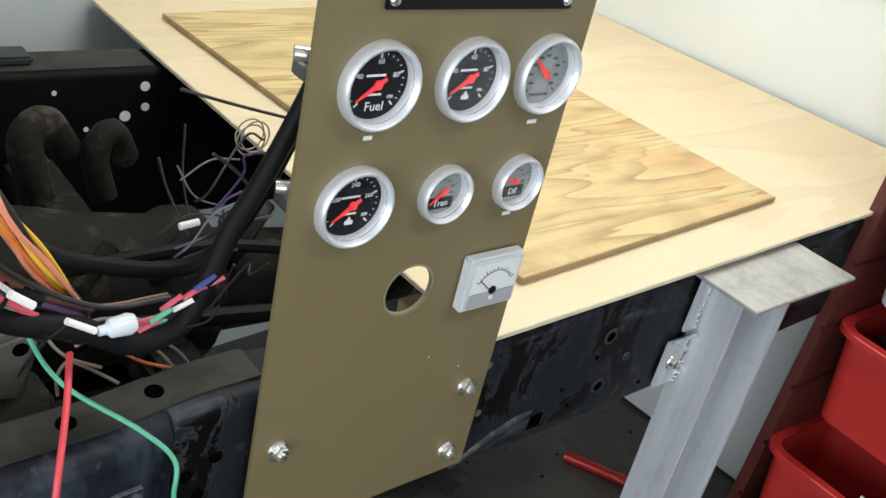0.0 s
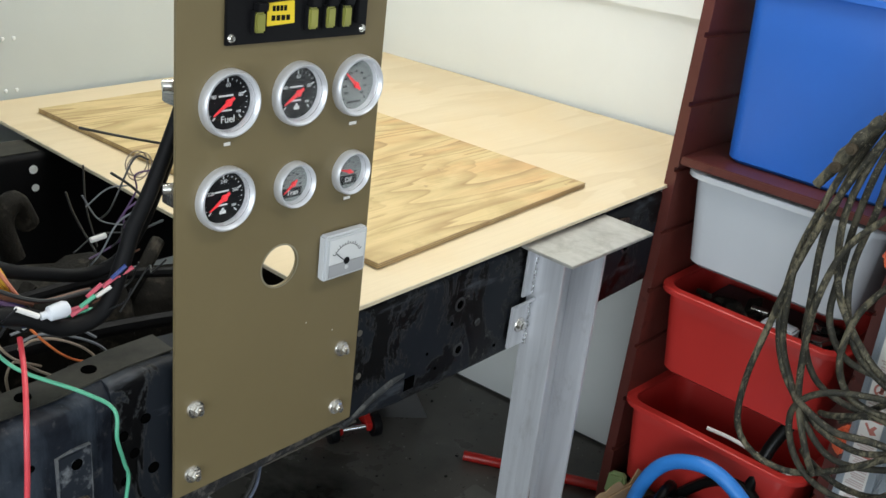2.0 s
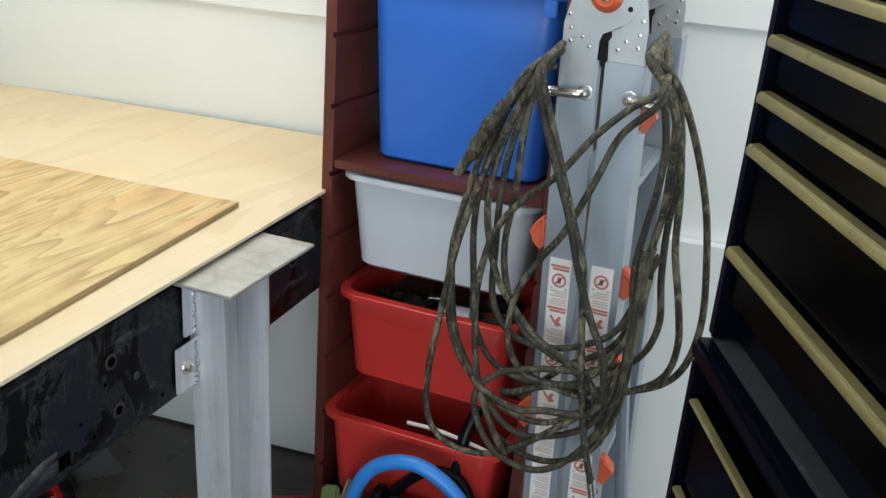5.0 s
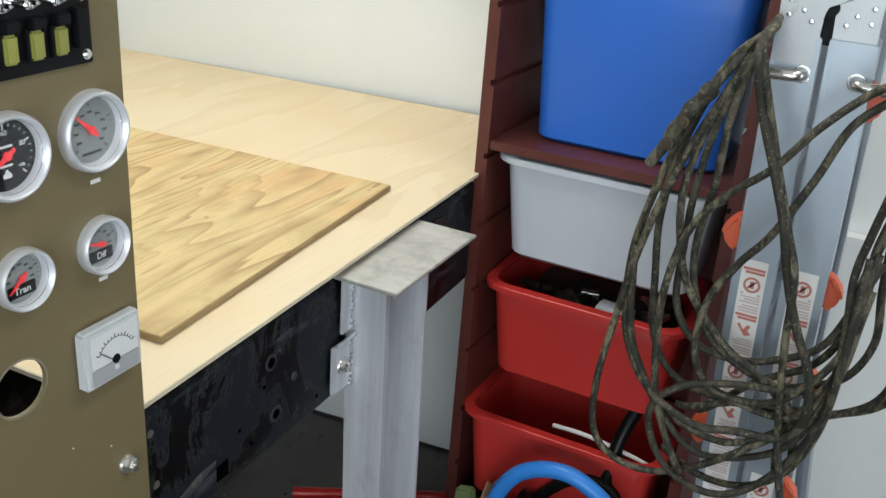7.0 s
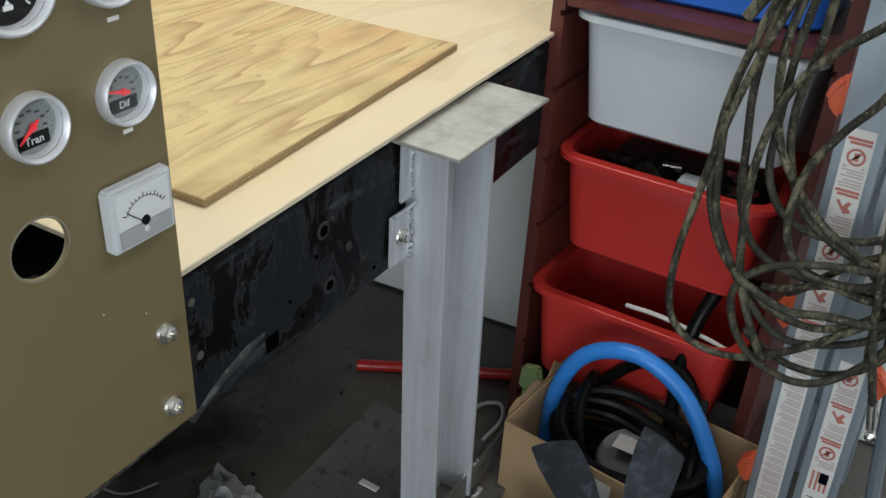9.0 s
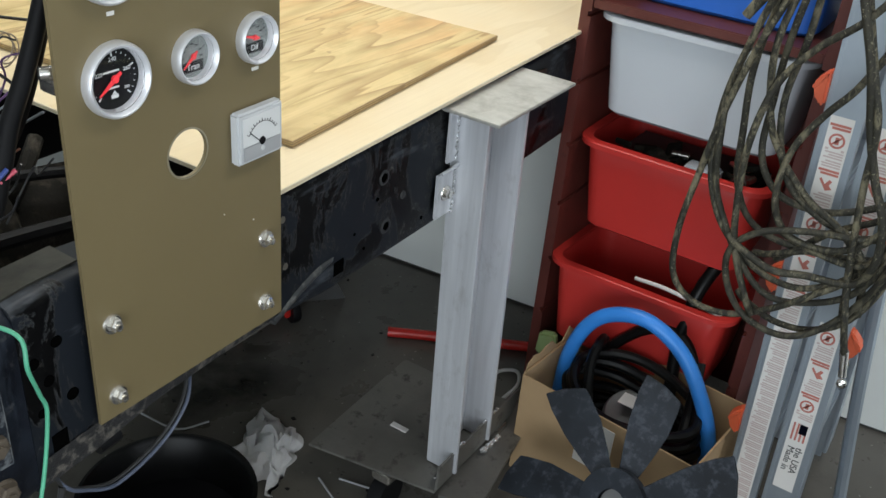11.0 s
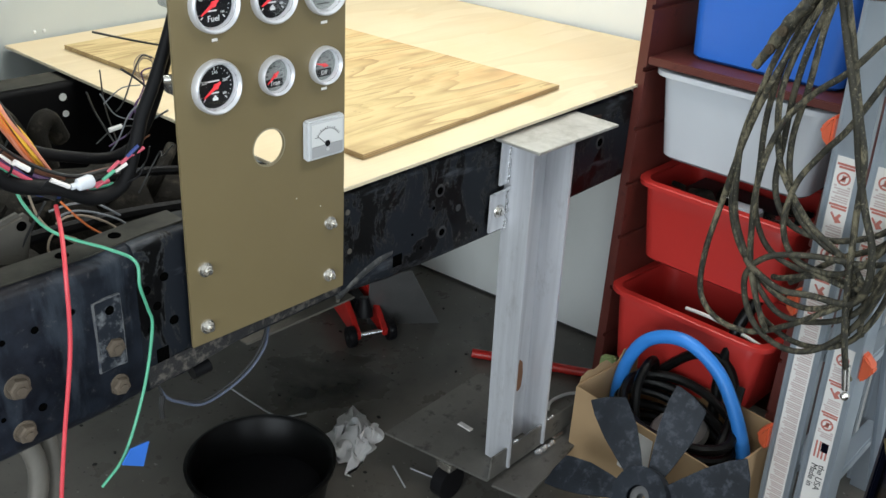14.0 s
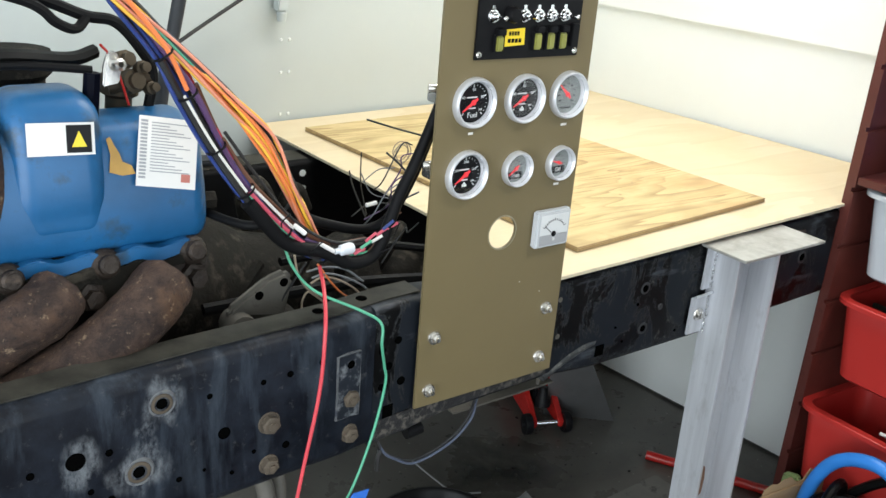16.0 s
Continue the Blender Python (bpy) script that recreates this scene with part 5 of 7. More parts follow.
part("side_board", upright(0.037, 0.060, -1), M["dark_wood"], shelf, "grooved side board")
part("side_board", upright(-0.425, -0.402, 1), M["dark_wood"], shelf, "grooved side board")
part("shelf_board", box(bmn(), 1.207, 1.512, -0.401, 0.036, 0.958, 0.976, 0.002), M["dark_wood"], shelf)
part("shelf_board", box(bmn(), 1.207, 1.512, -0.401, 0.036, 1.60, 1.618, 0.002), M["dark_wood"], shelf)
part("back_board", box(bmn(), 1.500, 1.512, -0.4015, 0.0365, 0.06, 0.957), M["dark_wood"], shelf)


def bin_shell(w, d, h, rim=False, r=0.035, taper=0.90, lip=0.018, wall=0.003):
    """An open tapered tub: origin at the middle of its floor, front towards -x."""
    bm = bmn()

    def ring(hw, hd, rr, z):
        out = []
        for sx, sy, a0 in ((1, 1, 0), (-1, 1, 90), (-1, -1, 180), (1, -1, 270)):
            for k in range(6):
                a = radians(a0 + 18 * k)
                out.append(bm.verts.new((sx * (hd - rr) + rr * math.cos(a), sy * (hw - rr) + rr * math.sin(a), z)))
        return out

    W, D = w / 2 - lip, d / 2 - lip
    if rim:
        rows = [ring(W + 0.001, D + 0.001, r, h - 0.0125), ring(W + lip, D + lip, r + lip, h - 0.012), ring(W + lip, D + lip, r + lip, h - 0.002), ring(W + lip - 0.002, D + lip - 0.002, r + lip, h), ring(W - wall, D - wall, r, h), ring(W - wall, D - wall, r, h - 0.004)]
    else:
        rows = [ring(W * taper - 0.01, D * taper - 0.01, r * 0.8, 0.0), ring(W * taper, D * taper, r, 0.008)]
        rows += [ring(W * (taper + (1 - taper) * k / 4), D * (taper + (1 - taper) * k / 4), r, 0.008 + (h - 0.02) * k / 4) for k in range(1, 5)]
        rows += [ring(W - wall, D - wall, r, h - 0.006), ring(W * taper - wall, D * taper - wall, r, 0.012)]
    for p, q in zip(rows, rows[1:]):
        for k in range(24):
            bm.faces.new((p[k], p[(k + 1) % 24], q[(k + 1) % 24], q[k]))
    if not rim:
        bm.faces.new(rows[0][::-1])
        bm.faces.new(rows[-1])
    return bm


def tub(name, w, d, h, at, material, label, m=None):
    t = thing(name, label, "storage bin", at, "plastic bins in the shelf", m)
    part("shell", bin_shell(w, d, h), material, t, local=True)
    part("rim", bin_shell(w, d, h, True), material, t, "rolled rim", local=True)
    return t


blue = tub("plastic_bin", 0.415, 0.30, 0.362, (1.390, -0.193, 0.9765), M["blue_bin"], "tall bright blue plastic bin standing on the shelf board")
part("handle_tab", box(bmn(), -0.158, -0.15, -0.185, -0.16, 0.322, 0.352, 0.002), M["blue_bin"], blue, local=True)
tub("plastic_bin", 0.425, 0.30, 0.205, (1.362, -0.180, 0.745), M["white_bin"], "translucent white plastic bin hung under the shelf board")
red1 = tub("plastic_bin", 0.412, 0.30, 0.205, (1.362, -0.172, 0.4835), M["red_bin"], "red plastic bin with metal odds and ends")
red2 = tub("plastic_bin", 0.425, 0.30, 0.205, None, M["red_bin"], "red plastic bin pulled forward with a white rod inside", pose(1.312, -0.172, 0.203, 0, 3))
rnd = random.Random(11)
for k in range(16):
    x, y = rnd.uniform(1.26, 1.42), rnd.uniform(-0.31, -0.04)
    m = Matrix.Translation((x, y, 0.662 + rnd.uniform(-0.012, 0.006))) @ Euler((rnd.uniform(-0.5, 0.5), rnd.uniform(-0.5, 0.5), rnd.uniform(0, 3))).to_matrix().to_4x4()
    s = rnd.uniform(0.015, 0.035)
    bm = box(bmn(), -s, s, -s * 0.5, s * 0.5, -0.006, 0.006, 0.002, m)
    ob = single("metal_scrap", bm, M["cast" if k % 3 else "zinc"], "small metal scrap lying in the red bin", "scrap", group="scraps in the red bin")
fill = box(bmn(), 1.25, 1.46, -0.325, -0.025, 0.60, 0.648, 0.01)
single("rag_wad", fill, M["rubber"], "dark bundled stuff filling the red bin", "bundle")
pv = bmn()
box(pv, 1.245, 1.285, -0.265, -0.195, 0.655, 0.688, 0.004, None)
single("plastic_clip", pv, M["white_bin"], "white plastic clip box on top of the scrap", "clip box")
single("white_rod", tube(bmn(), [(1.236, -0.150, 0.406), (1.232, -0.22, 0.411), (1.220, -0.31, 0.408), (1.206, -0.376, 0.404)], 0.0045, 8), M["label"], "thin white rod across the red bin", "rod")
single("black_pipe", tube(bmn(), [(1.16, -0.30, 0.20), (1.19, -0.285, 0.33), (1.225, -0.29, 0.43), (1.27, -0.31, 0.50)], 0.014, 10), M["black_hose"], "black hose end leaning into the red bin", "hose")

# ---- folding ladder ----
LM = pose(1.068, -0.512, 0.0, 0, 0, 0) @ Matrix(((1, 0, 0.0, 0), (0, 1, 0.0345, -0.034), (0, 0, 1, 0), (0, 0, 0, 1)))
ladder = thing("folding_ladder", "folded aluminium multi-position ladder with orange clips", "ladder", (1.25, -0.50, 0.0))


def tilt(bm):
    bmesh.ops.transform(bm, matrix=LM, verts=bm.verts)
    return bm


def rail_profile(y0, y1, x0, z0, z1, deep=0.034):
    """A channel rail: a sunk face between two lips, open behind; the outer lip is the deeper one."""
    bm = bmn()
    box(bm, x0 + 0.003, x0 + 0.0065, y0 + 0.006, y1 - 0.006, z0, z1)
    out0, out1 = (deep, 0.022) if y0 < 0 else (0.022, deep)
    box(bm, x0, x0 + out0, y0, y0 + 0.0075, z0, z1, 0.0015)
    box(bm, x0, x0 + out1, y1 - 0.0075, y1, z0, z1, 0.0015)
    return tilt(bm)


for x0 in (0.0, 0.362):
    for y0, y1 in ((-0.069, -0.006), (0.004, 0.067)):
        part("side_rail", rail_profile(y0, y1, x0, 0.03, 1.266, 0.072), M["ladder"], ladder)
        inner = box(bmn(), x0 + 0.007, x0 + 0.020, y0 + 0.010, y1 - 0.010, 0.012, 1.0)
        part("inner_rail", tilt(inner), M["ladder"], ladder)
for y0, y1 in ((-0.069, -0.009), (0.006, 0.067)):
    for k in range(4):
        z = 0.20 + 0.28 * k
        bm = box(bmn(), 0.073, 0.361, y0 + 0.012, y1 - 0.012, z - 0.013, z + 0.013, 0.004)
        part("rung", tilt(bm), M["ladder"], ladder, "ribbed aluminium rung")
KNOB_Z = 1.366
for x0, knob in ((-0.002, "orange"), (0.364, "black_plastic")):
    for side, lift, reach in ((1, 0.0, 0.052), (-1, 0.006, 0.058)):
        # one leaf of the hinge: a disc round the axle that runs down into its own rail
        disc = [(reach * math.cos(radians(a)) * side, KNOB_Z + reach * math.sin(radians(a))) for a in range(238, 9, -12)]
        leaf = disc + [(0.066 * side, 1.318), (0.066 * side, 1.225), (0.008 * side, 1.225), (0.008 * side, 1.296), (0.004 * side, 1.308)]
        bm = prism(bmn(), leaf, -x0 - 0.012 - lift, -x0 - 0.004 - lift, YZ, 0.0012)
        hp = part("hinge_plate", tilt(bm), M["hinge"], ladder, "riveted steel hinge leaf")
        for dy, z in ((0.054, 1.312), (0.053, 1.292), (0.034, 1.300), (0.022, 1.286), (0.057, 1.333)):
            b2 = bmn()
            lathe(b2, [(0, 0.0028), (0.0028, 0.0024), (0.0040, 0)], (x0 + 0.004 + lift, side * dy, z), (-1, 0, 0), 10)
            part("rivet", tilt(b2), M["chrome"], hp)
        # stop holes are black discs, their inner shade painted
        for a in (100, 205 if side > 0 else 20):
            b2 = bmn()
            lathe(b2, [(0, 0.0012), (0.0042, 0.0012), (0.0042, -0.001)], (x0 + 0.004 + lift, side * 0.040 * math.cos(radians(a)), KNOB_Z + 0.040 * math.sin(radians(a))), (-1, 0, 0), 12)
            part("stop_hole", tilt(b2), M["crumb_and_shade"], hp)
    b2 = bmn()
    lathe(b2, [(0.008, 0.020), (0.015, 0.023), (0.022, 0.018), (0.0255, 0.010), (0.0245, 0.002), (0.018, 0.0)], (x0 + 0.004, 0.0, KNOB_Z), (-1, 0, 0), 28)
    lk = part("lock_knob", tilt(b2), M[knob], ladder, "orange lock knob" if knob == "orange" else "black hinge cap")
    b3 = bmn()
    lathe(b3, [(0, 0.024), (0.008, 0.022), (0.0085, 0.0)], (x0 + 0.003, 0.0, KNOB_Z), (-1, 0, 0), 6)
    part("axle_bolt", tilt(b3), M["zinc"], lk)
    # solid black block with a disc: the slot's shade as colour
    b4 = bmn()
    box(b4, x0 + 0.013, x0 + 0.024, -0.010, 0.010, 1.255, 1.312, 0.003)
    lathe(b4, [(0, 0.004), (0.011, 0.004), (0.011, -0.006)], (x0 + 0.010, 0.0, 1.306), (-1, 0, 0), 14)
    part("slot", tilt(b4), M["crumb_and_shade"], ladder, "black block painted as the shaded slot between the hinge leaves")
for y, far in ((0.022, 0.074), (-0.050, -0.092)):
    bm = bmn()
    lathe(bm, [(0.0105, 0.0012), (0.0128, 0.001), (0.013, -0.001), (0.0105, -0.003)], (0.003, y, 1.213), (-1, 0, 0), 20)
    tube(bm, [(0.012, y, 1.213), (-0.004, y, 1.213), (-0.012, y + (far - y) * 0.12, 1.213), (-0.014, y + (far - y) * 0.4, 1.212), (-0.013, far, 1.211)], 0.0082, 12)
    bmesh.ops.create_icosphere(bm, subdivisions=2, radius=0.0086, matrix=Matrix.Translation((-0.013, far, 1.211)))
    part("lock_pin", tilt(bm), M["zinc"], ladder, "polished bent lock pin")
brace = bmn()
tube(brace, [(0.09, -0.078, 0.72), (0.10, -0.105, 0.40), (0.11, -0.145, 0.04)], 0.012, 8, 4)
part("flared_leg", tilt(brace), M["ladder"], ladder, "pale flared ladder leg")
for z, side in ((0.97, 1), (0.90, -1), (0.74, -1), (0.62, 1), (0.53, -1), (0.30, 1), (1.19, -1)):
    y = 0.067 if side > 0 else -0.069
    bm = bmn()
    prism(bm, [(0, -0.030), (0.010, -0.032), (0.013, -0.016), (0.024, -0.010), (0.025, 0.002), (0.020, 0.008), (0.012, 0.020), (0.004, 0.026), (0, 0.026)], -0.006, 0.022, tilt_m := Matrix.Translation((0.008 if side > 0 else 0.03, y, z)) @ Matrix.Diagonal((1, side, 1, 1)) @ YZ, 0.004)
    part("clip", tilt(bm), M["orange"], ladder, "orange plastic lock clip")
rnd = random.Random(8)
for y, z0, z1 in ((0.0355, 0.10, 0.925), (-0.0375, 0.70, 0.925), (-0.0375, 0.18, 0.56)):
    bm = box(bmn(), 0.0018, 0.0034, y - 0.019, y + 0.019, z0, z1)
    st = part("sticker", tilt(bm), M["label"], ladder, "long white warning sticker")
    red, grey = bmn(), bmn()
    z = z1 - 0.012
    stop = z0 + (0.17 if z1 < 0.6 else 0.02)
    turn = 0 if y > 0 else 1
    while z > stop:
        fine = y > 0 and z < 0.60      # the long lower half of the first sticker is fine print
        turn += 1
        if turn % 4 == 1 and not fine:
            for k in range(2):         # red warning heading in two lines
                box(red, 0.0012, 0.0017, y - 0.0165, y + 0.0165 - 0.004 * k, z - 0.0042, z)
                z -= 0.0056
            z -= 0.002
        elif turn % 8 == 2 and not fine:
            lathe(red, [(0.0095, 0.0007), (0.0130, 0.0007), (0.0130, 0.0), (0.0095, 0.0)], (0.0018, y, z - 0.015), (-1, 0, 0), 18)
            prism(red, [(y - 0.0095, z - 0.0075), (y - 0.0075, z - 0.0055), (y + 0.0095, z - 0.0225), (y + 0.0075, z - 0.0245)], -0.0017, -0.0012, YZ)
            box(red, 0.0012, 0.0017, y - 0.0035, y + 0.0030, z - 0.021, z - 0.009)
            for side in (-1, 1):
                box(grey, 0.0012, 0.0017, y + side * 0.0125 - 0.0025, y + side * 0.0125 + 0.0025, z - 0.032, z - 0.0285)
            z -= 0.034
        elif turn % 8 == 6 and not fine:
            prism(red, [(y - 0.012, z - 0.020), (y - 0.002, z - 0.024), (y + 0.011, z - 0.006), (y + 0.008, z - 0.003), (y + 0.001, z - 0.013), (y - 0.005, z - 0.004), (y - 0.010, z - 0.006), (y - 0.006, z - 0.014)], -0.0017, -0.0012, YZ)
            z -= 0.029
        else:
            for k in range(3):
                box(grey, 0.0012, 0.0017, y - 0.0155, y + 0.016 - 0.009 * rnd.random(), z - 0.0026, z)
                z -= 0.0045
            z -= 0.002
    tagged(part("print", tilt(red), M["label_red"], st), kind="stuff")
    tagged(part("print", tilt(grey), M["label_grey"], st), kind="stuff")

# maker's country and a small flag at the foot of the last sticker
side_text = pose(0, 0, 0, 90, 0, -90) @ Matrix.Rotation(radians(-90), 4, "Z")
for text, dy in (("Made in", 0.007), ("the USA", -0.008)):
    lettering("word", text, 0.0185, Matrix.Translation((1.0693, -0.5745 + dy, 0.255)) @ side_text, M["black_face"], st)
flag = bmn()
for k in range(4):
    box(flag, 0.0012, 0.0017, -0.0375 - 0.013 + 0.0075 * k, -0.0375 - 0.0095 + 0.0075 * k, 0.300, 0.340)
part("print", tilt(flag), M["label_red"], st)
part("print", tilt(box(bmn(), 0.0008, 0.0011, -0.0375 - 0.013, -0.0375 + 0.001, 0.318, 0.340)), M["navy"], st)

# ---- dirty cable hung over the ladder ----
coil = thing("cable_coil", "long soiled grey extension cable hung in loose loops over the ladder", "cable", (1.02, -0.5, 0.0))
rnd = random.Random(17)


def strand(depth, *pts, tuck=(), r=0.0058):
    """One length of cable: (y, z) points down the front of the ladder; tucked ends run back over the pins."""
    line = [Vector((depth + 0.006 * math.sin(1.7 * k + 40 * depth), y + rnd.uniform(-0.002, 0.002), z)) for k, (y, z) in enumerate(pts)]
    hub = Vector((1.16, -0.434, 1.262)) if line[-1 if 1 in tuck else 0].y > -0.52 else Vector((1.18, -0.580, 1.285))
    away = Vector((0.012, 0.0, 0.0))
    head = [hub + Vector((0, 0, rnd.uniform(-0.02, 0.02))), line[0].lerp(hub, 0.5) + Vector((0, 0, 0.014))] if 0 in tuck else [line[0] + (line[0] - line[1]) * 0.4 + away]
    tail = [line[-1].lerp(hub, 0.5) + Vector((0, 0, 0.014)), hub] if 1 in tuck else [line[-1] + (line[-1] - line[-2]) * 0.4 + away]
    line = head + line + tail
    return part("strand", tube(bmn(), line, r, 10, 8), M["cable"], coil)


# left-hand loops, from the left pin down and round
strand(0.985, (-0.440, 1.278), (-0.401, 1.235), (-0.356, 1.127), (-0.321, 1.008), (-0.309, 0.916), (-0.317, 0.815), (-0.347, 0.737), (-0.390, 0.683), (-0.444, 0.655), (-0.511, 0.660), (-0.575, 0.705), (-0.612, 0.78), tuck=(0,))
strand(0.972, (-0.432, 1.252), (-0.394, 1.169), (-0.356, 1.063), (-0.321, 0.939), (-0.303, 0.811), (-0.288, 0.697), (-0.301, 0.609), (-0.344, 0.564), (-0.406, 0.565), (-0.471, 0.607), (-0.531, 0.661), (-0.594, 0.725), (-0.630, 0.819), (-0.640, 0.92), tuck=(0,))
strand(0.995, (-0.428, 1.252), (-0.412, 1.164), (-0.407, 1.055), (-0.399, 0.957), (-0.410, 0.881), (-0.448, 0.819), (-0.501, 0.781), (-0.550, 0.764), (-0.590, 0.72), (-0.60, 0.66), tuck=(0,))
strand(1.005, (-0.424, 1.247), (-0.393, 1.143), (-0.382, 1.040), (-0.378, 0.943), (-0.386, 0.854), (-0.422, 0.801), (-0.481, 0.786), (-0.540, 0.800), (-0.60, 0.85), (-0.635, 0.95), tuck=(0,))
strand(0.978, (-0.424, 1.247), (-0.388, 1.151), (-0.369, 1.037), (-0.389, 0.926), (-0.422, 0.863), (-0.477, 0.816), (-0.538, 0.782), (-0.569, 0.738), (-0.575, 0.66), tuck=(0,))
strand(1.012, (-0.430, 1.262), (-0.380, 1.19), (-0.348, 1.09), (-0.336, 0.98), (-0.345, 0.88), (-0.355, 0.80), (-0.385, 0.735), (-0.44, 0.71), (-0.52, 0.715), (-0.60, 0.735), tuck=(0,))
# the two lengths thrown across the rails
strand(0.955, (-0.622, 1.261), (-0.576, 1.221), (-0.529, 1.172), (-0.482, 1.106), (-0.430, 1.050), (-0.390, 0.985), (-0.371, 0.891), (-0.377, 0.789), (-0.392, 0.70), (-0.43, 0.62), tuck=(0,))
strand(0.966, (-0.622, 1.241), (-0.568, 1.179), (-0.538, 1.099), (-0.499, 1.009), (-0.464, 0.953), (-0.433, 0.886), (-0.431, 0.804), (-0.464, 0.749), (-0.535, 0.744), (-0.583, 0.784), (-0.629, 0.868), (-0.638, 0.97), tuck=(0,))
# lengths straight down the front, the second ending in the lug
strand(0.948, (-0.435, 1.257), (-0.455, 1.188), (-0.486, 1.107), (-0.515, 1.040), (-0.539, 0.952), (-0.566, 0.881), (-0.593, 0.828), (-0.601, 0.759), (-0.579, 0.709), (-0.515, 0.700), (-0.458, 0.693), (-0.40, 0.71), tuck=(0,), r=0.0064)
strand(0.953, (-0.439, 1.262), (-0.475, 1.149), (-0.521, 1.032), (-0.544, 0.963), (-0.552, 0.857), (-0.572, 0.718), (-0.590, 0.645), (-0.606, 0.585), tuck=(0,))
# round bottom loops
strand(0.960, (-0.570, 0.781), (-0.494, 0.767), (-0.421, 0.742), (-0.384, 0.692), (-0.393, 0.627), (-0.434, 0.583), (-0.496, 0.575), (-0.550, 0.600), (-0.596, 0.666), (-0.624, 0.755), (-0.633, 0.850), (-0.630, 0.96))
strand(0.990, (-0.428, 0.590), (-0.485, 0.577), (-0.543, 0.588), (-0.593, 0.626), (-0.624, 0.713), (-0.634, 0.840), (-0.629, 0.955), (-0.642, 1.050), (-0.643, 1.163), (-0.635, 1.235), (-0.597, 1.289), tuck=(1,))
# right-hand loops
strand(0.998, (-0.591, 1.300), (-0.634, 1.259), (-0.672, 1.185), (-0.703, 1.090), (-0.720, 1.005), (-0.730, 0.906), (-0.719, 0.825), (-0.691, 0.776), (-0.643, 0.751), (-0.584, 0.732), (-0.502, 0.718), (-0.439, 0.687), tuck=(0,))
strand(0.984, (-0.589, 1.292), (-0.624, 1.250), (-0.654, 1.182), (-0.664, 1.099), (-0.671, 1.012), (-0.691, 0.933), (-0.703, 0.860), (-0.687, 0.795), (-0.642, 0.756), (-0.566, 0.727), (-0.48, 0.735), tuck=(0,))
strand(0.975, (-0.617, 1.249), (-0.635, 1.178), (-0.636, 1.119), (-0.623, 1.046), (-0.617, 0.971), (-0.627, 0.878), (-0.621, 0.775), (-0.584, 0.678), (-0.516, 0.633), (-0.457, 0.631), (-0.401, 0.675), (-0.358, 0.729), (-0.330, 0.797), (-0.318, 0.90), tuck=(0,))
strand(1.008, (-0.620, 1.262), (-0.645, 1.172), (-0.647, 1.087), (-0.636, 1.003), (-0.640, 0.939), (-0.621, 0.866), (-0.588, 0.807), (-0.524, 0.756), (-0.47, 0.70), tuck=(0,))
strand(1.016, (-0.602, 1.285), (-0.641, 1.215), (-0.656, 1.12), (-0.650, 1.03), (-0.655, 0.95), (-0.664, 0.87), (-0.640, 0.80), (-0.585, 0.765), tuck=(0,))
pl = bmn()
tube(pl, [(1.06, -0.43, 1.25), (0.985, -0.416, 1.246), (0.972, -0.385, 1.197)], 0.0058, 10, 5)
tube(pl, [(0.972, -0.385, 1.197), (0.968, -0.360, 1.159), (0.965, -0.339, 1.115)], 0.0115, 14, 8, taper=lambda t: 1 + 0.12 * math.sin(17 * t))
tube(pl, [(0.965, -0.337, 1.111), (0.962, -0.317, 1.074)], 0.0092, 12, 5, taper=lambda t: 1 - 0.15 * t)
plug = part("plug", pl, M["cable"], coil, "dirty moulded plug caked with mud")
for z, y in ((1.146, -0.356), (1.112, -0.340)):
    bm = bmn()
    lathe(bm, [(0, 0.004), (0.0045, 0.004), (0.005, 0.002), (0.009, 0.0015), (0.0095, -0.004)], (0.953, y, z), (-1, 0.1, 0.1), 14)
    part("screw", bm, M["brass"], plug, "tarnished brass screw")
tip = bmn()
rod(tip, (0.953, -0.604, 0.592), (0.953, -0.614, 0.545), 0.0078, 10, 0.007)
lathe(tip, [(0.004, 0), (0.008, 0.002), (0.008, 0.008), (0.004, 0.010)], (0.953, -0.617, 0.535), (-1, 0, 0), 12)
part("cable_lug", tip, M["zinc"], coil, "crimped metal cable lug")

# ---- tool chests ----
CH = Matrix.Translation((0.721, -0.756, 0)) @ Matrix.Rotation(math.atan2(-0.415, -0.91), 4, "Z")   # x along the front, +y into the room's corner behind


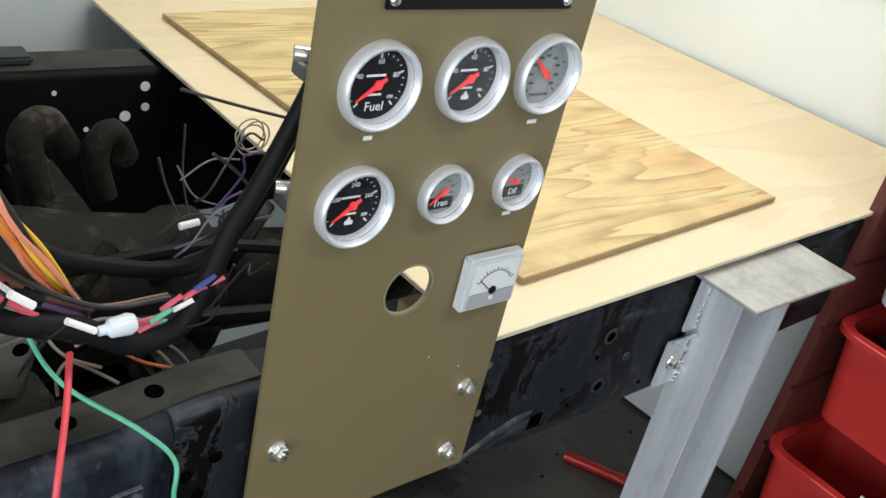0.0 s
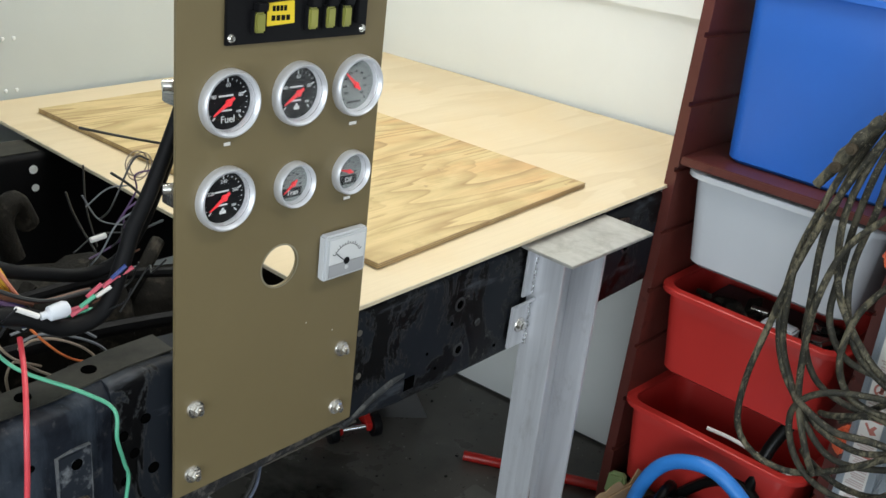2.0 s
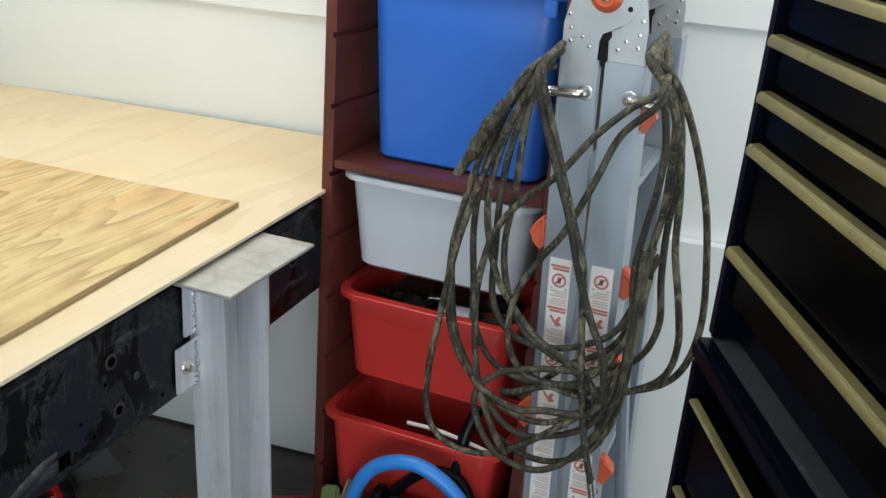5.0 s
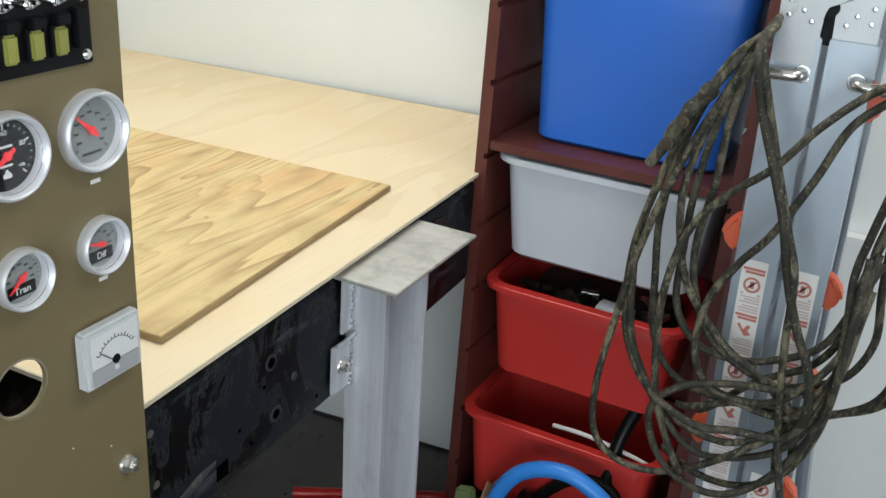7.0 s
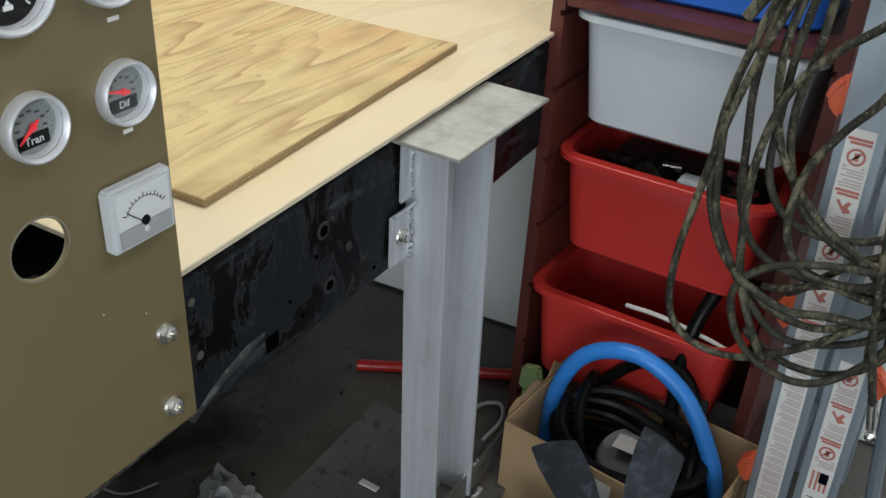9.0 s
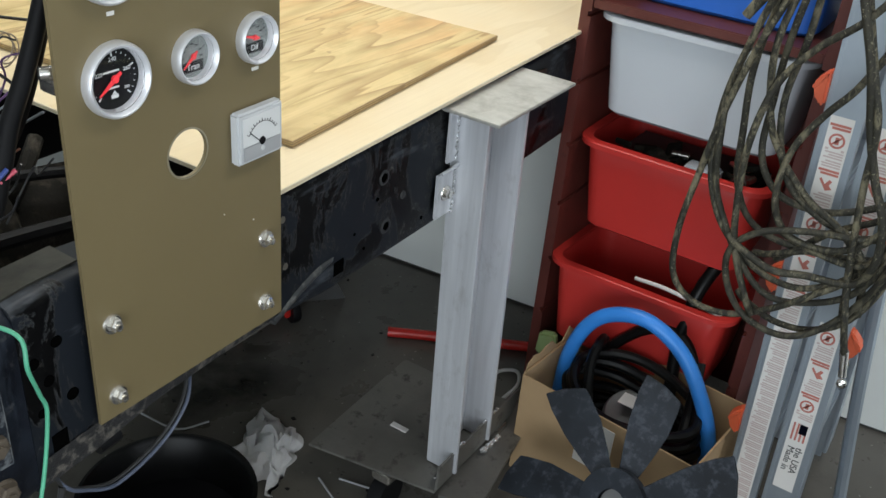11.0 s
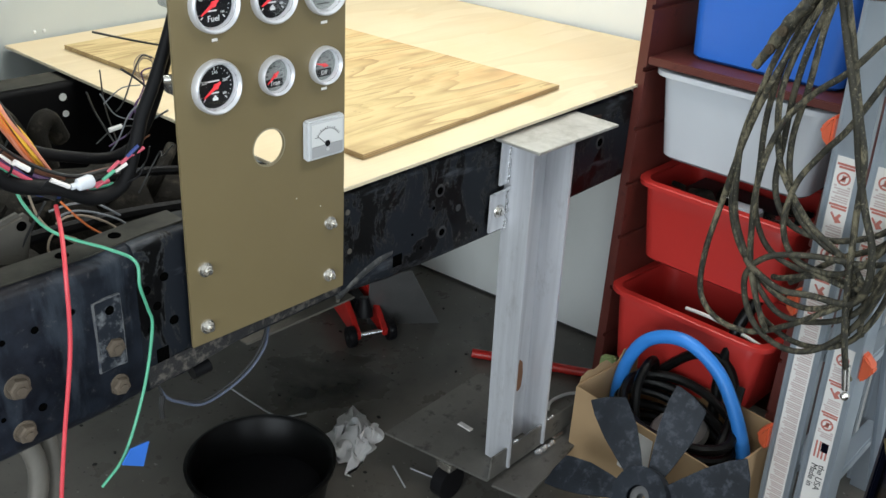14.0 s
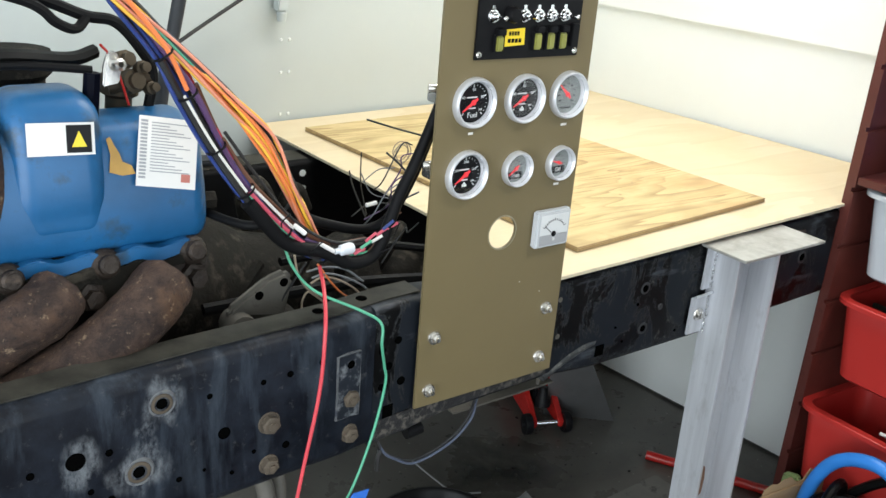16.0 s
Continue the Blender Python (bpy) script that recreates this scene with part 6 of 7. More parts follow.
def chest(name, label, x0, w, y_front, depth, z0, z1, drawers, grip=1.0):
    t = thing(name, label, "tool chest", m=CH @ Matrix.Translation((x0, 0, z0)))
    h = z1 - z0
    for a in (0.0, w - 0.02):
        part("side_panel", box(bmn(), a, a + 0.02, y_front, y_front + depth, 0.0, h, 0.003), M["navy"], t, "dark navy painted side", local=True)
    part("carcass", box(bmn(), 0.0205, w - 0.0205, y_front + 0.03, y_front + depth, 0.0, h, 0.002), M["navy"], t, local=True)
    part("lid", box(bmn(), 0.0, w, y_front - 0.004, y_front + depth, h + 0.0005, h + 0.03, 0.006), M["navy"], t, "dark navy painted lid", local=True)
    for a, b in drawers:
        d = part("drawer", box(bmn(), 0.024, w - 0.024, y_front + 0.008, y_front + 0.0295, a - z0, b - z0, 0.003), M["chest"], t, "glossy black drawer front", local=True)
        bm = bmn()
        top = b - z0
        prism(bm, [(y_front + 0.007, top - 0.002), (y_front - 0.006 * grip, top - 0.003), (y_front - 0.009 * grip, top - 0.002 - 0.007 * grip), (y_front - 0.008 * grip, top - 0.002 - 0.014 * grip), (y_front - 0.002, top - 0.002 - 0.009 * grip), (y_front + 0.007, top - 0.002 - 0.007 * grip)], -(w - 0.028), -0.028, YZ, 0.001)
        part("pull", bm, M["pull"], d, "worn brassy full-width drawer pull", local=True)
    return t


chest("tool_chest", "black top tool chest with worn brassy drawer pulls", 0.0, 0.52, 0.0, 0.30, 1.012, 1.56, ((1.067, 1.142), (1.146, 1.267), (1.271, 1.327), (1.331, 1.389), (1.393, 1.449), (1.453, 1.55)))
chest("tool_cabinet", "black rolling tool cabinet under the top chest", -0.004, 0.54, -0.012, 0.34, 0.0, 0.975, ((0.04, 0.34), (0.345, 0.656), (0.662, 0.800), (0.806, 0.932)), grip=0.45)
low = box(bmn(), 0.0, 0.51, 0.004, 0.30, 1.0056, 1.0116, 0.002)
ob = single("rubber_mat", low, M["rubber"], "thin black mat under the top chest", "mat")
ob.matrix_world = CH

# ---- cardboard box with hoses ----
BX = pose(1.072, -0.252, 0.0, 0, 0, -6)
crate = thing("cardboard_box", "open brown cardboard box full of coiled hoses", "cardboard box", m=BX)
W2, D2, HB = 0.196, 0.125, 0.255
for name, bm in (("front_side", box(bmn(), -D2, -D2 + 0.004, -W2, W2, 0.0, HB, 0.001)), ("back_side", box(bmn(), D2 - 0.004, D2, -W2, W2, 0.0, HB, 0.001)),
                 ("end_side", box(bmn(), -D2 + 0.0042, D2 - 0.0042, W2 - 0.004, W2, 0.0, HB + 0.004, 0.001)), ("end_side", box(bmn(), -D2 + 0.0042, D2 - 0.0042, -W2, -W2 + 0.004, 0.0, HB - 0.01, 0.001)),
                 ("bottom", box(bmn(), -D2 + 0.0042, D2 - 0.0042, -W2 + 0.0042, W2 - 0.0042, 0.0, 0.004))):
    part(name, bm, M["cardboard"], crate, local=True)
torn = bmn()
rnd = random.Random(3)
pts = [(-D2 + 0.01, HB - 0.02)] + [(-D2 + 0.02 + 0.022 * k, HB + 0.006 + rnd.uniform(0, 0.035)) for k in range(10)] + [(D2 - 0.01, HB - 0.03)]
prism(torn, pts, 0, 0.002, Matrix.Translation((0, W2 + 0.004, 0)) @ XZ)
part("torn_flap", torn, M["cardboard"], crate, "torn flap with ragged edge", local=True)
tapep = box(bmn(), -D2 - 0.0012, -D2 - 0.0002, -0.03, 0.05, 0.12, 0.235)
part("paper_label", tapep, M["label"], crate, "pale paper label", local=True)
hose = thing("black_hose_coil", "coiled black rubber hose in the box", "hose", m=BX @ Matrix.Translation((0, 0, 0.008)))
rnd = random.Random(5)
for k in range(9):
    a, b = 0.150 - 0.006 * (k % 3), 0.092 - 0.004 * (k % 4)
    zc = 0.02 + 0.026 * k
    pts = [(b * math.cos(t) + rnd.uniform(-0.004, 0.004), a * math.sin(t) + rnd.uniform(-0.004, 0.004), zc + 0.012 * math.sin(t + k) + max(0, math.sin(t + 0.6)) * 0.02) for t in [2 * math.pi * i / 14 for i in range(14)]]
    part("turn", tube(bmn(), pts, 0.0115, 9, 5, True), M["black_hose"], hose, local=True)
for pts, r in (([(0.10, 0.13, 0.20), (0.04, 0.11, 0.30), (-0.02, 0.10, 0.27), (-0.05, 0.07, 0.19), (-0.04, 0.02, 0.12)], 0.011), ([(0.08, 0.14, 0.22), (0.11, 0.05, 0.32), (0.12, -0.03, 0.33), (0.09, -0.09, 0.26), (0.05, -0.13, 0.14)], 0.012),
               ([(0.11, -0.08, 0.30), (0.06, -0.10, 0.24), (0.0, -0.12, 0.2), (-0.03, -0.13, 0.1)], 0.012)):
    part("loose_end", tube(bmn(), pts, r, 9), M["black_hose"], hose, local=True)
bh = single("blue_hose", tube(bmn(), [(1.10, -0.080, 0.02), (1.10, -0.078, 0.16), (1.10, -0.086, 0.26), (1.10, -0.118, 0.345), (1.10, -0.170, 0.392), (1.10, -0.242, 0.405), (1.10, -0.318, 0.365), (1.095, -0.375, 0.29), (1.09, -0.415, 0.20), (1.085, -0.425, 0.10), (1.08, -0.425, 0.02)], 0.0158, 16, 10), M["blue_hose"], "bright blue hose arching out of the box", "hose")
disc = bmn()
lathe(disc, [(0, 0.012), (0.055, 0.010), (0.062, 0.014), (0.068, 0.006), (0.066, 0.0)], (1.10, -0.255, 0.170), (-0.25, 0.1, 1), 32)
single("chrome_lamp_ring", disc, M["sheet_alu"], "shiny round lamp with chrome ring in the box", "lamp")
card = box(bmn(), 1.075, 1.115, -0.275, -0.22, 0.204, 0.206, 0, None)
single("white_card", card, M["label"], "white card lying on the chrome ring", "card")

# cooling fan leaning on the box: seven blades round a hub
fan_hub = Vector((0.800, -0.340, 0.207))
fan_u = Vector((0.120, -0.007, 0.187)).normalized()
fan_n = Vector((0.100, 0.203, 0.087)).cross(Vector((0.120, -0.007, 0.187))).normalized()
fan_v = fan_n.cross(fan_u)
FM = Matrix.Translation(fan_hub) @ Matrix((fan_u, fan_v, fan_n)).transposed().to_4x4()
fan = thing("cooling_fan", "scuffed dark plastic engine cooling fan leaning on the box", "cooling fan", m=FM)
bm = bmn()
lathe(bm, [(0.026, 0.018), (0.040, 0.020), (0.058, 0.016), (0.064, 0.004), (0.064, -0.022), (0.026, -0.022)], (0, 0, 0), (0, 0, 1), 36)
part("hub", bm, M["fan"], fan, "round moulded hub", local=True)
bm = bmn()
lathe(bm, [(0.010, 0.012), (0.0255, 0.012), (0.0255, -0.010), (0.010, -0.010)], (0, 0, 0), (0, 0, 1), 28)
for k in range(4):
    a = radians(45 + 90 * k)
    lathe(bm, [(0, 0.0165), (0.003, 0.016), (0.004, 0.012)], (0.018 * math.cos(a), 0.018 * math.sin(a), 0), (0, 0, 1), 8)
part("hub_plate", bm, M["sheet_alu"], fan, "dull metal centre plate", local=True)
for k in range(7):
    turn = Matrix.Rotation(radians(-51.43 * k if k < 4 else 51.43 * (7 - k)), 4, "Z")
    pitch = turn @ Matrix.Rotation(radians(18), 4, "X") @ Matrix.Diagonal((1.0, 0.80, 1.0, 1.0))
    outline = [(0.052, -0.020), (0.095, -0.032), (0.150, -0.046), (0.205, -0.052), (0.240, -0.050), (0.234, -0.004), (0.218, 0.044), (0.200, 0.046), (0.150, 0.047), (0.095, 0.034), (0.052, 0.022)]
    bl = part("blade", prism(bmn(), outline, -0.003, 0.003, pitch, 0.002), M["fan"], fan, "curved plastic fan blade", local=True)
    rib = bmn()
    prism(rib, [(0.062, -0.010), (0.120, -0.024), (0.165, -0.020), (0.175, 0.006), (0.140, 0.022), (0.062, 0.012)], 0.0031, 0.0075, pitch, 0.002)
    part("stiffener", rib, M["fan"], bl, local=True)

# ---- things on the floor ----
bar = bmn()
tube(bar, [(1.188, 0.450, 0.0140), (1.243, 0.355, 0.0140), (1.372, 0.126, 0.0140), (1.392, 0.092, 0.0140)], 0.0135, 14, 4)
single("red_bar", bar, M["red_paint"], "glossy red jack handle lying on the floor", "jack handle")

jack = thing("floor_jack", "small red trolley jack with black wheels", "trolley jack", m=Matrix.Translation((1.032, 0.726, 0.0)) @ Matrix.Rotation(radians(68), 4, "Z") @ Matrix.Diagonal((0.8, 0.72, 0.85, 1)))
for y in (-0.058, 0.058):
    part("side_plate", prism(bmn(), [(-0.045, 0.025), (0.34, 0.03), (0.34, 0.10), (0.20, 0.15), (0.12, 0.14), (0.02, 0.085), (-0.045, 0.052)], -0.012 - y, 0.012 - y, XZ, 0.005), M["red_paint"], jack, "red pressed side plate", local=True)
for x in (-0.03, 0.30):
    for y in (-0.085, 0.085):
        bm = bmn()
        lathe(bm, [(0, -0.015), (0.036, -0.015), (0.038, -0.008), (0.038, 0.008), (0.036, 0.015), (0.012, 0.015), (0.010, 0.022), (0, 0.022)], (x, y, 0.038), (0, 1 if y > 0 else -1, 0), 20)
        part("wheel", bm, M["black_plastic"], jack, "black caster wheel", local=True)
part("axle", rod(bmn(), (-0.03, -0.085, 0.038), (-0.03, 0.085, 0.038), 0.010), M["chrome"], jack, local=True)
part("lift_arm", box(bmn(), 0.06, 0.30, -0.03, 0.03, 0.07, 0.12, 0.01), M["black_plastic"], jack, local=True)
bm = bmn()
lathe(bm, [(0, 0), (0.032, 0), (0.032, 0.02), (0.02, 0.05), (0.02, 0.07), (0, 0.07)], (0.03, 0.0, 0.075), (0.2, 0, 1), 16)
part("pump", bm, M["black_plastic"], jack, "black pump head", local=True)

tubv = thing("drain_tub", "round black plastic drain tub on the floor", "tub", (0.375, 0.37, 0.0))
part("shell", lathe(bmn(), [(0, 0.0), (0.135, 0.0), (0.14, 0.01), (0.158, 0.115), (0.166, 0.117), (0.167, 0.124), (0.160, 0.126), (0.153, 0.119), (0.135, 0.012), (0, 0.012)], (0.375, 0.37, 0.0), (0, 0, 1), 48), M["bucket"], tubv)
part("oil", lathe(bmn(), [(0, 0.03), (0.1375, 0.03), (0.1370, 0.026)], (0.375, 0.37, 0.0), (0, 0, 1), 40), M["black_face"], tubv, "dark used oil in the tub")

rag = bmn()
n = 22
rnd = random.Random(6)
grid = []
for i in range(n):
    row = []
    for j in range(n):
        u, v = i / (n - 1) - 0.5, j / (n - 1) - 0.5
        w = noise.noise(Vector((u * 5, v * 5, 1.7))) + 0.5 * noise.noise(Vector((u * 11, v * 11, 4.2)))
        e = max(0.0, 1 - 2.1 * max(abs(u), abs(v)))
        row.append(rag.verts.new((0.672 + 0.165 * u + 0.03 * v + 0.02 * noise.noise(Vector((v * 6, u * 4, 9))), 0.395 + 0.06 * u + 0.15 * v + 0.02 * noise.noise(Vector((v * 4, u * 6, 3))), 0.008 + max(0.0, 0.035 * e + 0.04 * (w + 0.15) * (0.35 + e)))))
    grid.append(row)
for i in range(n - 1):
    for j in range(n - 1):
        rag.faces.new((grid[i][j], grid[i + 1][j], grid[i + 1][j + 1], grid[i][j + 1]))
bmesh.ops.solidify(rag, geom=rag.faces[:], thickness=0.003)
single("shop_rag", rag, M["rag"], "crumpled white shop rag on the floor", "rag")

lean = bmn()
prism(lean, [(0.0, 0.0), (0.22, 0.0), (0.22, 0.21), (0.10, 0.24)], 0, 0.004, Matrix.Translation((1.255, 0.645, 0.0)) @ Matrix.Rotation(radians(140), 4, "Z") @ Matrix.Rotation(radians(-20), 4, "X") @ XZ)
single("metal_sheet", lean, M["sheet_alu"], "scuffed metal sheet leaning under the bench", "metal sheet")
blk2 = box(bmn(), 1.10, 1.20, 0.95, 1.06, 0.0, 0.10, 0.004)
single("wood_block", blk2, M["ply_edge"], "short wooden block under the bench", "wood block")
single("white_strap", tube(bmn(), [(1.12, 0.125, 0.008), (1.17, 0.150, 0.010), (1.24, 0.140, 0.008), (1.265, 0.105, 0.008), (1.22, 0.078, 0.008), (1.14, 0.080, 0.008)], 0.0045, 8), M["face_grey"], "loop of white plastic strap on the floor", "strap")
for pts in ([(0.60, 0.155, 0.006), (0.625, 0.115, 0.006), (0.64, 0.07, 0.008)], [(0.615, 0.06, 0.006), (0.66, 0.02, 0.006)], [(0.584, 0.782, 0.004), (0.588, 0.677, 0.004), (0.600, 0.595, 0.004), (0.661, 0.560, 0.004)], [(0.678, 0.254, 0.004), (0.645, 0.181, 0.004)], [(0.703, 0.22, 0.004), (0.721, 0.15, 0.004)]):
    single("metal_strip", tube(bmn(), pts, 0.0023, 6, 4), M["cover_grey"], "thin offcut strip lying on the floor", "offcut", group="offcuts on the floor")
chip = bmn()
box(chip, 0.80, 0.814, 0.125, 0.165, 0.1148, 0.118, 0.001, None)
single("paper_scrap", chip, M["label"], "small white paper scrap on the foot plate", "paper scrap")
crumbs = bmn()
rnd = random.Random(21)
for k in range(95):
    x, y = rnd.uniform(-0.2, 1.5), rnd.uniform(-0.5, 1.1)
    s = rnd.uniform(0.002, 0.006) * (1.6 if rnd.random() < 0.12 else 1)
    m = Matrix.Translation((x, y, s * 0.25)) @ Matrix.Rotation(rnd.uniform(0, 6.3), 4, "Z")
    prism(crumbs, [(-s, -s * 0.5), (s * 0.6, -s * 0.7), (s, s * 0.4), (-s * 0.3, s * 0.6)], -s * 0.24, s * 0.3, m)
single("floor_crumbs", crumbs, M["crumb_and_shade"], "black crumbs and grit scattered on the floor", "grit", "stuff")
green = bmn()
prism(green, [(-0.03, 0.0), (0.025, -0.01), (0.02, 0.05), (-0.02, 0.06)], 0, 0.02, Matrix.Translation((1.195, 0.005, 0.166)) @ YZ, 0.006)
single("green_cloth", box(green, 1.175, 1.195, -0.005, 0.02, 0.0, 0.164, 0.004), M["pale_green"], "pale green wrapped bundle behind the box", "bundle")

# ---- wiring ----
har = thing("wiring_harness", "thick loom of coloured wires sagging from engine to panel", "wiring harness", (-0.1, 0.06, 0.95))
SAG = [(-0.47, 0.06, 1.45), (-0.410, 0.06, 1.365), (-0.362, 0.06, 1.30), (-0.333, 0.06, 1.25), (-0.297, 0.06, 1.18), (-0.257, 0.06, 1.118), (-0.200, 0.06, 1.052), (-0.138, 0.06, 1.010), (-0.078, 0.06, 1.004), (-0.038, 0.06, 1.06), (-0.006, 0.06, 1.13), (0.026, 0.05, 1.21), (0.040, 0.04, 1.29)]
rnd = random.Random(9)


def along(offset, i0, i1, spread=0.0):
    out = []
    for k in range(i0, i1):
        p = Vector(SAG[k])
        out.append(p + Vector(offset) + Vector([rnd.uniform(-1, 1) * spread for _ in range(3)]))
    return out


part("conduit", tube(bmn(), along((0.0, -0.008, -0.010), 5, 7) + [Vector(p) for p in ((-0.144, 0.045, 1.022), (-0.102, 0.042, 0.998), (-0.061, 0.042, 1.006), (-0.039, 0.042, 1.051), (-0.024, 0.042, 1.092), (-0.006, 0.04, 1.129), (0.014, 0.036, 1.18), (0.030, 0.032, 1.23), (0.044, 0.03, 1.29))], 0.0105, 12, taper=lambda t: 1 - 0.28 * t), M["loom"], har, "black corrugated conduit")
part("conduit", tube(bmn(), [(-0.17, 0.11, 1.07), (-0.14, 0.10, 1.052), (-0.10, 0.10, 1.036), (-0.05, 0.10, 1.022), (-0.014, 0.095, 1.030), (0.002, 0.08, 1.065), (0.014, 0.06, 1.12), (0.030, 0.045, 1.19)], 0.0078, 10), M["loom"], har, "black corrugated conduit")
part("conduit", tube(bmn(), [(-0.265, 0.20, 1.055), (-0.258, 0.14, 1.058), (-0.238, 0.09, 1.06), (-0.202, 0.075, 1.062), (-0.165, 0.06, 1.045)], 0.0065, 10), M["loom"], har, "black corrugated conduit")
for key, off, i0, i1, r in (("blue", (-0.012, 0.0, 0.0), 0, 9, 0.0028), ("blue", (-0.004, 0.006, 0.004), 0, 8, 0.0028), ("white", (-0.006, -0.010, 0.006), 3, 6, 0.0019), ("black", (-0.014, 0.004, 0.010), 0, 8, 0.004), ("purple", (0.004, 0.0, 0.010), 0, 8, 0.004),
                            ("black", (0.006, 0.008, 0.0), 1, 8, 0.005), ("pink", (0.002, -0.012, 0.006), 5, 9, 0.003), ("orange", (0.0, -0.010, 0.012), 1, 4, 0.003), ("green", (0.006, -0.008, 0.0), 5, 9, 0.0025), ("brown", (0.010, 0.004, 0.014), 3, 8, 0.004),
                            ("black", (-0.004, -0.002, -0.004), 2, 8, 0.005), ("brown", (0.012, 0.002, 0.016), 4, 9, 0.0022), ("white", (0.008, -0.008, 0.012), 5, 7, 0.0022), ("black", (0.014, 0.0, 0.020), 4, 9, 0.0024), ("blue", (0.006, 0.002, 0.008), 3, 8, 0.003), ("red", (0.012, 0.006, 0.010), 2, 7, 0.003)):
    part("wire", tube(bmn(), along(off, i0, i1, 0.003), r, 7, 7), WIRE[key], har, key + " insulated wire")
FAN = [(-0.49, 0.06, 1.44), (-0.405, 0.06, 1.366), (-0.340, 0.06, 1.305), (-0.277, 0.06, 1.242), (-0.230, 0.06, 1.190), (-0.194, 0.06, 1.125), (-0.166, 0.07, 1.075), (-0.132, 0.085, 1.020)]
for k, key in enumerate(("orange", "yellow", "orange", "yellow", "red", "black", "orange", "yellow", "yellow", "brown", "orange", "blue", "salmon", "black", "orange", "yellow", "salmon", "orange", "green", "yellow", "salmon", "brown")):
    o = Vector((rnd.uniform(-0.007, 0.007), rnd.uniform(-0.008, 0.008), rnd.uniform(-0.006, 0.007)))
    pts = [Vector(p) + o * (0.6 + 0.2 * i if i < 5 else 1.5 - 0.1 * i) + Vector([rnd.uniform(-0.004, 0.004) for _ in range(3)]) for i, p in enumerate(FAN)]
    part("wire", tube(bmn(), pts, 0.0022, 7, 7), WIRE[key], har, key + " insulated wire")
for k in (2, 3, 4, 5, 6, 7):
    p, d = Vector(SAG[k]), Vector(SAG[k + 1]) - Vector(SAG[k - 1])
    bm = bmn()
    lathe(bm, [(0.0125, -0.0013), (0.0142, -0.0013), (0.0142, 0.0013), (0.0125, 0.0013)], p + Vector((0, -0.002, 0.003)), d, 16)
    part("cable_tie", bm, M["black_plastic"], har, "black cable tie")
cn = bmn()
lathe(cn, [(0, 0), (0.0040, 0), (0.0042, 0.006), (0.0078, 0.009), (0.0092, 0.024), (0.0072, 0.029), (0, 0.029)], (-0.133, 0.034, 1.024), (1, 0.0, 0.05), 14)
part("connector", cn, M["white_bin"], har, "milky white wire connector")
rod(cn2 := bmn(), (-0.157, 0.034, 1.040), (-0.135, 0.034, 1.025), 0.0029, 10)
part("connector", cn2, M["label"], har, "white crimp sleeve")
part("connector", rod(bmn(), (-0.196, 0.036, 1.072), (-0.180, 0.036, 1.058), 0.0034, 10), M["label"], har, "white crimp sleeve")
for k, tail in enumerate(([(-0.215, 0.036, 1.072), (-0.222, 0.022, 1.085), (-0.214, 0.015, 1.098)], [(-0.170, 0.036, 1.030), (-0.176, 0.02, 1.038), (-0.166, 0.012, 1.052)], [(-0.06, 0.03, 1.012), (-0.048, 0.02, 1.022), (-0.040, 0.02, 1.035)])):
    part("tie_tail", tube(bmn(), tail, 0.0011, 6, 5), M["black_plastic"], har, "clipped tail of a cable tie")
for k, key in enumerate(("pink", "green", "pink", "white", "pink", "blue", "pink")):
    a = Vector((-0.100 + 0.009 * k, 0.036 - 0.002 * (k % 2), 1.014 + 0.005 * k + 0.003 * (k % 3)))
    part("crimp_end", rod(bmn(), a, a + Vector((0.016, -0.002, 0.008 + 0.002 * (k % 3))), 0.0023, 8), WIRE[key], har, "crimped wire end")
for k in range(9):
    x, z = rnd.uniform(-0.005, 0.04), rnd.uniform(1.03, 1.16)
    pts = [(x, 0.07, z), (x - rnd.uniform(0.0, 0.03), 0.085, z - rnd.uniform(0, 0.03)), (x + rnd.uniform(-0.03, 0.01), 0.10, z - rnd.uniform(0.02, 0.07)), (x - 0.03, 0.12, z - 0.08)]
    part("wire", tube(bmn(), pts, 0.0011, 6, 6), WIRE[("black", "purple", "black", "brown", "black", "black", "grey")[k % 7]], har)
for pts, r, key in (([(0.007, 0.2, 1.109), (0.009, 0.2, 1.056), (0.016, 0.19, 1.006)], 0.0011, "black"), ([(-0.026, 0.18, 1.088), (-0.016, 0.18, 1.056), (0.004, 0.17, 1.007)], 0.0013, "black"), ([(-0.013, 0.16, 1.074), (0.015, 0.16, 1.091), (0.039, 0.15, 1.094)], 0.0009, "grey"),
                    ([(-0.017, 0.16, 1.089), (0.004, 0.16, 1.054), (0.037, 0.15, 1.043)], 0.0009, "grey"), ([(-0.03, 0.16, 1.02), (0.0, 0.16, 1.036), (0.03, 0.14, 1.04)], 0.0010, "black"), ([(-0.049, 0.1, 1.19), (0.001, 0.1, 1.173), (0.049, 0.1, 1.158)], 0.0016, "black"),
                    ([(-0.032, 0.07, 1.147), (-0.009, 0.07, 1.128), (0.011, 0.06, 1.104)], 0.0016, "black"), ([(0.013, 0.12, 1.055), (0.02, 0.10, 1.06), (0.03, 0.07, 1.08)], 0.0014, "grey")):
    part("wire", tube(bmn(), pts, r, 6), WIRE[key], har)
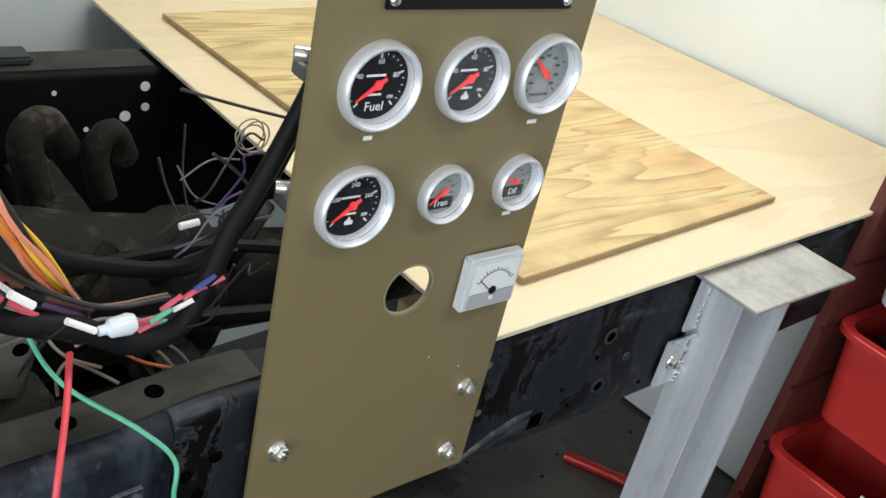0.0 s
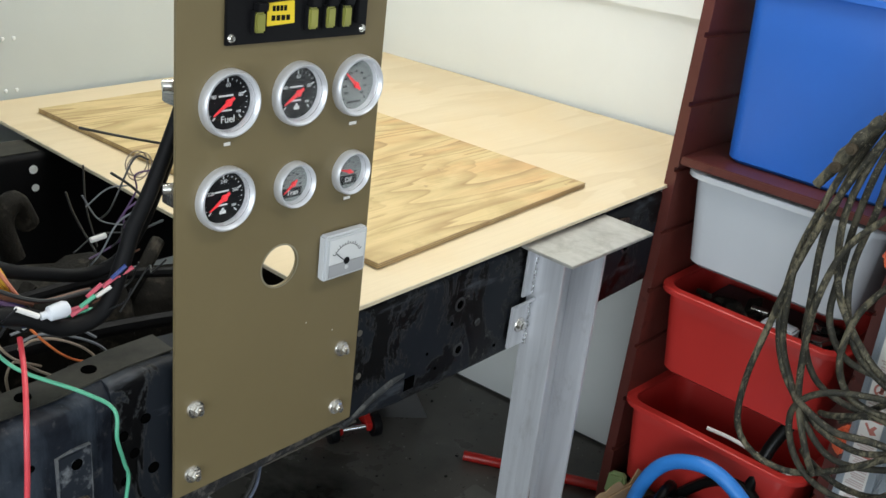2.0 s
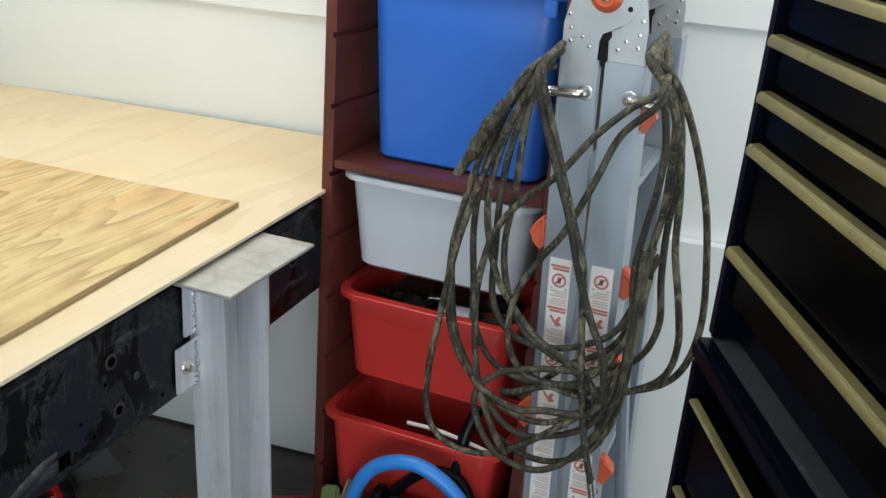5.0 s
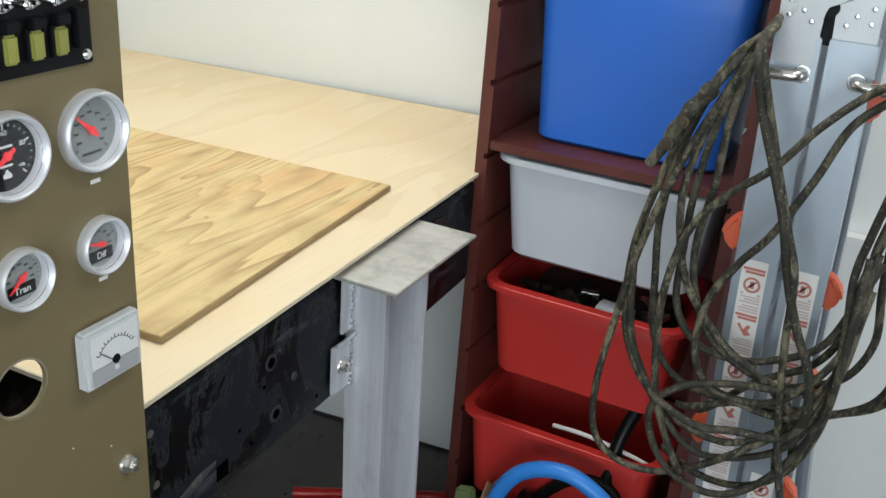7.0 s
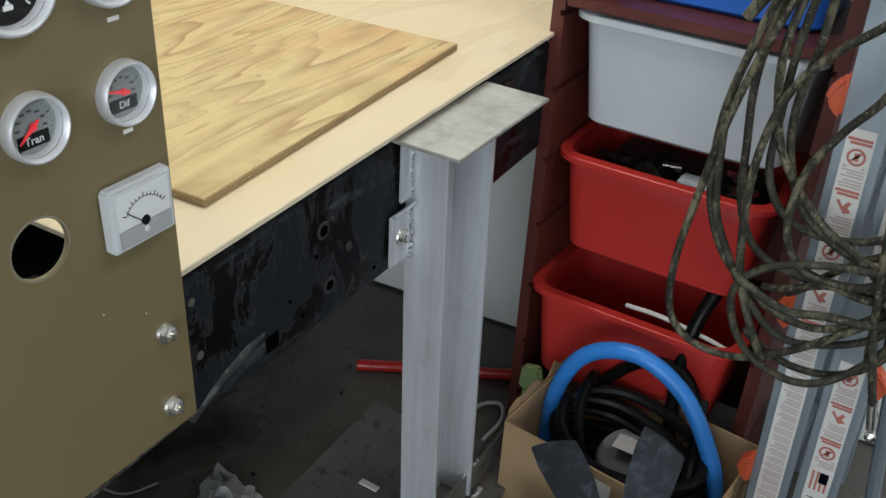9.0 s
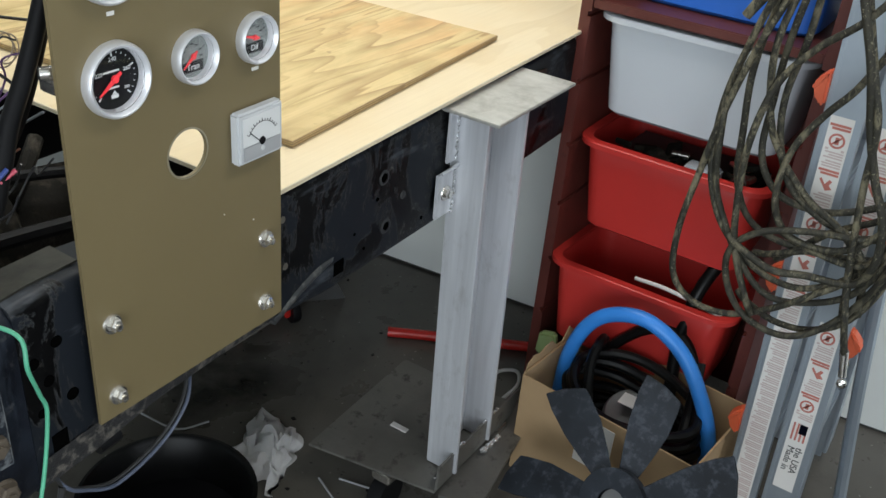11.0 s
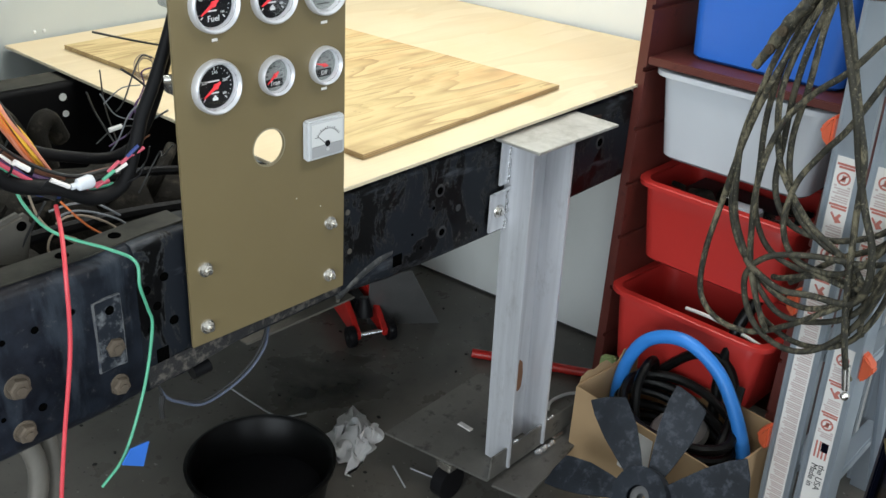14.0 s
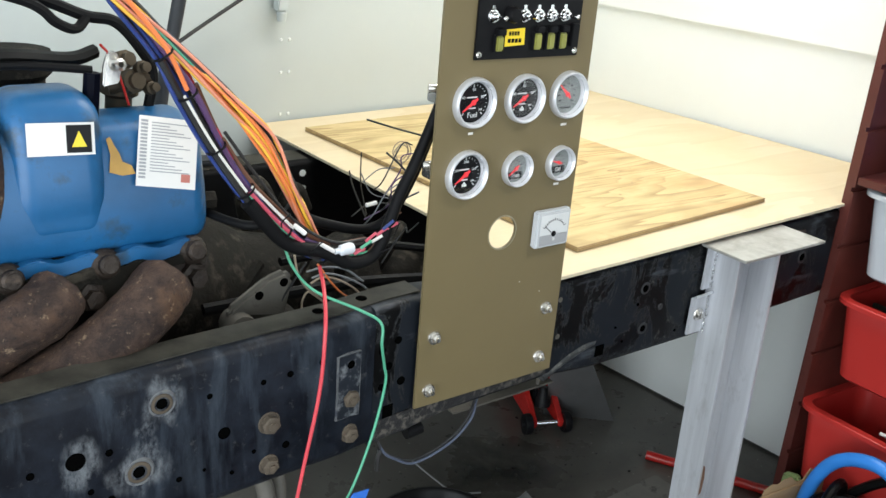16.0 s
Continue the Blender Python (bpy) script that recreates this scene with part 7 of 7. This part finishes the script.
for pts, r, key in (
                    ([(-0.105, 0.13, 0.964), (-0.083, 0.13, 0.933), (-0.064, 0.13, 0.911), (-0.044, 0.13, 0.896), (-0.02, 0.12, 0.890)], 0.0016, "orange"), ([(-0.15, 0.12, 0.99), (-0.14, 0.125, 0.955), (-0.12, 0.13, 0.925), (-0.09, 0.13, 0.905)], 0.0016, "pale"), ([(-0.13, 0.12, 0.975), (-0.155, 0.13, 0.93), (-0.175, 0.14, 0.885)], 0.0018, "black")):
    part("wire", tube(bmn(), pts, r, 6), WIRE[key], har)
for dx, dz in ((0.0, 0.0), (0.004, 0.003), (-0.002, 0.006)):
    ring = [(0.042 + dx + 0.014 * math.cos(a), 0.14, 1.118 + dz + 0.015 * math.sin(a)) for a in [2 * math.pi * i / 12 for i in range(12)]]
    part("wire", tube(bmn(), ring, 0.0008, 6, 4, True), WIRE["pale"], har, "small curled loop of thin wire")
wt = bmn()
rod(wt, (-0.030, 0.12, 1.051), (-0.012, 0.12, 1.053), 0.0034, 8)
part("connector", wt, M["label"], har, "white crimp sleeve")
for pts, key in (([(-0.114, 0.13, 0.943), (-0.09, 0.13, 0.946), (-0.061, 0.13, 0.936), (-0.029, 0.125, 0.918), (-0.013, 0.12, 0.901), (-0.007, 0.11, 0.885)], "grey"), ([(-0.113, 0.135, 0.932), (-0.095, 0.135, 0.938), (-0.069, 0.135, 0.931), (-0.039, 0.13, 0.912), (-0.021, 0.12, 0.890)], "pale"),
                 ([(-0.129, 0.13, 0.885), (-0.130, 0.13, 0.906), (-0.121, 0.13, 0.921), (-0.108, 0.13, 0.913), (-0.092, 0.13, 0.899), (-0.077, 0.12, 0.890)], "pale"), ([(-0.118, 0.14, 0.950), (-0.085, 0.14, 0.952), (-0.050, 0.14, 0.942), (-0.022, 0.13, 0.92)], "grey")):
    part("wire", tube(bmn(), pts, 0.0017, 6, 6), WIRE[key], har, "pale looped wire")
part("strut", tube(bmn(), [(-0.10, 0.60, 1.42), (-0.135, 0.60, 1.256), (-0.168, 0.60, 1.097), (-0.19, 0.60, 0.85)], 0.012, 10), M["rubber"], eng, "black prop strut")

rw = single("red_wire", tube(bmn(), [(-0.150, 0.045, 1.0), (-0.168, 0.0, 0.985), (-0.190, -0.045, 0.953), (-0.200, -0.052, 0.86), (-0.224, -0.052, 0.733), (-0.240, -0.05, 0.627), (-0.246, -0.045, 0.50), (-0.235, -0.04, 0.40)], 0.0027, 10), WIRE["red"], "thick red cable hanging over the rail", "cable")
gw = single("green_wire", tube(bmn(), [(-0.17, 0.12, 1.02), (-0.165, 0.10, 0.985), (-0.15, 0.06, 0.958), (-0.11, 0.0, 0.944), (-0.095, -0.035, 0.935), (-0.098, -0.045, 0.905), (-0.085, -0.035, 0.865), (-0.078, -0.03, 0.83), (-0.10, -0.035, 0.75), (-0.145, -0.05, 0.672), (-0.185, -0.055, 0.640)], 0.0021, 10), WIRE["green"], "green cable hanging over the rail", "cable")
tp = bmn()
prism(tp, [(-0.018, -0.004), (0.020, -0.018), (0.024, 0.018), (-0.006, 0.016)], 0, 0.002, Matrix.Translation((-0.140, -0.058, 0.665)) @ pose(0, 0, 0, 0, 15, 10) @ XZ)
single("blue_tape", tp, M["tape"], "flag of blue masking tape on the green cable", "tape")
for pts, r, key in (([(-0.05, 0.04, 0.72), (-0.038, 0.03, 0.674), (-0.015, 0.03, 0.652), (0.03, 0.03, 0.631), (0.096, 0.03, 0.646), (0.14, 0.035, 0.675), (0.17, 0.05, 0.715)], 0.0022, "black"), ([(-0.046, 0.04, 0.70), (-0.034, 0.028, 0.668), (-0.012, 0.027, 0.648), (0.03, 0.027, 0.626), (0.098, 0.027, 0.641), (0.145, 0.032, 0.672), (0.17, 0.05, 0.70)], 0.0023, "steel"), ([(-0.038, 0.03, 0.672), (-0.042, 0.03, 0.655), (-0.042, 0.03, 0.634)], 0.0042, "black")):
    single("brake_line", tube(bmn(), pts, r, 8), WIRE[key], "thin line drooping under the rail", "line", group="lines under the rail")
lug = bmn()
lathe(lug, [(0, 0), (0.012, 0), (0.012, 0.03), (0, 0.03)], (0.03, 0.06, 0.665), (1, 0, 0.1), 10)
single("line_fitting", lug, M["black_plastic"], "black hose fitting under the rail", "fitting")

# fixtures on the grey wall
hk = bmn()
box(hk, 0.315, 0.345, 1.095, 1.125, 1.19, 1.26, 0.003)
lathe(hk, [(0, 0), (0.011, 0), (0.013, 0.02), (0.008, 0.026), (0, 0.026)], (0.33, 1.108, 1.165), (0, 0, 1), 12)
single("wall_hook", hk, M["grey_wall"], "small pale bracket with a dark stud on the grey wall", "wall bracket")
single("prop_rod", tube(bmn(), [(0.42, 1.06, 1.35), (0.124, 1.05, 1.182), (-0.06, 1.0, 1.075), (-0.28, 0.86, 0.905)], 0.0045, 10, 4), WIRE["black"], "thin dark rod leaning at the wall over the far rail", "rod")
